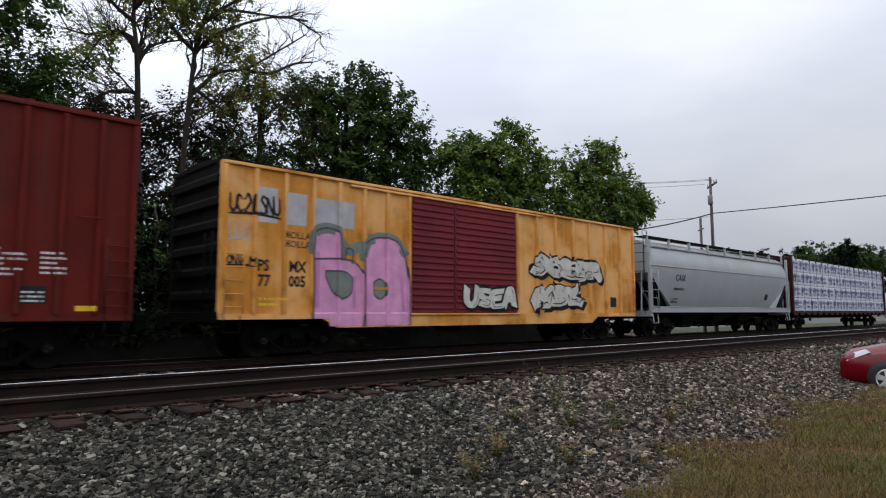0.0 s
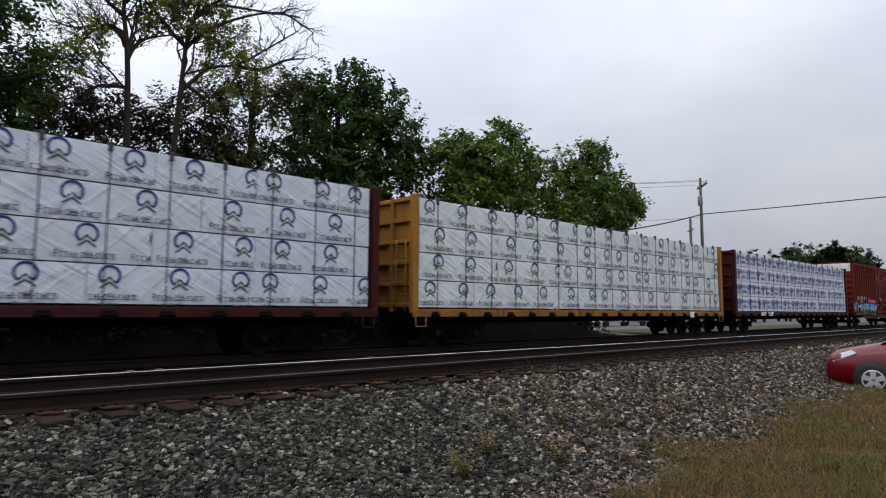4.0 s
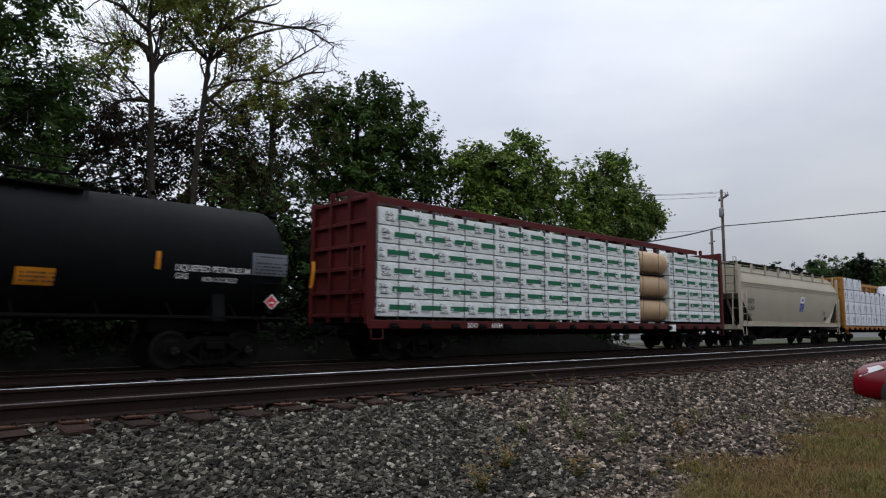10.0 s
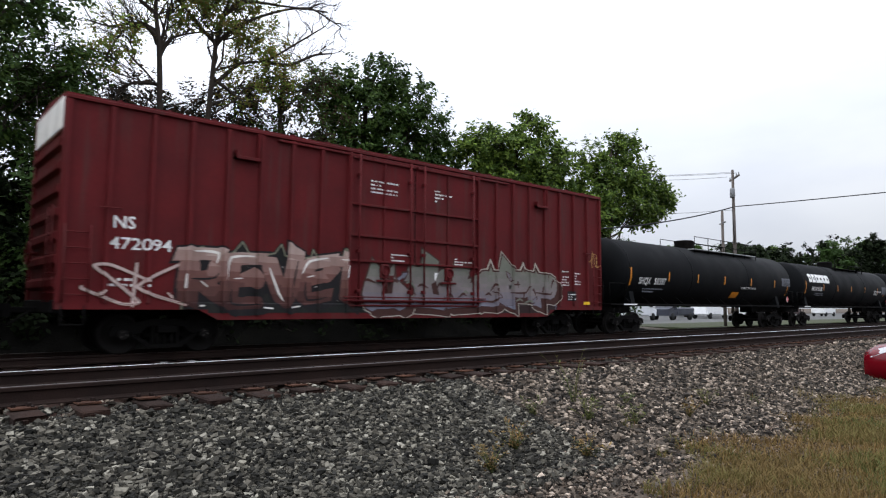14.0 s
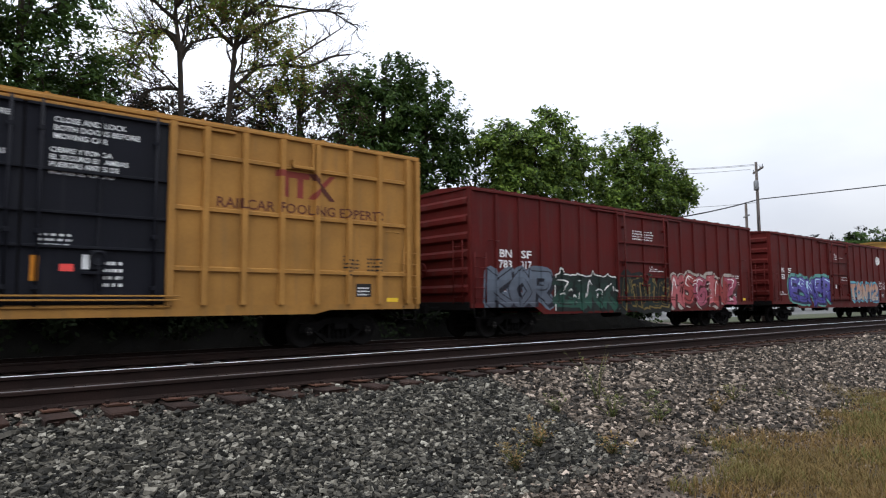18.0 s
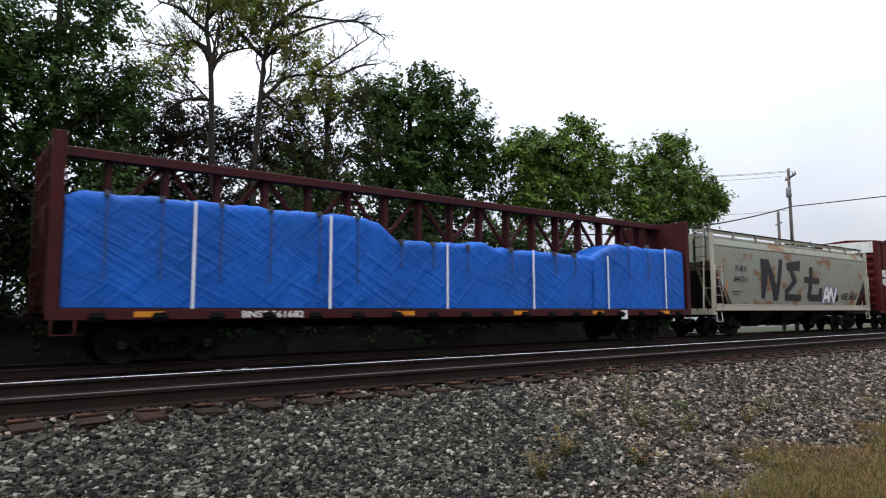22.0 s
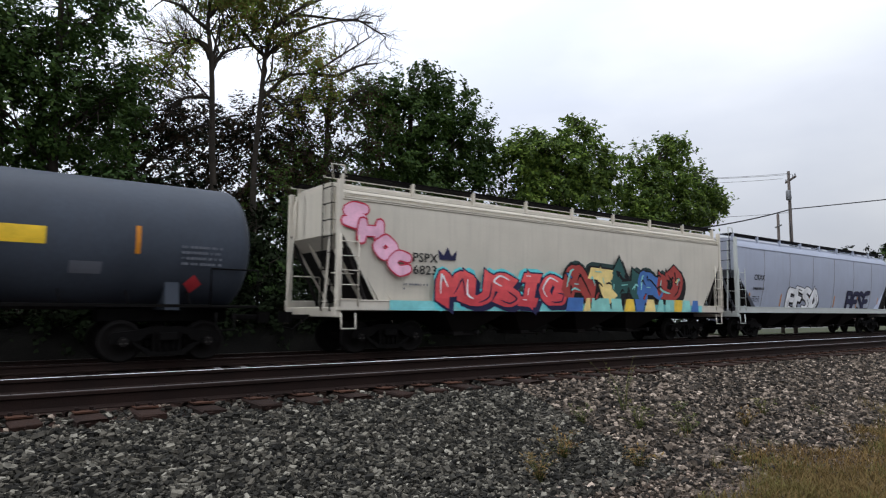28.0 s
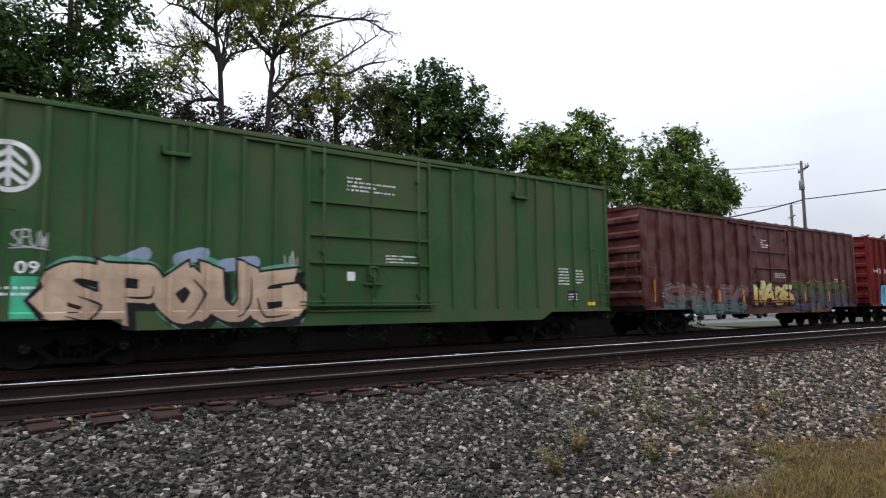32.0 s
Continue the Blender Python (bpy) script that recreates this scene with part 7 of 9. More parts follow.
CBMAR = paint("flatcar_maroon", (58, 22, 22), 0.5, dirt=(0.015, 0.009, 0.008))
CBRED = paint("flatcar_red", (70, 22, 22), 0.45, dirt=(0.02, 0.012, 0.01))
HOPGREY = paint("hopper_grey", (160, 163, 163), 0.18, dirt=(0.3, 0.28, 0.25), var=0.07)
HOPTAN = paint("hopper_tan_grey", (162, 155, 138), 0.2, dirt=(0.3, 0.27, 0.22), var=0.07)
HOPRUST = paint("hopper_rusting", (126, 128, 116), 0.35, rust=0.8, dirt=(0.3, 0.18, 0.1), var=0.08)
HOPMINT = paint("hopper_pale_green", (170, 178, 168), 0.16, dirt=(0.34, 0.35, 0.32), var=0.06)
HOPWHITE = paint("hopper_white", (182, 186, 181), 0.15, dirt=(0.36, 0.35, 0.33), var=0.06)
HOPCREAM = paint("hopper_cream", (198, 191, 176), 0.15, dirt=(0.34, 0.31, 0.27), var=0.06)
HOPSILV = paint("hopper_silver", (162, 168, 182), 0.15, dirt=(0.3, 0.3, 0.32), var=0.06)
POCKET = mat("pocket_dark", (0.02, 0.0175, 0.0165), 0.85, var=0.3, fine=20, bump=0.2, spec=0.1)
TANKBLK = mat("tank_black", (0.0034, 0.0039, 0.0045), 0.7, var=0.25, scale=0.6, fine=10, bump=0.1, streak=0.3, dirt=(0.008, 0.008, 0.009), spec=0.08)
TANKBLUE = mat("tank_slate", (0.044, 0.053, 0.068), 0.55, spec=0.15, var=0.2, scale=0.6, fine=10, bump=0.1, streak=0.25, dirt=(0.05, 0.052, 0.06))
CAPWHITE = paint("end_cap_white", (205, 205, 200), 0.3)
TARP = mat("blue_tarp", lin(4, 78, 160), 0.5, var=0.2, scale=0.8, fine=6.0, bump=0.2, spec=0.22, crease=0.016)
KRAFT = mat("kraft_wrap", lin(164, 138, 106), 0.5, var=0.1, scale=1.5, fine=12, bump=0.3)
WHITE_STRAP = mat("white_strap", (0.7, 0.7, 0.7), 0.6, var=0.1)


def fitted(car, body, u0, u1, z, h, material, posts=(), y=SKIN, fat=0.015):
    """A line of lettering stretched to run from u0 to u1."""
    fat = min(fat, 0.045 * h)
    v, _ = glyphs(body, fat)
    w = max(p[0] for p in v) - min(p[0] for p in v)
    k = h / 0.69
    return text(car, body, u0 - min(p[0] for p in v) * (u1 - u0) / w, z, h, material, posts, y, (u1 - u0) / (w * k), fat)


def data_blocks(car, ln, posts, colour, seed, eave, door=None, y=SKIN):
    """The small stencilled data that every car carries, and its amber stripes."""
    bars(car, ln - 2.5, 1.75, 0.5, 0.6, 6, colour, seed, posts, y)
    bars(car, ln - 1.75, 1.8, 0.45, 0.5, 5, colour, seed + 1, posts, y)
    panel(car, "data_panel", ln - 2.1, ln - 1.62, 1.2, 1.55, black_ink, posts, y)
    bars(car, ln - 2.05, 1.24, 0.38, 0.26, 3, white_ink, seed + 2, posts, y - 0.004)
    panel(car, "yellow_plate", ln - 1.1, ln - 0.72, 1.06, 1.17, yellow_plate, posts, y)
    bars(car, 0.95, 1.35, 0.9, 0.24, 2, colour, seed + 3, posts, y)
    if door:
        for i in range(len(door) - 1):
            a, b = door[i], door[i + 1]
            bars(car, a + 0.3 * (b - a), eave - 1.15, 0.42 * (b - a), 0.42, 4, colour, seed + 4 + i, (), y - 0.036)
            bars(car, a + 0.62 * (b - a), 2.25, 0.3 * (b - a), 0.25, 3, colour, seed + 8 + i, (), y - 0.036)
            panel(car, "placard_holder", a + 0.3 * (b - a), a + 0.3 * (b - a) + 0.22, 1.75, 1.98, white_ink, (), y - 0.04)


# ---- car by car, in train order ----
car, ln = centrebeam(0, "maroon centrebeam flatcar loaded with white wrapped lumber", CBMAR, CBMAR)
stack(car, 0.3, ln - 0.3, 1.12, 4.55, 4, wrap["plain"], "arrowhead", 1.5, 10, scale=1.4)
straps(car, 0.3, ln - 0.3, 4.56, 1.25)

car, ln = hopper(1, "light grey covered hopper with curved sides", HOPGREY, HOPGREY, POCKET, 4.1, 4.5, 1.6, 2.9, 3, round_side=0.5, shoulder=(0.9, 0.35), ribs=0)
text(car, "CAIX", 2.6, 2.55, 0.3, black_ink, (), -1.535)
bars(car, 2.6, 2.1, 1.1, 0.26, 1, black_ink, 4, (), -1.535)
bars(car, 2.6, 1.5, 0.7, 0.3, 2, black_ink, 3, (), -1.535)
panel(car, "data_panel", ln - 3.3, ln - 2.85, 1.75, 2.1, black_ink, (), -1.535)
hug(car, 4.1, 0.5)

car, ln, po = boxcar(2, "weathered yellow boxcar with maroon sliding doors and pink graffiti", ORANGE, 4.75, (5.95, 7.82, 10.88), DOORRED, 8, "slide", NEARBLK, None, (), NEARBLK)
silver = ink("silver_primer", (168, 166, 166))
for i, (a, b, c, d) in enumerate(((0.92, 1.5, 3.3, 4.2), (1.72, 2.36, 3.3, 4.15), (2.55, 3.9, 3.35, 4.1))):
    panel(car, "primer_patch", a, b, c, d, silver, po, label="patch of grey primer")
PINK, PINKLINE, MIST = ink("pink", (200, 142, 176)), ink("grey_line", (84, 74, 82)), ink("mist_teal", (112, 120, 112))
B_EDGE = [(2.55, 0.66), (2.58, 1.7), (2.56, 2.7), (2.66, 3.2), (3.0, 3.32), (3.35, 3.25), (3.42, 2.9), (3.42, 2.5)]
B_BOWL = [(2.6, 2.45), (3.3, 2.5), (3.9, 2.45), (4.22, 2.1), (4.25, 1.3), (4.2, 0.66)]
N_EDGE = [(4.3, 0.66), (4.28, 1.6), (4.22, 2.6), (4.38, 3.05), (4.8, 3.2), (5.4, 3.15), (5.72, 2.8), (5.88, 2.0), (5.9, 0.66)]
strokes(car, [B_EDGE[2:], N_EDGE[2:7], [(3.4, 3.0), (3.75, 2.75), (4.1, 2.9)]], 0.3, [MIST], "grey-green mist round the letters", po, depth=0.0035)
for edge_run in (B_EDGE + [(3.4, 2.45)] + B_BOWL[2:], N_EDGE):
    run = smooth_run(edge_run, 4)
    sheet("graffiti", [(p[0], p[1], 0.007) for p in run], [tuple(range(len(run)))], [PINK], [0], car, "large pink bubble letter in spray paint", po)
strokes(car, [B_EDGE, B_BOWL, N_EDGE, [(3.6, 2.5), (3.66, 2.8), (3.86, 2.75), (3.84, 2.4)]], 0.05, [PINKLINE], "grey outline of the pink letters", po, depth=0.012)
strokes(car, [[(2.72, 2.6), (2.72, 1.2)], [(4.25, 2.3), (4.24, 1.0)], [(5.62, 2.0), (5.7, 1.1)], [(3.9, 2.0), (3.92, 1.2)]], 0.12, [ink("mauve", (182, 118, 162))], "mauve shading strokes on the pink letters", po, depth=0.011)
for hole in (((2.97, 2.15), (3.6, 2.15), (3.85, 1.95), (3.8, 1.55), (3.5, 1.4), (3.2, 1.6), (3.0, 1.95)), ((4.6, 1.9), (4.8, 2.0), (5.0, 1.88), (5.02, 1.55), (4.82, 1.42), (4.62, 1.55))):
    sheet("graffiti", [(a, b, 0.0145) for a, b in hole], [tuple(range(len(hole)))], [MIST], [0], car, "grey-green hole of the bubble letter", po)
    strokes(car, [list(hole) + [hole[0]]], 0.045, [PINKLINE], "grey outline of the hole", po, depth=0.0165)
strokes(car, [[(4.64, 1.72), (5.0, 1.72)]], 0.09, [ORANGE], "yellow bar across the hole", po, depth=0.021)
graffiti(car, "SOSER", 11.85, 2.2, 16.1, 3.2, (ink("pale_grey", (188, 186, 176)),) * 2, ink("black", (22, 20, 22)), ink("black", (22, 20, 22)), 22, "white and black sprayed lettering", po, wild=1.1, cloud=0.12, fat=0.085, edge=0.07)
graffiti(car, "MSK", 11.95, 1.1, 14.8, 2.15, (ink("pale_grey", (188, 186, 176)),) * 2, ink("black", (22, 20, 22)), ink("black", (22, 20, 22)), 23, "white and black sprayed lettering", po, wild=1.1, fat=0.08, edge=0.07)
graffiti(car, "USEA", 8.2, 1.1, 10.7, 1.92, (ink("pale_grey", (168, 164, 150)),) * 2, ink("black", (22, 20, 22)), ink("black", (22, 20, 22)), 24, "pale sprayed letters on the door", (), SKIN - 0.08, 0.6, 0.25, 0.09, 0.05)
for b, u, z in (("PS", 0.98, 2.08), ("MX", 1.86, 2.08), ("77", 1.0, 1.7), ("005", 1.86, 1.7)):
    text(car, b, u, z, 0.27, black_ink, po, wide=0.86, fat=0.035)
scrawl(car, 0.2, 1.6, 3.5, 3.95, 7, black_ink, 29, "thick black marker tag", po, wide=0.07)
scrawl(car, 0.2, 0.75, 2.85, 3.3, 3, silver, 28, "faint silver marker tag", po, wide=0.03)
scrawl(car, 0.15, 0.9, 2.2, 2.42, 5, black_ink, 26, "small black marker tag", po, wide=0.045)
text(car, "HOLLA!", 1.7, 2.95, 0.17, black_ink, po)
text(car, "HOLLA!", 1.7, 2.72, 0.17, black_ink, po)
bars(car, 1.05, 1.2, 1.3, 0.28, 2, yellow_plate, 5, po)
panel(car, "data_panel", 16.9, 17.35, 1.25, 1.65, black_ink, po)

car, ln, po = boxcar(3, "red boxcar with white end cap and blue landscape graffiti", RED_C, 5.25, (7.0, 9.35, 11.8), RED_C, 11, "plug", RED_C, CAPWHITE)
SALMON = ink("salmon", (186, 104, 100))
strokes(car, [[(0.3, 1.2), (0.35, 1.8), (0.9, 2.0)], [(2.0, 1.9), (2.6, 2.1)], [(4.6, 1.9), (5.0, 2.2), (5.6, 2.05)], [(5.9, 2.1), (6.6, 2.05), (7.2, 2.0)], [(7.3, 1.9), (7.7, 1.6), (7.8, 1.0)]], 0.34, [SALMON], "puffs of salmon pink spray", po, depth=0.0035)
backing(car, 0.25, 7.5, 0.8, 1.9, 7, ink("ink_black", (26, 26, 34)), ink("ink_black", (26, 26, 34)), 36, "jagged black field behind the letters", po, spike=0.1)
graffiti(car, "BERSEK", 0.15, 0.8, 7.7, 2.1, (ink("night_sky", (26, 64, 128)), ink("sky_blue", (66, 134, 184)), ink("pale_sky", (120, 170, 186)), ink("earth_brown", (92, 58, 44)), ink("olive", (104, 98, 74))), ink("black", (22, 20, 22)), SALMON, 31,
         "graffiti of blue sky over brown hills with black outlines", po, wild=0.75, fat=0.1, edge=0.05, spark=ink("pale_green", (160, 178, 150)), bands=True)
for u in (1.05, 2.2, 4.15):
    panel(car, "paint_patch", u, u + 0.55, 1.2, 1.95, RED_C, po, SKIN - 0.034, "square of dark red over-paint")
    bars(car, u + 0.08, 1.55, 0.4, 0.24, 2, white_ink, 37, po, SKIN - 0.038)
graffiti(car, "GAUCH", 12.1, 0.83, 15.5, 1.95, (ink("ice", (176, 208, 218)), ink("light_blue", (110, 168, 196))), ink("black", (22, 20, 22)), ink("ice", (176, 208, 218)), 32, "light blue sprayed letters", po, wild=0.5, fat=0.05)
for b, u in (("TR", 0.93), ("19", 1.78), ("4", 2.75), ("01", 3.2)):
    text(car, b, u, 2.22, 0.27, white_ink, po, SKIN - 0.03)
data_blocks(car, ln, po, white_ink, 40, 5.25, (7.0, 9.35, 11.8))

car, ln = centrebeam(4, "maroon centrebeam flatcar with lumber in blue-printed white wrap", CBMAR, CBMAR)
stack(car, 0.3, ln - 0.3, 1.12, 4.58, 4, wrap["plain"], "arrowhead", 1.5, 41, scale=1.45)
straps(car, 0.3, ln - 0.3, 4.59, 1.25)
panel(car, "number_plate", 3.7, 4.5, 0.86, 1.06, white_ink, (), -1.602)
text(car, "TR", 3.95, 0.9, 0.13, black_ink, (), -1.607)
panel(car, "number_plate", 4.85, 5.75, 0.86, 1.06, white_ink, (), -1.602)
text(car, "874563", 4.92, 0.9, 0.13, black_ink, (), -1.607)

car, ln = centrebeam(5, "yellow centrebeam flatcar with lumber in white wrap printed with rings", CBYEL, CBSILL)
stack(car, 0.3, ln - 0.3, 1.12, 4.58, 4, wrap["warm"], "ring", 1.5, 51, scale=1.4)
straps(car, 0.3, ln - 0.3, 4.59, 1.25)
panel(car, "data_panel", 18.6, 19.1, 0.78, 1.06, white_ink, (), -1.602)

car, ln = centrebeam(6, "dark maroon centrebeam flatcar stacked with white wrapped lumber", CBMAR, CBMAR)
stack(car, 0.3, ln - 0.3, 1.12, 4.58, 4, wrap["cool"], "ring", 1.5, 61, scale=1.4)
straps(car, 0.3, ln - 0.3, 4.59, 1.25)

car, ln = centrebeam(7, "yellow centrebeam flatcar full of lumber in blue-ringed white wrap", CBYEL, CBSILL)
stack(car, 0.3, ln - 0.3, 1.12, 4.6, 4, wrap["cool"], "ring", 1.5, 71, scale=1.4)
straps(car, 0.3, ln - 0.3, 4.61, 1.25)
for b, u in (("TTZX", 5.8), ("856", 7.5), ("533", 8.7)):
    text(car, b, u, 0.87, 0.17, white_ink, (), -1.605)
panel(car, "data_panel", 18.8, 19.2, 0.78, 1.06, white_ink, (), -1.602)

car, ln = centrebeam(8, "yellow centrebeam flatcar partly loaded with white wrapped lumber", CBYEL, CBSILL)
stack(car, 0.3, 4.7, 3.78, 4.62, 1, wrap["plain"], "arrow", 1.4, 81, scale=1.5)
stack(car, 0.3, 9.45, 1.14, 3.76, 3, wrap["plain"], "arrow", 1.4, 82, scale=1.5)
stack(car, 9.65, 15.2, 1.14, 3.7, 3, wrap["plain"], "arrow", 1.4, 83, scale=1.5)
stack(car, 15.25, ln - 0.3, 1.14, 3.76, 3, wrap["plain"], "arrow", 1.4, 84, scale=1.5)
stack(car, 14.1, ln - 0.3, 3.78, 4.62, 1, wrap["plain"], "arrow", 1.4, 85, scale=1.5)
straps(car, 0.3, 4.7, 4.63, 1.3)
straps(car, 4.7, 14.0, 3.77, 1.3)
straps(car, 14.2, ln - 0.3, 4.63, 1.3)

car, ln = hopper(9, "tan-grey covered hopper with a blue and white emblem", HOPTAN, HOPTAN, POCKET, 4.02, 4.5, 1.2, 2.85, 3, round_side=0.4, shoulder=(0.8, 0.3), ribs=0)
text(car, "DJTX", 1.2, 2.28, 0.26, black_ink, (), -1.535)
text(car, "515334", 1.1, 1.9, 0.26, black_ink, (), -1.535)
bars(car, 1.2, 1.55, 0.9, 0.22, 2, black_ink, 91, (), -1.535)
for z in (3.22, 3.32, 3.42):
    s = Shape()
    s.box(0.2, ln - 0.2, -1.555, -1.5, z - 0.015, z + 0.015, 0.005)
    part("side_bead", s, HOPTAN, car)
panel(car, "emblem", 9.1, 9.75, 2.5, 2.88, white_ink, (), -1.535)
panel(car, "emblem", 9.1, 9.75, 1.98, 2.48, ink("emblem_blue", (52, 66, 140)), (), -1.535)
sheet("emblem", [(9.42, 2.56, 0.008), (9.6, 2.7, 0.008), (9.42, 2.84, 0.008), (9.24, 2.7, 0.008)], [(0, 1, 2, 3)], [ink("emblem_blue", (52, 66, 140))], [0], car, "", (), -1.535)
bars(car, 9.2, 2.05, 0.45, 0.36, 3, white_ink, 92, (), -1.541)
panel(car, "data_panel", 14.0, 14.4, 1.45, 1.7, black_ink, (), -1.535)
bars(car, 13.4, 1.8, 0.6, 0.3, 3, black_ink, 93, (), -1.535)
for x in (2.4, 5.0, 7.6, 10.2, 12.8, 15.4):
    panel(car, "reflector", x, x + 0.35, 1.2, 1.25, amber, (), -1.622)
hug(car, 4.02, 0.4)

car, ln = centrebeam(10, "red centrebeam flatcar with green-printed white bundles and brown rolls", CBRED, CBRED, 4.97, True, 4.72)
for a, b, q in ((0.35, 5.3, 101), (5.3, 10.2, 102), (10.2, 14.5, 103), (17.1, ln - 0.25, 104)):
    stack(car, a, b, 1.18, 4.38, 6, wrap["warm"], "strip", 1.22, q, (b - a, b - a), 1.15)
straps(car, 0.3, ln - 0.3, 4.4, 1.3)
for z in (1.68, 2.76, 3.84):
    tube_roll(car, 14.55, 17.05, z, 0.52, KRAFT)
for z in (2.22, 3.3):
    s = Shape()
    s.box(14.6, 17.0, -1.3, -0.5, z - 0.04, z + 0.02, 0.01)
    part("dunnage", s, tie_mat, car)
panel(car, "data_panel", 16.75, 17.35, 0.75, 1.05, white_ink, (), -1.602)
text(car, "SOO", 3.9, 0.88, 0.15, white_ink, (), -1.605)
text(car, "60184", 5.0, 0.88, 0.15, white_ink, (), -1.605)

STR = ((1.6, 1.9, 0.75), (4.7, 2.15, 0.4), (7.4, 2.15, 0.4), (10.2, 2.15, 0.4), (13.3, 2.15, 0.4), (16.4, 2.15, 0.4))
car, ln, tr, tm = tank_car(11, "long black pressure tank car", TANKBLK, 1.47, 2.48, 9.4, (8.6, 15.0), None, STR + ((ln - 2.0, 1.9, 0.7),))
on_tank(fitted(car, "TILX 302840", 2.6, 4.65, 2.1, 0.27, white_ink), tr, tm)
bars(car, 2.6, 1.75, 1.6, 0.24, 2, grey_print, 111)
on_tank(TRAIN[-1][0].children[-1], tr, tm)
on_tank(panel(car, "caution_plate", 13.73, 14.42, 1.69, 2.04, amber), tr, tm)
bars(car, 13.78, 1.74, 0.6, 0.25, 3, black_ink, 112)
on_tank(car.children[-1], tr, tm)
on_tank(fitted(car, "LIQUEFIED PETROLEUM", 16.8, 18.6, 2.15, 0.14, white_ink), tr, tm)
on_tank(fitted(car, "GAS", 16.8, 17.1, 1.97, 0.13, white_ink), tr, tm)
on_tank(fitted(car, "NON-ODORIZED", 17.45, 18.3, 1.93, 0.11, white_ink), tr, tm)
on_tank(panel(car, "data_panel", 18.65, 19.6, 2.15, 2.7, grey_print), tr, tm)
bars(car, 18.70, 2.18, 0.85, 0.49, 6, black_ink, 113, (), SKIN - 0.006)
on_tank(car.children[-1], tr, tm)

car, ln, tr, tm = tank_car(12, "long black tank car with a white name across its side", TANKBLK, 1.45, 2.45, 9.5, (8.7, 14.6), None, STR + ((18.0, 1.9, 0.7),))
for i, w in enumerate((0.5, 0.5, 0.62, 0.6, 0.62, 0.5)):
    x = 2.2 + i * 0.62
    V, F = [], []
    for a, b, c, d in ((x, x + 0.17, 2.62, 3.14), (x + 0.17, x + w * 0.7, 2.96, 3.14), (x + 0.17, x + w * 0.7, 2.62, 2.8), (x + w * 0.7, x + w * 1.0, 2.64, 3.12)):
        o = len(V)
        V += [(a, c, 0.004), (b, c, 0.004), (b, d, 0.004), (a, d, 0.004)]
        F.append((o, o + 1, o + 2, o + 3))
    on_tank(sheet("name_shape", V, F, [white_ink], [0] * len(F), car, "bold white letter shape"), tr, tm)
on_tank(fitted(car, "PROX 93658", 2.6, 4.4, 2.1, 0.25, white_ink), tr, tm)
bars(car, 2.6, 1.8, 1.5, 0.2, 2, grey_print, 121)
on_tank(car.children[-1], tr, tm)
on_tank(fitted(car, "LIQUEFIED PETROLEUM GAS", 15.5, 17.15, 2.2, 0.13, white_ink), tr, tm)
on_tank(fitted(car, "NON-ODORIZED", 15.5, 16.4, 2.0, 0.13, white_ink), tr, tm)
on_tank(panel(car, "data_panel", 17.45, 18.5, 2.1, 2.65, grey_print), tr, tm)
bars(car, 17.50, 2.13, 0.95, 0.49, 6, black_ink, 113, (), SKIN - 0.006)
on_tank(car.children[-1], tr, tm)

car, ln, tr, tm = tank_car(13, "long black pressure tank car with amber stripes", TANKBLK, 1.48, 2.5, 8.9, (8.2, 15.3), HOPGREY, STR + ((ln - 1.2, 1.7, 0.8),))
on_tank(fitted(car, "SHQX", 2.25, 3.2, 1.98, 0.28, white_ink), tr, tm)
on_tank(fitted(car, "50397", 3.5, 4.45, 1.98, 0.28, white_ink), tr, tm)
bars(car, 2.3, 1.62, 1.9, 0.24, 2, grey_print, 131)
on_tank(car.children[-1], tr, tm)
on_tank(panel(car, "caution_plate", 11.3, 12.1, 1.5, 1.8, amber), tr, tm)
on_tank(fitted(car, "LIQUEFIED PETROLEUM GAS", 12.1, 14.0, 1.98, 0.1, white_ink), tr, tm)
on_tank(panel(car, "data_panel", 17.4, 18.6, 2.25, 2.7, grey_print), tr, tm)
bars(car, 17.45, 2.28, 1.10, 0.39, 6, black_ink, 113, (), SKIN - 0.006)
on_tank(car.children[-1], tr, tm)
for tank in TRAIN[-3:]:
    n = ENDS[len(TRAIN) - 3 + TRAIN[-3:].index(tank)]
    w = n[1] - n[0]
    # an upright placard in its holder on the tank's flank
    px = w - 0.6
    s = Shape()
    s.box(px - 0.17, px + 0.17, -1.33, -1.315, 1.33, 1.67, 0.004)
    for u in (-0.12, 0.12):
        s.box(px + u - 0.015, px + u + 0.015, -1.315, -0.95, 1.48, 1.52, 0.004)
    part("placard_holder", s, under, tank[0])
    for r, d, m in ((0.2, 0.004, white_ink), (0.165, 0.010, ink("placard_red", (176, 52, 58)))):
        sheet("hazard_placard", [(px, 1.5 - r, d), (px + r, 1.5, d), (px, 1.5 + r, d), (px - r, 1.5, d)], [(0, 1, 2, 3)], [m], [0], tank[0], "red diamond placard edged in white", (), -1.332)
    bars(tank[0], px - 0.08, 1.46, 0.16, 0.09, 1, white_ink, 114, (), -1.346, "placard_figures")
    panel(tank[0], "reflector", 0.9, 1.9, 1.07, 1.12, white_ink, (), -1.54)

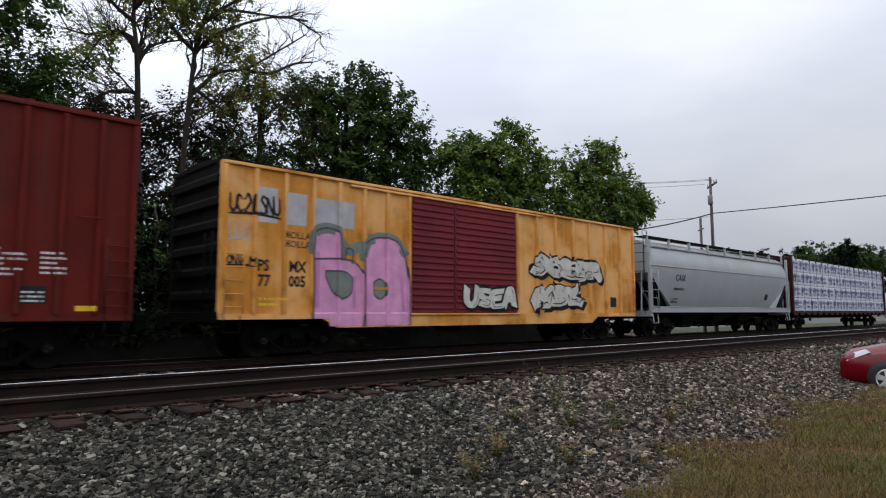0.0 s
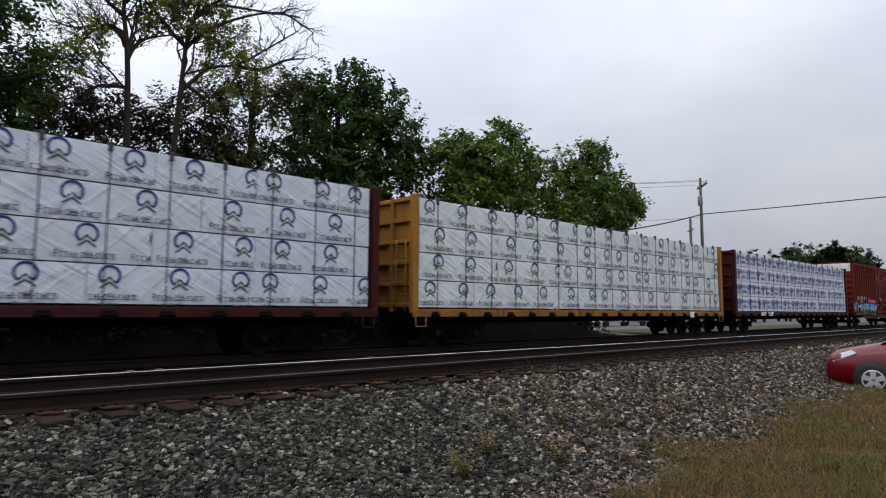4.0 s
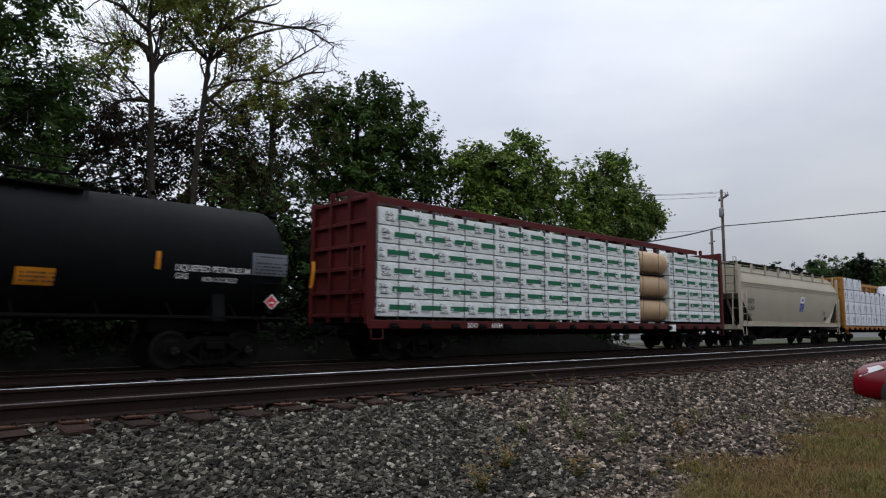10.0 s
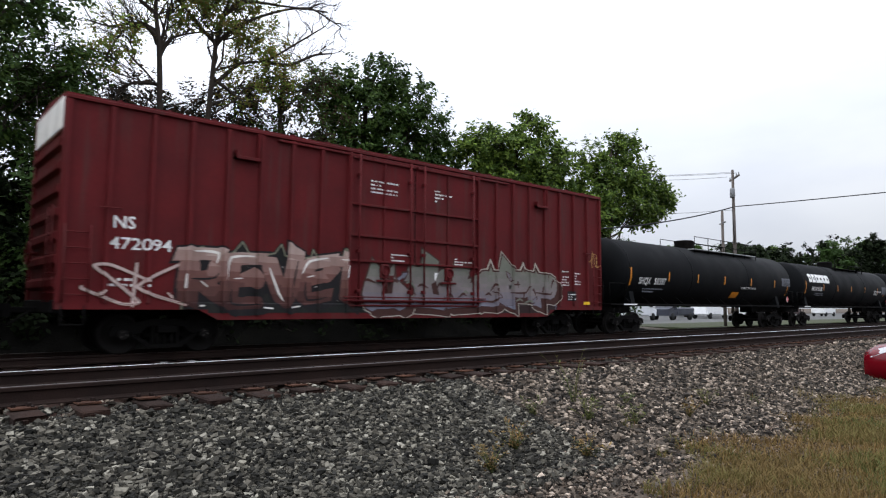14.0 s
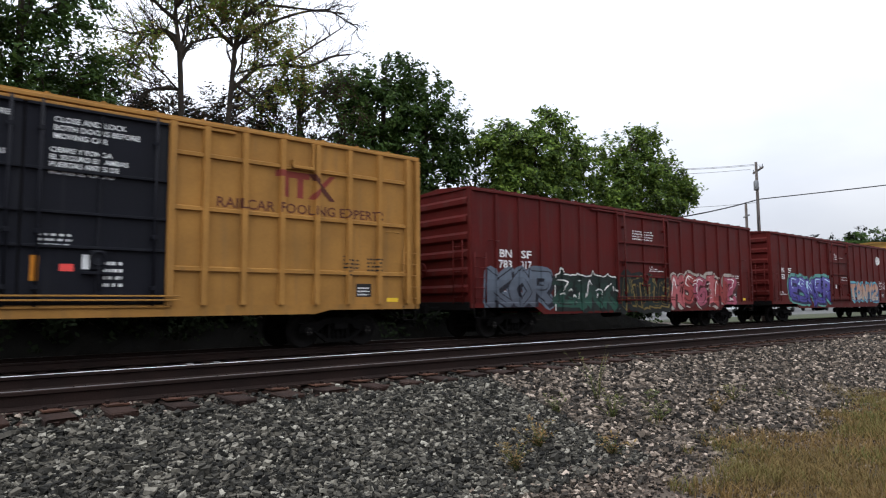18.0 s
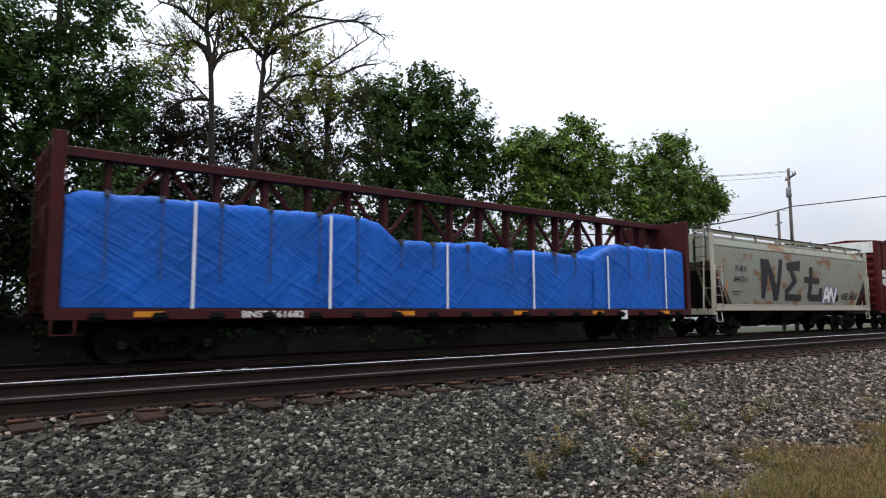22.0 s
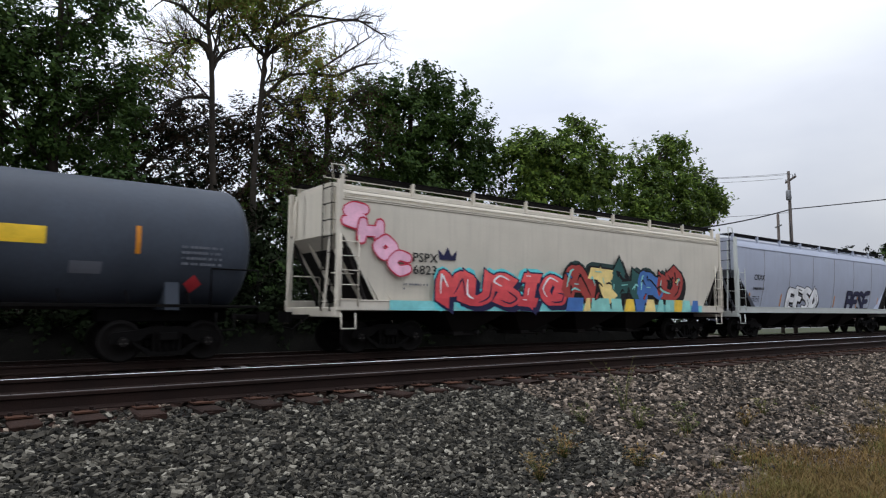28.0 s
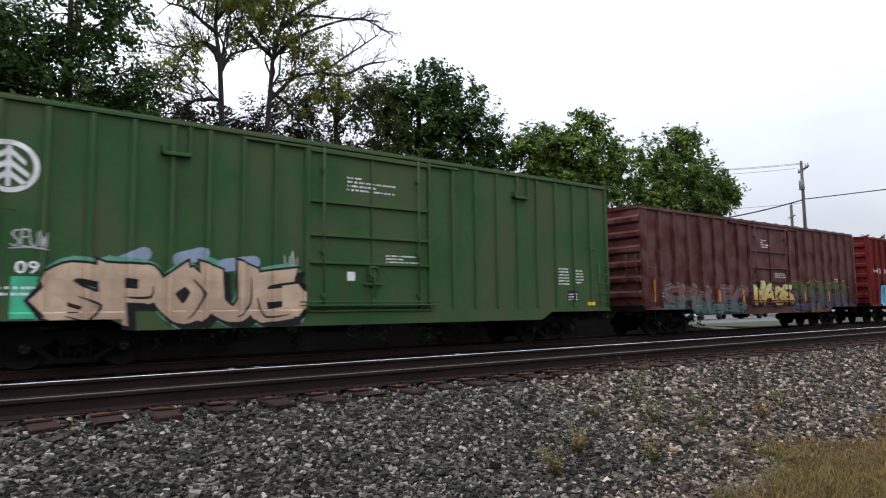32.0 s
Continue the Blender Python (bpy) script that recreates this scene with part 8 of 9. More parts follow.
car, ln, po = boxcar(14, "red boxcar with white cap and striped silver graffiti", MAROON, 5.3, (6.95, 9.25, 11.85), MAROON, 9, "plug", MAROON, CAPWHITE)
graffiti(car, "SK", 0.7, 0.88, 2.45, 2.05, (ink("worn_bone", (168, 150, 144)),) * 2, RED_B, silver, 141, "loose white sprayed scrawl", po, wild=1.4, fat=0.0, edge=0.02)
backing(car, 2.5, 7.45, 0.78, 2.22, 5, ink("soot", (22, 24, 22)), ink("moss_grey", (104, 104, 88)), 146, "jagged black field edged in moss grey", po, spike=0.3)
graffiti(car, "REVET", 2.5, 0.78, 7.5, 2.42, (ink("pale_sand", (156, 136, 128)), ink("sand", (98, 66, 60)), ink("rust_brown", (52, 28, 26))), ink("black", (22, 20, 22)), ink("moss", (88, 92, 76)), 142, "sand and brown graffiti letters with striped shadows", po, wild=0.75, fat=0.075, edge=0.07, bands=True, hatch=ink("bone", (206, 202, 196)), spark=ink("bone", (206, 202, 196)))
backing(car, 7.6, 15.7, 0.75, 1.95, 8, ink("brown_black", (40, 26, 26)), ink("dull_blue", (104, 106, 118)), 147, "dark brown field edged in dull blue", po, spike=0.2)
graffiti(car, "LIESPP", 7.55, 0.75, 15.8, 2.3, (ink("sage_mist", (98, 100, 90)), ink("chrome", (112, 104, 104)), ink("dull_blue", (98, 96, 110))), ink("brown_line", (60, 36, 32)), ink("moss", (88, 92, 76)), 143, "grey block graffiti with dark outlines", po, wild=0.8, fat=0.08, y=SKIN - 0.02, bands=True, trace=ink("bone_mist", (150, 144, 134)))
text(car, "NS", 1.0, 2.6, 0.26, white_ink, po)
text(car, "472094", 0.95, 2.15, 0.25, white_ink, po, wide=1.2)
data_blocks(car, ln, po, white_ink, 144, 5.3, (6.95, 9.25, 11.85))
graffiti(car, "Hool", ln - 0.75, 2.5, ln - 0.1, 3.1, (ink("gold", (205, 165, 100)),) * 2, RED_B, silver, 145, "small gold tag", po, wild=1.0, fat=0.0, edge=0.01)

BELTS = (4.46, 3.21, 1.83)


def pool_car(k, label, coat, seed, cap):
    """A yellow ribbed boxcar with black double doors, crossed-arrow emblem and slogan."""
    car, ln, po = boxcar(k, label, coat, 5.25, (6.85, 9.05, 11.8), DARKDOOR, 9, "plug", coat, cap, BELTS, None, 0.1, 0.76, (0.42, 1.39, 2.36, 3.33, 4.3, 5.27, 6.2))
    blue, red = ink("emblem_blue", (60, 84, 170)), ink("emblem_red", (206, 72, 66))
    V, F, I = [], [], []

    def band(pts, mi, d):
        o = len(V)
        V.extend((1.65 + a * 1.25, 3.36 + b * 0.95, d) for a, b in pts)
        F.append(tuple(range(o, o + len(pts))))
        I.append(mi)
    band([(0.05, 1), (0.22, 1), (0.62, 0.5), (0.22, 0), (0.05, 0), (0.0, 0.12), (0.36, 0.5), (0.0, 0.88)], 1, 0.005)
    band([(0.95, 1), (0.78, 1), (0.38, 0.5), (0.78, 0), (0.95, 0), (1.0, 0.12), (0.64, 0.5), (1.0, 0.88)], 1, 0.007)
    band([(0.05, 1.0), (0.22, 1.0), (0.60, 0.62), (0.50, 0.50)], 0, 0.009)
    band([(0.95, 1.0), (0.78, 1.0), (0.42, 0.62), (0.50, 0.50)], 0, 0.011)
    band([(0.05, 0.0), (0.22, 0.0), (0.60, 0.42), (0.5, 0.52)], 0, 0.013)
    band([(0.95, 0.0), (0.78, 0.0), (0.40, 0.42), (0.5, 0.52)], 0, 0.015)
    sheet("emblem", V, F, [blue, red], I, car, "crossed blue and red arrows emblem", po)
    for b, u0, u1, z in (("next", 0.62, 1.2, 3.98), ("load", 0.62, 1.2, 3.72), ("any", 3.45, 3.83, 3.98), ("road", 3.45, 4.05, 3.72)):
        fitted(car, b, u0, u1, z, 0.19, black_ink, po, SKIN, 0.035)
    for b, u0, u1, z in (("TB", 0.68, 1.15, 2.58), ("OX", 1.62, 2.15, 2.58), ("64", 0.68, 1.15, 2.15), ("00", 1.65, 2.15, 2.15), ("84", 2.6, 3.1, 2.15)):
        fitted(car, b, u0, u1, z, 0.28, black_ink, po, SKIN, 0.035)
    brown = ink("slogan_brown", (78, 40, 30))
    fitted(car, "RAILCAR POOLING EXPERTS", 12.9, 17.6, 3.3, 0.24, brown, po, SKIN, 0.035)
    V, F, I = [], [], []
    for x0, x1, z0, z1 in ((14.35, 15.3, 4.2, 4.36), (14.55, 14.72, 3.7, 4.2), (14.95, 15.12, 3.7, 4.2)):
        o = len(V)
        V += [(x0, z0, 0.005), (x1, z0, 0.005), (x1, z1, 0.005), (x0, z1, 0.005)]
        F.append((o, o + 1, o + 2, o + 3))
        I.append(0)
    o = len(V)
    V += [(15.25, 3.7, 0.007), (15.42, 3.7, 0.007), (16.05, 4.36, 0.007), (15.88, 4.36, 0.007), (15.25, 4.36, 0.009), (15.42, 4.36, 0.009), (16.05, 3.7, 0.009), (15.88, 3.7, 0.009)]
    F += [(o, o + 1, o + 2, o + 3), (o + 4, o + 7, o + 6, o + 5)]
    I += [0, 1]
    sheet("emblem", V, F, [ink("faded_brick", (120, 52, 42)), brown], I, car, "faded angular emblem", po)
    data_blocks(car, ln, po, black_ink, seed, 5.25)
    for i, (a, b) in enumerate(((6.85, 9.05), (9.05, 11.8))):
        y = SKIN - 0.036
        lines = ("CLOSE AND LOCK", "BOTH DOORS BEFORE", "MOVING CAR") if i else ("CLOSE AND SECURE", "BEFORE CLOSING", "MAIN DOOR")
        for j, b2 in enumerate(lines):
            text(car, b2, a + 0.5, 4.72 - 0.17 * j, 0.11, white_ink, (), y)
        for j, b2 in enumerate(("CIERRE Y PONGA", "EL SEGURO EN AMBAS", "PUERTAS ANTES DE", "MOVER EL CARRO")):
            text(car, b2, a + 0.45, 4.1 - 0.15 * j, 0.1, white_ink, (), y)
        panel(car, "label_plate", a + 1.1, a + 1.4, 1.75, 2.05, white_ink, (), y)
        panel(car, "label_plate", a + 0.7, a + 0.95, 1.7, 1.85, red, (), y)
        panel(car, "reflector", a + 0.2, a + 0.34, 1.5, 2.0, amber, (), y)
        bars(car, a + 0.3, 2.2, 0.6, 0.3, 3, white_ink, seed + 30 + i, (), y)
        bars(car, a + 1.5, 1.4, 0.4, 0.6, 4, white_ink, seed + 40 + i, (), y)
    return car


pool_car(15, "grimy yellow boxcar with black double doors", TTDIRTY, 150, None)

car, ln, po = boxcar(16, "red boxcar with single plug door and violet graffiti", RED_B, 4.65, (7.75, 10.9), RED_B, 8, "plug", RED_B, None, (), None, 0.03)
graffiti(car, "ESMER", 2.2, 0.8, 7.85, 2.4, (ink("violet", (92, 86, 148)), ink("deep_violet", (68, 62, 126))), ink("midnight", (34, 34, 64)), ink("teal", (84, 134, 124)), 161, "violet and teal wild-style graffiti", po, wild=1.0, cloud=0.55, fat=0.06, spark=ink("ice", (176, 208, 218)))
graffiti(car, "TONY2", 11.1, 0.95, 16.3, 2.2, (ink("faded_peach", (164, 124, 104)), ink("faded_cream", (160, 146, 132))), ink("steel_blue", (60, 84, 110)), ink("faded_aqua", (88, 146, 156)), 162, "peach bubble letters on an aqua mist", po, wild=0.5, cloud=0.5, fat=0.07)
for b, u0, u1, z in (("BN", 1.16, 1.62, 2.55), ("SF", 2.1, 2.5, 2.55), ("782", 1.1, 1.68, 2.2), ("111", 2.1, 2.5, 2.2)):
    fitted(car, b, u0, u1, z, 0.25, white_ink, po)
V = [(16.57 + 0.3 * math.cos(i * 0.3927), 3.7 + 0.3 * math.sin(i * 0.3927), 0.005) for i in range(16)]
V += [(16.57 + a, 3.7 + b, 0.009) for a, b in ((-0.05, -0.22), (0.05, -0.22), (0.05, 0.22), (-0.05, 0.22), (-0.22, -0.05), (-0.22, 0.05), (0.22, 0.05), (0.22, -0.05))]
sheet("emblem", V, [tuple(range(16)), (16, 17, 18, 19)], [white_ink, RED_B], [0, 1], car, "round white emblem", po)
data_blocks(car, ln, po, white_ink, 163, 4.65, (7.75, 10.9))

car, ln, po = boxcar(17, "red boxcar with grey, green and pink graffiti panels", RED_B, 4.65, (7.65, 11.2), RED_B, 8, "plug", RED_B, None, (), None, 0.03)
graffiti(car, "KOR", 0.8, 0.75, 3.7, 2.15, (ink("slate", (84, 92, 102)), ink("dark_slate", (66, 70, 78))), ink("ink_black", (26, 26, 34)), ink("slate", (84, 92, 102)), 171, "grey-blue graffiti letters", po, wild=0.5, cloud=0.5, fat=0.07)
backing(car, 3.95, 7.55, 0.7, 2.0, 4, ink("black_green", (26, 36, 32)), ink("bone", (206, 202, 196)), 177, "dark green field edged in white", po, spike=0.22)
graffiti(car, "ZINK", 3.95, 0.7, 7.55, 2.0, (ink("black_green", (26, 36, 32)), ink("dark_green", (34, 66, 54))), ink("soot", (22, 24, 22)), ink("black_green", (26, 36, 32)), 172, "dark green graffiti with thin white highlights", po, wild=0.8, cloud=0.0, fat=0.08, spark=ink("bone", (206, 202, 196)))
graffiti(car, "ATILE", 7.9, 0.75, 11.1, 2.0, (ink("black_green", (26, 36, 32)), ink("soot", (22, 24, 22)), ink("black_green", (26, 36, 32))), ink("old_gold", (112, 94, 50)), ink("soot", (22, 24, 22)), 173, "black graffiti lined with gold", (), SKIN - 0.085, 0.9, 1.1, 0.05, 0.03)
graffiti(car, "MSGINZ", 11.5, 0.75, 17.1, 2.25, (ink("dusty_pink", (156, 84, 86)), ink("brick_pink", (128, 54, 52)), ink("mauve_pink", (140, 70, 86))), ink("dried_blood", (66, 26, 26)), ink("bone_mist", (176, 168, 160)), 174, "dusty pink graffiti with white edges", po, wild=1.0, cloud=0.4, fat=0.085, edge=0.05, spark=ink("bone", (206, 202, 196)))
for b, u0, u1, z in (("BN", 1.3, 1.85, 2.5), ("SF", 2.3, 2.8, 2.5), ("783", 1.25, 1.85, 2.15), ("017", 2.25, 2.8, 2.15)):
    fitted(car, b, u0, u1, z, 0.25, white_ink, po)
data_blocks(car, ln, po, white_ink, 175, 4.65, (7.65, 11.2))

pool_car(18, "clean yellow boxcar with black double doors and white cap", TTYEL, 180, CAPWHITE)

car, ln, po = boxcar(19, "red boxcar with white number plates and pale graffiti", RED_D, 5.22, (7.0, 9.4, 11.85), RED_D, 9, "plug", RED_D, CAPWHITE)
for b, u, z in (("TB", 0.8, 3.05), ("OX", 1.75, 3.05), ("88", 0.8, 2.55), ("94", 1.75, 2.55), ("08", 2.72, 2.55)):
    panel(car, "number_plate", u, u + 0.62, z, z + 0.4, white_ink, po)
    fitted(car, b, u + 0.08, u + 0.54, z + 0.08, 0.24, black_ink, po, SKIN - 0.005)
graffiti(car, "SEWEJ", 1.95, 0.7, 6.7, 1.95, (ink("old_brick", (118, 50, 42)), ink("worn_bone", (168, 150, 144)), ink("worn_bone", (168, 150, 144)), ink("worn_putty", (132, 118, 108))), ink("slate_line", (58, 62, 62)), ink("charcoal", (40, 34, 34)), 191, "bone-white graffiti letters with brick-red tops", po, wild=0.85, fat=0.085, edge=0.05, bands=True, trace=ink("worn_bone", (168, 150, 144)))
panel(car, "reflector", 0.98, 1.42, 1.18, 1.36, ink("dull_amber", (148, 92, 40)), po)
panel(car, "data_panel", 0.98, 1.42, 0.92, 1.1, ink("plate_yellow", (206, 176, 34)), po)
for u0, u1, z0, z1 in ((3.62, 3.92, 2.44, 2.47), (3.62, 3.92, 2.71, 2.74), (3.62, 3.65, 2.47, 2.71), (3.89, 3.92, 2.47, 2.71), (3.71, 3.83, 2.6, 2.63), (3.755, 3.785, 2.52, 2.6)):
    panel(car, "stencil_frame", u0, u1, z0, z1, white_ink, po)
backing(car, 10.6, 16.75, 0.72, 2.1, 6, ink("soot", (22, 24, 22)), ink("worn_bone", (168, 150, 144)), 196, "jagged dark field edged in bone white", po, spike=0.36)
graffiti(car, "SEWERS", 10.7, 0.74, 16.7, 2.06, (ink("ochre", (98, 76, 52)), ink("rust_brush", (92, 52, 40)), ink("sage_teal", (72, 92, 82)), ink("ash", (108, 110, 108))), ink("soot", (22, 24, 22)), ink("charcoal", (40, 34, 34)), 192, "ochre, rust and sage wild-style graffiti with black outlines", po, wild=1.2, fat=0.06, edge=0.07, bands=True, trace=ink("dull_bone", (134, 122, 112)), spark=ink("ash", (108, 110, 108)))
data_blocks(car, ln, po, white_ink, 193, 5.22, (7.0, 9.4, 11.85))
bars(car, 0.9, 1.6, 0.35, 0.5, 4, white_ink, 194, po)

car, ln = hopper(20, "rust-streaked pale grey covered hopper with huge black letters", HOPRUST, HOPTAN, POCKET, 4.22, 4.52, 1.2, 3.2, 3, round_side=0.25, grating=HOPTAN)
text(car, "FURX", 1.95, 2.78, 0.26, black_ink, (), -1.535, 1.1)
text(car, "845511", 1.9, 2.3, 0.26, black_ink, (), -1.535, 1.1)
bars(car, 1.9, 1.72, 1.0, 0.24, 2, black_ink, 201, (), -1.535)
blk = ink("matt_black", (38, 36, 38))
V, F = [], []
for pts in (((4.2, 3.45), (5.0, 3.45), (5.0, 3.15), (4.85, 1.55), (4.5, 1.62)), ((4.55, 3.45), (5.0, 3.45), (6.05, 1.95), (5.75, 1.5)), ((6.05, 3.5), (6.4, 3.5), (6.15, 1.5), (5.7, 1.5)),
            ((6.8, 3.35), (8.3, 3.55), (8.25, 3.0), (6.85, 3.0)), ((6.85, 3.3), (7.3, 3.2), (8.0, 2.5), (7.6, 2.3)), ((7.55, 2.55), (8.0, 2.45), (7.1, 1.85), (6.75, 2.0)),
            ((6.75, 2.1), (6.9, 1.5), (8.6, 1.5), (8.55, 1.8), (7.1, 1.85)), ((9.3, 3.25), (9.7, 3.25), (9.7, 1.55), (9.3, 1.65)), ((8.75, 2.75), (10.5, 2.7), (10.5, 2.4), (8.75, 2.45)),
            ((9.3, 1.85), (9.5, 1.5), (11.0, 1.5), (10.95, 2.2), (10.6, 2.2), (10.5, 1.85))):
    o = len(V)
    V += [(a, b, 0.004 + 0.0008 * len(F)) for a, b in pts]
    F.append(tuple(range(o, o + len(pts))))
sheet("graffiti", V, F, [blk], [0] * len(F), car, "huge black block letters", (), -1.535)
graffiti(car, "AN", 11.1, 1.36, 12.6, 2.3, (ink("bone", (206, 202, 196)),) * 2, ink("emblem_blue", (60, 84, 170)), silver, 203, "white letters edged in blue", (), -1.535, 0.4)
graffiti(car, "VIBE", 13.45, 1.6, 14.3, 1.98, (black_ink, black_ink), black_ink, silver, 204, "thin black marker tag", (), -1.535, 0.9, 0, 0.03, 0)
graffiti(car, "BENUSE", 14.5, 1.6, 15.6, 1.98, (black_ink, black_ink), black_ink, silver, 205, "thin black marker tag", (), -1.535, 0.9, 0, 0.03, 0)
panel(car, "data_panel", 12.7, 13.1, 1.5, 1.85, black_ink, (), -1.535)
panel(car, "reflector", 1.25, 1.36, 1.4, 2.3, amber, (), -1.535)
panel(car, "reflector", 15.8, 15.9, 1.4, 2.1, amber, (), -1.535)
hug(car, 4.22, 0.25)

car, ln = centrebeam(21, "brown centrebeam flatcar with loads under bright blue tarpaulins", CBMAR, CBMAR, 4.66)


def tarpaulin(car, outline, seed, out=0.0):
    """Blue sheeting pulled over a stack: taut face with puckered creases, rolled top edge, over a solid core. outline: (x, height) along its top."""
    r = random.Random(seed)
    s = Shape()
    x0, x1 = outline[0][0], outline[-1][0]
    nx, nz = int((x1 - x0) / 0.08), 26
    ph = [r.uniform(0, 6.28) for _ in range(9)]
    V = []
    for j in range(nz + 1):
        u = j / nz
        for i in range(nx + 1):
            x = x0 + (x1 - x0) * i / nx
            top = float(np.interp(x, [p[0] for p in outline], [p[1] for p in outline])) + 0.02 * math.sin(5.3 * x + ph[1]) + 0.012 * math.sin(13 * x + ph[4])
            calm = 0.5 + 0.5 * math.sin(0.9 * x + ph[0])
            wr = 0.012 * math.sin(2.1 * x + 3 * u + ph[2]) + 0.012 * calm * math.sin(8 * x - 11 * u + ph[3]) + 0.008 * calm * math.sin(19 * x + 17 * u + ph[5])
            wr += 0.03 * calm * max(0.0, math.sin(5 * x + 9 * u + ph[7])) * max(0.0, 0.35 - u) + 0.05 * max(0.0, math.sin(3.3 * x + ph[8])) * max(0.0, u - 0.62)
            if u < 0.75:
                z, y = 1.1 + (top - 0.1 - 1.1) * u / 0.75, -1.48 - out
            else:
                t = (u - 0.75) / 0.25
                y, z = -1.48 - out + 1.2 * t ** 1.5, top - 0.1 + 0.12 * math.sin(min(t * 3, 1) * 1.57)
            V.append((x, y - wr * (1 if u < 0.8 else 0.3), z + (wr * 0.8 if u >= 0.75 else 0)))
    F = [(j * (nx + 1) + i, j * (nx + 1) + i + 1, (j + 1) * (nx + 1) + i + 1, (j + 1) * (nx + 1) + i) for j in range(nz) for i in range(nx)]
    s.add(V, F, 0, True)
    part("tarpaulin", s, TARP, car, "taut bright blue tarpaulin over a stacked load")
    for a, b in zip(outline, outline[1:]):
        s = Shape()
        s.box(a[0] + 0.02, b[0] - 0.02, -1.36, -0.2, 1.1, min(a[1], b[1]) - 0.3, 0.01)
        part("covered_load", s, wrap["plain"], car)


tarpaulin(car, ((0.25, 3.38), (0.6, 3.5), (1.6, 3.52), (7.3, 3.52), (7.7, 3.42), (8.35, 2.98), (10.0, 3.0), (11.5, 3.12), (12.3, 2.9)), 210, 0.03)
tarpaulin(car, ((11.4, 2.95), (12.6, 2.98), (16.9, 2.95)), 211)
tarpaulin(car, ((16.6, 2.9), (17.4, 3.3), (18.2, 3.45), (20.5, 3.42), (ln - 0.35, 3.45)), 212, 0.02)
s = Shape()
s.box(0.4, ln - 0.4, 0.25, 1.45, 1.1, 3.0, 0.05)
part("far_load", s, TARP, car)
for x in (2.8, 6.2, 10.0, 13.55, 17.35, 20.9):
    s = Shape()
    s.box(x - 0.028, x + 0.028, -1.575, -1.55, 1.08, 3.48 if x < 8 or x > 18 else 3.0, 0.003)
    part("load_strap", s, WHITE_STRAP, car)
for x in (1.0, 2.1, 3.4, 4.6, 5.9, 7.0, 8.4, 9.5, 10.8, 12.6, 14.6, 15.6, 18.6, 19.8):
    s = Shape()
    s.box(x - 0.009, x + 0.009, -1.57, -1.55, 1.7 if x < 8 else 2.2, 3.5 if x < 7.5 or x > 18 else 2.95)
    s.box(x - 0.05, x + 0.05, -1.58, -1.4, 3.42 if x < 7.5 or x > 18 else 2.86, 3.54 if x < 7.5 or x > 18 else 3.0, 0.01)
    part("load_strap", s, strap_mat, car)
text(car, "BNSF 561682", 3.9, 0.88, 0.15, white_ink, (), -1.605, 1.3)
for x in (1.6, 8.2, 12.6, 16.4, 20.4):
    panel(car, "reflector", x, x + 0.6, 0.9, 1.02, amber, (), -1.604)
panel(car, "data_panel", 18.0, 18.35, 0.72, 1.04, white_ink, (), -1.602)

car, ln, po = boxcar(22, "dark red boxcar with blue and lilac graffiti", RED, 5.15, (7.4, 11.1), RED, 9, "plug", RED, CAPWHITE)
backing(car, 0.55, 6.6, 0.68, 2.3, 6, ink("midnight", (34, 34, 64)), ink("straw", (176, 168, 120)), 226, "jagged midnight-blue field edged in straw", po, spike=0.3)
graffiti(car, "ESTMEI", 0.7, 0.68, 6.5, 2.45, (ink("sea_teal", (48, 98, 124)), ink("denim", (66, 112, 162)), ink("lilac", (112, 108, 160))), ink("ink_black", (26, 26, 34)), ink("haze_blue", (150, 170, 186)), 221, "blue and lilac wild-style graffiti", po, wild=0.95, fat=0.09, edge=0.055, bands=True, trace=ink("straw", (176, 168, 120)), spark=ink("bone", (206, 202, 196)))
backing(car, 10.95, 16.6, 0.7, 2.05, 5, ink("midnight", (34, 34, 64)), ink("lime", (146, 170, 104)), 227, "jagged midnight-blue field edged in lime", po, spike=0.25)
graffiti(car, "YOMSE", 10.9, 0.7, 16.6, 2.25, (ink("lavender", (130, 128, 176)), ink("teal_blue", (60, 120, 150))), ink("midnight", (34, 34, 64)), ink("lime", (146, 170, 104)), 222, "lavender and teal graffiti on a lime mist", po, wild=0.9, cloud=0.12, fat=0.075, spark=ink("ice", (176, 208, 218)))
graffiti(car, "TENEMS", 6.2, 0.7, 7.5, 1.15, (ink("straw", (176, 168, 120)),) * 2, RED, silver, 223, "small straw-coloured tag", po, wild=0.8, fat=0.0, edge=0.01)
for b, u0, u1, z in (("NO", 0.88, 1.4, 2.85), ("KL", 1.75, 2.2, 2.85), ("601", 0.88, 1.45, 2.42), ("451", 1.75, 2.3, 2.42)):
    fitted(car, b, u0, u1, z, 0.27, white_ink, po, SKIN - 0.03)
data_blocks(car, ln, po, white_ink, 224, 5.15, (7.4, 11.1))

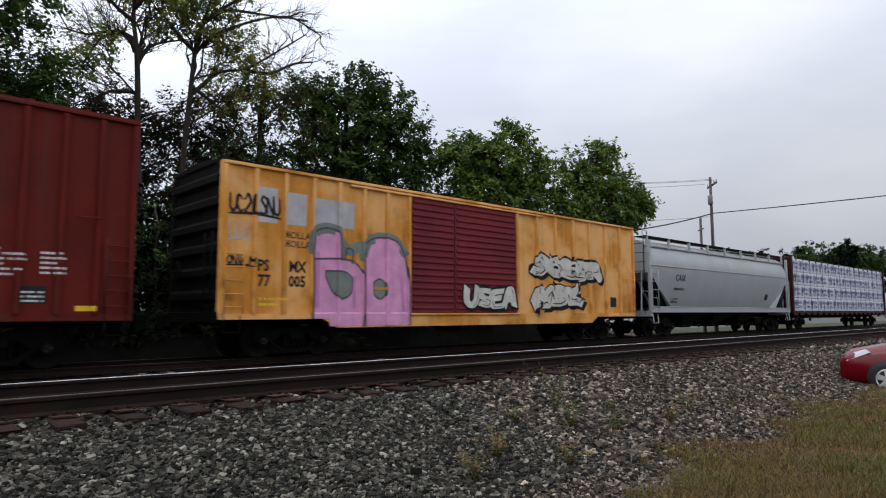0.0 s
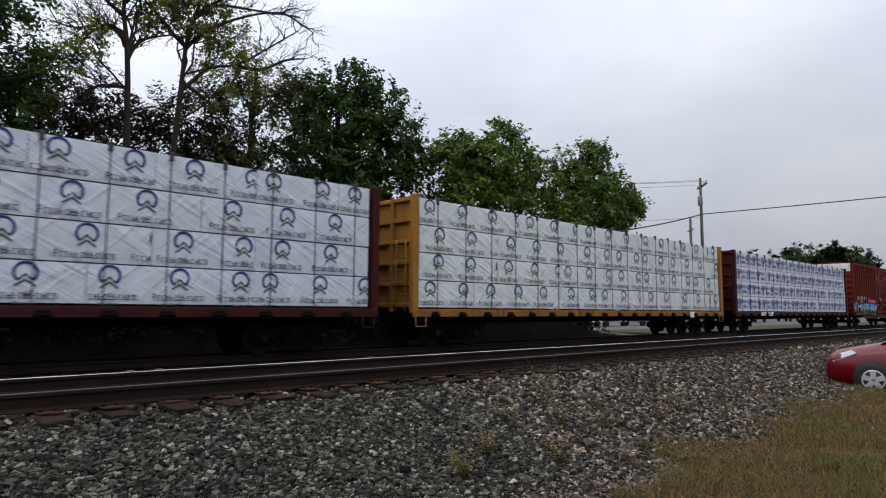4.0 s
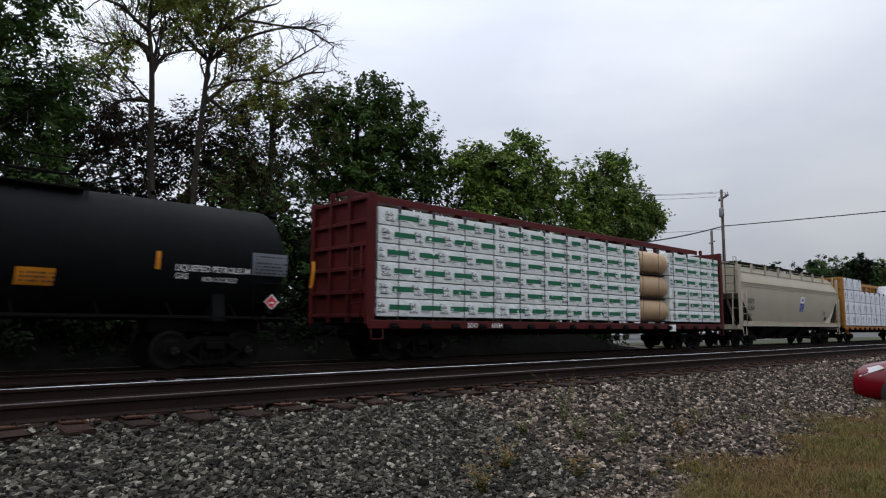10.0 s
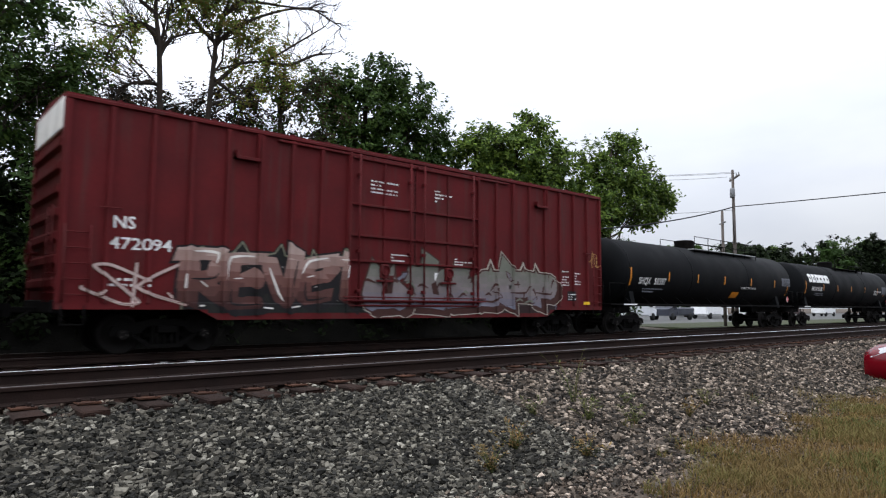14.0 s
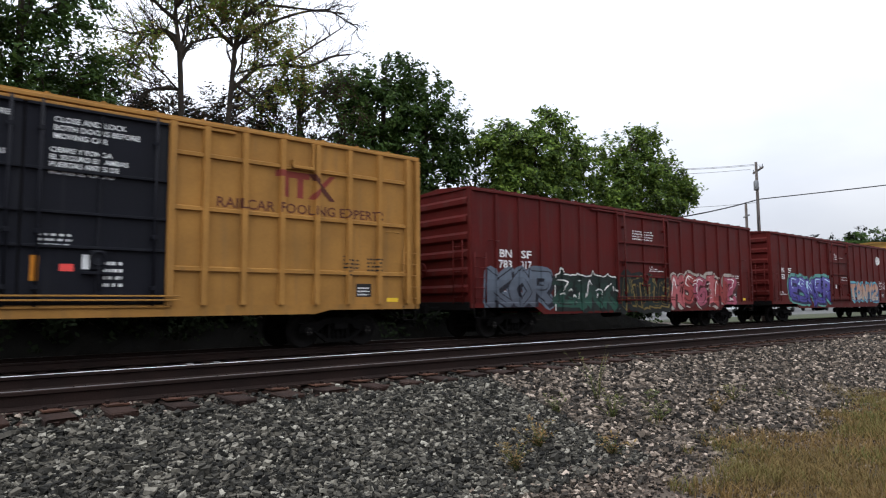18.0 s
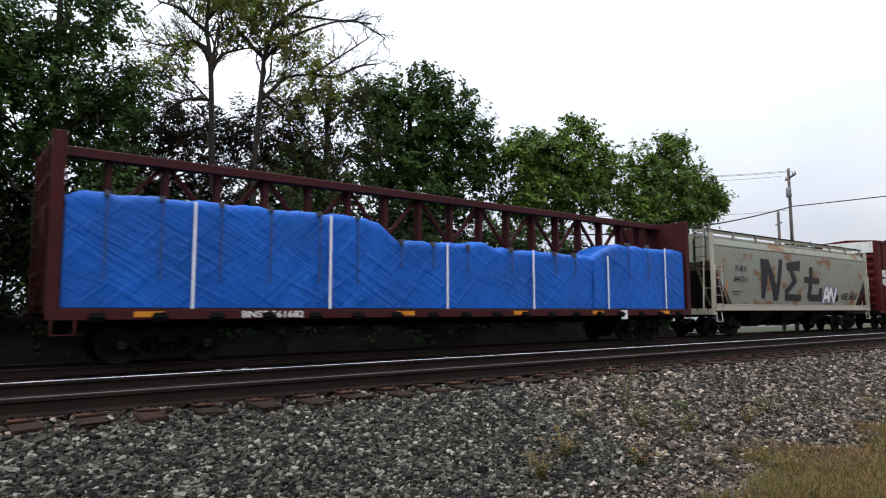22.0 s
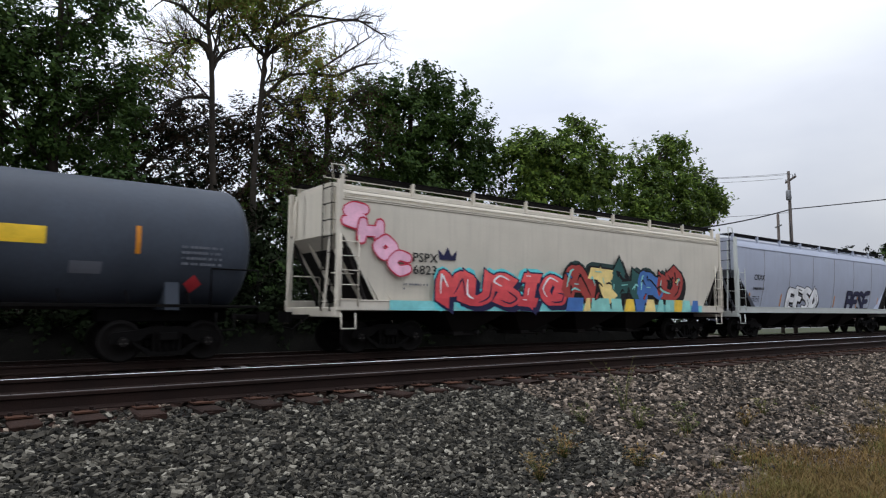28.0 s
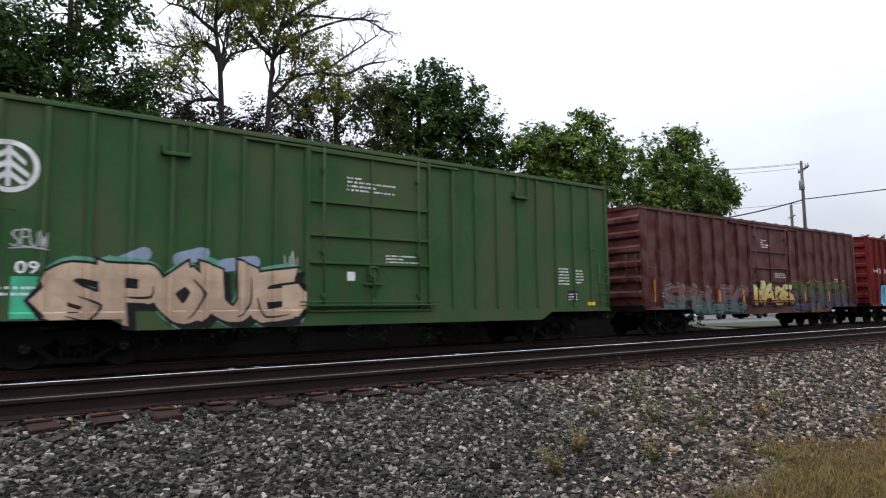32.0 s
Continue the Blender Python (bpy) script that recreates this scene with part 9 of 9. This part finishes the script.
for k, lbl, coat, mark, num, mk, th in ((23, "white covered hopper with tall amber stripes", HOPWHITE, "HCBX", "1681", 2.0, (4.2, 4.5)), (24, "pale green-grey covered hopper with tall amber stripes", HOPMINT, "CPCX", "2206", 1.9, (4.22, 4.58))):
    car, ln = hopper(k, lbl, coat, HOPWHITE, POCKET, th[0], th[1], 1.35, 3.02, 4, round_side=0.36, bay_end=2.5, sill=(1.0, 1.42), cap_paint=ink("bone", (206, 202, 196)) if k == 23 else None)
    text(car, mark, mk, 2.55, 0.27, black_ink, (), -1.535, 1.15)
    text(car, num, mk, 2.12, 0.27, black_ink, (), -1.535, 1.15)
    bars(car, mk - 0.1, 1.7, 1.3, 0.26, 2, black_ink, k, (), -1.535)
    for i in range(8):
        x = 1.5 + (ln - 3.0) * i / 7
        panel(car, "reflective_stripe", x - 0.05, x + 0.05, 1.44, 2.15 if i in (0, 7) else 1.86, ink("dull_amber", (148, 92, 40)), (), -1.535)
    panel(car, "data_panel", ln * 0.72, ln * 0.72 + 0.42, 1.5, 1.78, black_ink, (), -1.535)
    bars(car, ln * 0.82, 1.5, 0.6, 0.5, 4, black_ink, k + 2, (), -1.535)
    panel(car, "data_panel", mk + 1.3, mk + 1.62, 2.2, 2.5, grey_print, (), -1.535)
    hug(car, th[0], 0.36, 1.39)

car, ln = hopper(25, "silver-grey covered hopper with a black and white tag", HOPSILV, HOPWHITE, POCKET, 4.36, 4.58, 1.3, 3.0, 4, round_side=0.34)
text(car, "CRXX", 1.75, 2.55, 0.25, black_ink, (), -1.535)
bars(car, 1.75, 2.1, 1.05, 0.25, 1, black_ink, 250, (), -1.535)
bars(car, 1.75, 1.55, 0.7, 0.3, 3, black_ink, 251, (), -1.535)
graffiti(car, "eFSO", 5.2, 1.0, 8.6, 2.4, (ink("clean_white", (226, 226, 226)),) * 2, ink("black", (22, 20, 22)), HOPSILV, 252, "white bubble letters with heavy black outline", (), -1.535, 0.5, 0, 0.1, 0.06)
graffiti(car, "BESE", 12.4, 1.0, 15.5, 2.35, (ink("ink_blue", (40, 42, 66)),) * 2, ink("black", (22, 20, 22)), HOPSILV, 253, "dark blue-black block letters", (), -1.535, 0.3, 0, 0.05, 0.05)
for i in range(6):
    x = 1.5 + (ln - 3.0) * i / 5
    panel(car, "reflective_stripe", x - 0.05, x + 0.05, 1.35, 1.95, amber, (), -1.535)
hug(car, 4.36, 0.34)

car, ln = hopper(26, "cream covered hopper with bright red and multicoloured graffiti", HOPCREAM, HOPCREAM, POCKET, 4.3, 4.6, 1.25, 3.1, 4, round_side=0.1, ribs=0)
for z in (4.0, 4.1, 4.2):
    s = Shape()
    s.box(0.2, ln - 0.2, -1.56, -1.52, z - 0.018, z + 0.018, 0.005)
    part("side_bead", s, HOPCREAM, car)
fitted(car, "PSPX", 2.42, 3.3, 2.4, 0.25, black_ink, (), -1.535)
fitted(car, "6823", 2.42, 3.25, 2.05, 0.25, black_ink, (), -1.535)
bars(car, 2.1, 1.6, 0.9, 0.25, 2, grey_print, 260, (), -1.535)
panel(car, "spray_wash", 1.6, 17.0, 1.03, 1.3, ink("aqua_wash", (120, 190, 190)), (), -1.622)
graffiti(car, "MUSIG", 3.2, 1.05, 8.5, 2.32, (ink("coral", (214, 88, 88)), ink("coral_dark", (190, 66, 72))), ink("midnight", (34, 34, 64)), ink("aqua_mist", (96, 196, 200)), 261, "coral red block graffiti with dark outline on aqua", (), -1.626, 0.6, 0.24, 0.1, 0.06, ink("clean_white", (226, 226, 226)))
graffiti(car, "ATHAU", 8.6, 1.3, 15.4, 2.68, (ink("brick", (150, 62, 56)), ink("butter", (222, 196, 128)), ink("bottle_green", (44, 80, 76)), ink("cobalt", (66, 104, 160))), ink("black", (22, 20, 22)), ink("forest", (40, 60, 58)), 262,
         "multicoloured graffiti letters on dark green", (), -1.628, 0.9, 0.3, 0.08, 0.06, ink("mint", (130, 190, 180)))
V, F, I = [], [], []
pal = [ink("butter", (222, 196, 128)), ink("mint", (130, 190, 180)), ink("tangerine", (222, 140, 70)), ink("sun", (226, 184, 70)), ink("cobalt", (66, 104, 160))]
rr = random.Random(5)
x = 8.6
while x < 16.6:
    w = rr.uniform(0.4, 1.2)
    o = len(V)
    V += [(x, 1.04, 0.06), (x + w - 0.05, 1.04, 0.06), (x + w + rr.uniform(-0.2, 0.1), 1.5, 0.06), (x + rr.uniform(-0.1, 0.2), 1.5, 0.06)]
    F.append((o, o + 1, o + 2, o + 3))
    I.append(rr.randrange(5))
    x += w
sheet("graffiti", V, F, pal, I, car, "band of coloured blocks along the sill", (), -1.6)
for i in range(5):
    ch, pk = "SHOCE"[i], ink("candy_pink", (232, 170, 190))
    if i < 4:
        graffiti(car, ch, 0.16 + i * 0.47, 3.14 - i * 0.4, 0.86 + i * 0.47, 3.92 - i * 0.4, (pk, pk), ink("crimson", (178, 44, 66)), pk, 264 + i, "pink bubble letter edged in crimson", (), -1.56 - 0.012 * i, 0.3, 0, 0.1, 0.06)
sheet("graffiti", [(3.35, 2.5, 0.004), (3.95, 2.5, 0.004), (4.0, 2.8, 0.004), (3.8, 2.62, 0.004), (3.65, 2.88, 0.004), (3.5, 2.62, 0.004), (3.3, 2.8, 0.004)], [(0, 1, 2, 3, 4, 5, 6)], [ink("midnight", (34, 34, 64))], [0], car, "small dark crown", (), -1.535)

STR2 = ((2.2, 2.5, 0.8), (5.3, 2.5, 0.2), (8.4, 2.2, 0.4), (11.6, 2.2, 0.4), (14.4, 2.2, 0.6))
car, ln, tr, tm = tank_car(27, "slate grey tank car with centre platform and side ladder", TANKBLUE, 1.5, 2.5, 8.2, (7.6, 10.3), None, STR2, 9.9)
on_tank(fitted(car, "UTLX 208400", 2.9, 5.1, 2.25, 0.24, ink("dull_orange", (180, 128, 60))), tr, tm)
on_tank(panel(car, "caution_plate", 11.9, 12.7, 2.3, 2.65, yellow_plate), tr, tm)
bars(car, 15.3, 2.0, 0.9, 0.5, 4, grey_print, 271)
on_tank(car.children[-1], tr, tm)
bars(car, 2.9, 1.95, 1.6, 0.2, 2, ink("dull_orange", (180, 128, 60)), 272)
on_tank(car.children[-1], tr, tm)
o = sheet("hazard_placard", [(ln - 1.5, 1.4, 0.01), (ln - 1.3, 1.6, 0.01), (ln - 1.5, 1.8, 0.01), (ln - 1.7, 1.6, 0.01)], [(0, 1, 2, 3)], [ink("placard_red", (190, 70, 70))], [0], car, "red diamond placard")
on_tank(o, tr, tm)
on_tank(panel(car, "data_panel", ln - 4.0, ln - 3.4, 1.75, 2.0, grey_print), tr, tm)

car, ln, po = boxcar(28, "faded red boxcar with pale blue graffiti", ROSE, 4.75, (6.8, 9.3, 11.85), ROSE, 9, "plug", ROSE, None, (), None, 0.085)
graffiti(car, "AUTN", 1.4, 0.66, 5.9, 2.05, (ink("frost_blue", (88, 136, 158)), ink("turquoise", (104, 160, 184))), ink("ice", (176, 208, 218)), ink("black", (22, 20, 22)), 281, "pale blue bubble letters edged in white on a black mist", po, wild=0.6, cloud=1.0, fat=0.075, edge=0.04)
graffiti(car, "BOHER", 12.2, 0.66, 17.4, 2.15, (ink("stone_white", (128, 132, 122)), ink("sea_grey", (112, 128, 128))), ink("soot", (22, 24, 22)), ink("black", (22, 20, 22)), 282, "stone-grey and sea-green letters edged in white on a black mist", po, wild=0.78, cloud=0.8, fat=0.1, edge=0.05, trace=ink("bone", (206, 202, 196)), spark=ink("bone", (206, 202, 196)))
for b, u0, u1 in (("HS", 0.68, 1.15), ("31", 1.45, 1.86), ("16", 2.22, 2.62)):
    fitted(car, b, u0, u1, 2.72, 0.27, white_ink, po)
data_blocks(car, ln, po, white_ink, 283, 4.75, (6.8, 9.3, 11.85))
for i, (w2, u) in enumerate((("POLC", 7.6), ("BOOG", 7.7), ("ELFy", 9.6))):
    text(car, w2, u, 1.75 - 0.4 * (i % 2), 0.26, silver, (), SKIN - 0.075, 0.9, 0.0)
for x in (1.0, 6.2):
    panel(car, "reflective_stripe", x, x + 0.12, 1.2, 1.75, amber, po)

car, ln, po = boxcar(29, "weathered brown boxcar with chalky streaks and green graffiti", FADED, 4.75, (7.6, 11.1), FADED, 9, "plug", FADED, None, (), None, 0.085)
graffiti(car, "SHWLEC", 1.2, 0.62, 7.1, 1.9, (ink("worn_pink", (112, 62, 64)), ink("worn_teal", (62, 92, 90))), ink("charcoal", (40, 34, 34)), ink("sage", (92, 108, 92)), 291, "worn pink and teal graffiti", po, wild=0.95, cloud=0.08, fat=0.075, edge=0.03, spark=ink("sage", (92, 108, 92)))
graffiti(car, "WAGE", 7.6, 0.95, 11.1, 1.95, (ink("straw", (176, 168, 120)), ink("amber_spray", (180, 130, 60))), ink("charcoal", (54, 46, 46)), ink("sage", (112, 128, 104)), 292, "straw-coloured graffiti on the door", (), SKIN - 0.12, 0.95, 0.05, 0.05, 0.03)
graffiti(car, "ZERNIA", 11.35, 0.66, 17.4, 2.1, (ink("moss_green", (72, 76, 44)), ink("plum", (62, 52, 80))), ink("charcoal", (40, 34, 34)), ink("sage", (92, 108, 92)), 293, "moss green and plum graffiti", po, wild=1.0, cloud=0.06, fat=0.06, edge=0.04, trace=ink("old_gold", (112, 94, 50)))
data_blocks(car, ln, po, white_ink, 294, 4.75, (7.6, 11.1))
for x in (0.55, 5.0, 6.9, 12.6, 15.2, ln - 0.45):
    panel(car, "reflective_stripe", x, x + 0.12, 1.15, 2.0 if x in (0.55,) else 1.65, amber, po, SKIN - 0.03)

car, ln, po = boxcar(30, "green boxcar with a round white emblem and cream graffiti", GREEN, 5.25, (7.25, 10.9), GREEN, 10, "plug", GREEN, None, (), None, 0.05)
strokes(car, [[(1.7, 0.85), (2.6, 0.8)], [(3.0, 2.0), (3.5, 2.25)], [(4.2, 2.15), (4.7, 2.3)], [(5.2, 2.05), (5.9, 2.15)], [(6.4, 0.75), (7.0, 0.8)]], 0.3, [ink("frosted_blue", (128, 142, 160))], "puffs of pale blue spray", po, depth=0.0035)
graffiti(car, "SPQUE", 1.75, 0.62, 6.9, 2.15, (ink("biscuit", (176, 152, 128)), ink("biscuit_dark", (158, 134, 114))), ink("black", (22, 20, 22)), ink("frosted_teal", (88, 140, 120)), 301, "cream block letters with heavy black outline", po, wild=0.55, cloud=0.18, fat=0.1, edge=0.07)
for u0, u1, k in ((1.45, 2.1, 1), (6.6, 7.35, -1)):
    for d, g, m in ((0.021, 0.09, ink("black", (22, 20, 22))), (0.026, 0.0, ink("biscuit", (176, 152, 128)))):
        a, b = (u0 - g, u1 + g) if k > 0 else (u1 + g, u0 - g)
        sheet("graffiti", [(a, 1.25, d), (a + k * 0.35, 0.85 - g, d), (b, 0.9 - g, d), (b, 1.6 + g, d), (a + k * 0.35, 1.65 + g, d)], [(0, 1, 2, 3, 4)], [m], [0], car, "cream arrow point beside the letters", po)
scrawl(car, 1.1, 1.75, 2.3, 2.65, 4, silver, 307, "small silver marker tag", po, wide=0.035)
scrawl(car, 6.65, 7.0, 1.75, 2.4, 2, silver, 308, "small silver marker tag", po, wide=0.03)
panel(car, "green_patch", 1.15, 1.75, 0.9, 1.72, ink("emerald_patch", (66, 160, 124)), po)
fitted(car, "09", 1.2, 1.6, 1.78, 0.24, white_ink, po)
V, F, I = [], [], []
for j in range(28):
    a0, a1 = 6.2832 * j / 28, 6.2832 * (j + 1) / 28
    o = len(V)
    V += [(1.02 + r * math.cos(t), 3.85 + r * math.sin(t), 0.006) for r, t in ((0.42, a0), (0.52, a0), (0.52, a1), (0.42, a1))]
    F.append((o, o + 1, o + 2, o + 3))
    I.append(0)
for pts in (((0.98, 3.45), (1.06, 3.45), (1.06, 4.25), (0.98, 4.25)), ((1.06, 4.2), (1.3, 3.98), (1.3, 3.88), (1.06, 4.08)), ((1.06, 3.98), (1.36, 3.74), (1.36, 3.63), (1.06, 3.86)), ((1.06, 3.76), (1.34, 3.54), (1.28, 3.47), (1.06, 3.64)),
            ((0.98, 4.2), (0.74, 3.98), (0.74, 3.88), (0.98, 4.08)), ((0.98, 3.98), (0.68, 3.74), (0.68, 3.63), (0.98, 3.86)), ((0.98, 3.76), (0.7, 3.54), (0.76, 3.47), (0.98, 3.64))):
    o = len(V)
    V += [(a, b, 0.006) for a, b in pts]
    F.append(tuple(range(o, o + len(pts))))
    I.append(0)
sheet("emblem", V, F, [white_ink], I, car, "round white tree emblem", po)
data_blocks(car, ln, po, white_ink, 302, 5.25, (7.25, 10.9))

# ---- red hatchback parked on the verge, nose towards the tracks ----
def red_car():
    paint_red = mat("car_red", lin(92, 2, 14), 0.22, var=0.06, fine=60, bump=0.0, spec=0.35)
    glass = mat("car_glass", (0.02, 0.022, 0.024), 0.08, var=0.1, bump=0, spec=0.7)
    tyre = mat("tyre_rubber", (0.02, 0.02, 0.02), 0.85, var=0.2)
    alloy = mat("alloy_wheel", (0.62, 0.62, 0.64), 0.3, 0.8, var=0.06)
    lens = mat("headlamp_lens", (0.42, 0.42, 0.44), 0.12, var=0.1, spec=0.8, bump=0)
    trim = mat("black_trim", (0.02, 0.02, 0.022), 0.6, var=0.15)
    car = tagged(new("hatchback"), "glossy red five-door hatchback parked on dry grass", "car")
    car.matrix_basis = pose(17.35, 2.62, GROUND_Z - 0.1, 0, 0, 97)
    # sections along the car: x (nose at +), half width, height of sill, belt and roof
    stations = [(2.04, 0.52, 0.3, 0.6, 0.66), (2.0, 0.7, 0.2, 0.7, 0.78), (1.82, 0.82, 0.17, 0.8, 0.9), (1.3, 0.87, 0.17, 0.9, 1.02), (0.95, 0.875, 0.18, 0.95, 1.1), (0.55, 0.875, 0.2, 0.96, 1.25),
                (0.0, 0.875, 0.2, 0.98, 1.43), (-0.5, 0.875, 0.2, 1.0, 1.48), (-1.1, 0.87, 0.2, 1.03, 1.44), (-1.7, 0.85, 0.22, 1.06, 1.3), (-2.15, 0.8, 0.3, 1.05, 1.14), (-2.42, 0.68, 0.4, 0.9, 0.98)]
    s = Shape()
    ring = []
    for x, w, a, b, c in stations:
        ring.append([(x, -w * 0.82, a), (x, -w * 0.97, a + 0.1), (x, -w, (a + b) / 2), (x, -w * 0.97, b - 0.06), (x, -w * 0.9, b), (x, -w * 0.72, b + (c - b) * 0.75), (x, -w * 0.5, c), (x, 0, c + 0.02),
                     (x, w * 0.5, c), (x, w * 0.72, b + (c - b) * 0.75), (x, w * 0.9, b), (x, w * 0.97, b - 0.06), (x, w, (a + b) / 2), (x, w * 0.97, a + 0.1), (x, w * 0.82, a)])
    n = len(ring[0])
    V = [p for r in ring for p in r]
    F = [(i * n + j, i * n + (j + 1) % n, (i + 1) * n + (j + 1) % n, (i + 1) * n + j) for i in range(len(ring) - 1) for j in range(n)]
    s.add(V, F, 0, True)
    s.add(ring[0], [tuple(range(n))], 0, True)
    s.add(ring[-1], [tuple(range(n))[::-1]], 0, True)
    part("body", s, paint_red, car)
    for sy in (-1, 1):
        for x in (1.12, -1.45):
            s = Shape()
            s.spin([(0, 0.0), (0, 0.37), (sy * 0.012, 0.37), (sy * 0.012, 0.0)], (x, sy * 0.868, 0.34), "y", 28)
            part("wheel_arch", s, trim, car)
            s = Shape()
            s.spin([(-0.09, 0.2), (-0.1, 0.3), (-0.07, 0.318), (0.07, 0.318), (0.1, 0.3), (0.09, 0.2)], (x, sy * 0.80, 0.318), "y", 30)
            wheel = part("wheel", s, tyre, car)
            s = Shape()
            s.spin([(sy * 0.085, 0.19), (sy * 0.1, 0.215), (sy * 0.07, 0.225), (sy * 0.0, 0.2)], (x, sy * 0.80, 0.318), "y", 30)
            s.spin([(sy * 0.08, 0.0), (sy * 0.08, 0.05), (sy * 0.06, 0.055)], (x, sy * 0.80, 0.318), "y", 14)
            for i in range(5):
                t = i * 1.2566 + 0.3
                c, q = math.cos(t), math.sin(t)
                V = []
                for r, w in ((0.03, 0.045), (0.205, 0.06)):
                    for d in (-w, w):
                        V.append((x + c * r - q * d, sy * 0.885, 0.318 + q * r + c * d))
                        V.append((x + c * r - q * d, sy * 0.85, 0.318 + q * r + c * d))
                s.add(V, [(0, 2, 6, 4), (0, 4, 5, 1), (2, 3, 7, 6)])
            part("rim", s, alloy, wheel)
        s = Shape()
        V = [(2.01, sy * 0.55, 0.62), (1.86, sy * 0.77, 0.66), (1.4, sy * 0.82, 0.86), (1.5, sy * 0.74, 0.92), (1.86, sy * 0.58, 0.8)]
        s.add([(a, b + sy * 0.025, c + 0.02) for a, b, c in V] + V, [(0, 1, 2, 3, 4), (0, 5, 6, 1), (1, 6, 7, 2), (2, 7, 8, 3), (3, 8, 9, 4), (4, 9, 5, 0)])
        part("headlight", s, lens, car)
        s = Shape()
        s.prism([(0.55, 1.0), (0.0, 1.36), (-0.6, 1.4), (-1.2, 1.34), (-1.65, 1.13), (-1.2, 1.08), (0.2, 1.0)], "y", *sorted((sy * 0.80, sy * 0.70)))
        part("side_window", s, glass, car)
        s = Shape()
        s.box(0.48, 0.66, *sorted((sy * 0.86, sy * 1.03)), 0.98, 1.1, 0.04)
        part("door_mirror", s, paint_red, car)
        s = Shape()
        s.box(0.62, -1.0, *sorted((sy * 0.868, sy * 0.882)), 0.24, 0.3, 0.0)
        part("sill_trim", s, trim, car)
        s = Shape()
        s.box(-0.42, -0.2, *sorted((sy * 0.87, sy * 0.905)), 0.84, 0.88, 0.01)
        part("door_handle", s, paint_red, car)
        for x in (0.62, -0.5):
            s = Shape()
            s.box(x, x + 0.012, *sorted((sy * 0.868, sy * 0.8795)), 0.3, 0.94)
            part("door_seam", s, trim, car)
    s = Shape()
    s.add([(0.98, -0.62, 1.09), (0.98, 0.62, 1.09), (0.12, 0.52, 1.435), (0.12, -0.52, 1.435)], [(0, 1, 2, 3)])
    part("windscreen", s, glass, car)
    s = Shape()
    s.box(1.97, 2.03, -0.42, 0.42, 0.3, 0.42, 0.02)
    part("grille", s, trim, car)
    return car


red_car()


def parked_van(x, y, turn, rgb, seed):
    """A parked delivery van or truck on the far lot: box body, cab, glass, wheels."""
    v = tagged(new("parked_van"), "white van parked on the lot beyond the tracks" if rgb[0] > 150 else "dark pick-up parked on the lot beyond the tracks", "van", group="vehicles on the far lot")
    v.matrix_basis = pose(x, y, -0.6, 0, 0, turn)
    coat = mat("van_%d" % rgb[0], lin(*rgb), 0.35, var=0.06)
    glass = mat("car_glass", (0.02, 0.022, 0.024), 0.08)
    s = Shape()
    s.box(-2.6, 1.1, -1.0, 1.0, 0.45, 2.4 if rgb[0] > 150 else 1.3, 0.12)
    part("body", s, coat, v)
    s = Shape()
    s.prism([(1.05, 0.45), (2.7, 0.45), (2.75, 1.1), (1.95, 1.25), (1.45, 2.0), (1.05, 2.05)], "y", -0.95, 0.95)
    part("cab", s, coat, v)
    s = Shape()
    s.prism([(1.2, 1.3), (1.9, 1.3), (1.45, 1.9), (1.2, 1.92)], "y", -0.97, 0.97)
    part("side_window", s, glass, v)
    for xx in (-1.7, 1.9):
        for yy in (-0.9, 0.9):
            s = Shape()
            s.spin([(-0.12, 0.0), (-0.12, 0.36), (0.12, 0.36), (0.12, 0)], (xx, yy, 0.37), "y", 16)
            part("wheel", s, mat("tyre_rubber", (0.02, 0.02, 0.02), 0.85), v)


for i, (x, y, t, c) in enumerate(((50, 34, 0, (222, 222, 222)), (56.5, 35, 5, (210, 212, 215)), (63, 34.5, 180, (60, 62, 70)), (74, 36, 0, (225, 225, 225)), (86, 36, 180, (205, 205, 205)), (100, 37, 0, (70, 50, 50)), (118, 38, 0, (220, 220, 220)))):
    parked_van(x, y, t, c, i)


# ---- motion: the train rolls by, and its wheels turn ----
def motions():
    steps = [i * 2.0 for i in range(17)]
    for car, left in TRAIN:
        walk(car, [(t, pose(left + shift(t), FAR_Y, FAR_Z)) for t in steps])
    first = WHEELSETS[0]
    walk(first, [(i / 30, pose(0, 0, 0, 0, math.degrees((shift(i / 30) % 2.7960) / 0.445), 0)) for i in range(961)])
    for w in WHEELSETS[1:]:
        w.rotation_mode = "QUATERNION"
        keys = w.animation_data_create()
        keys.action = first.animation_data.action
        keys.action_slot = first.animation_data.action_slot


motions()
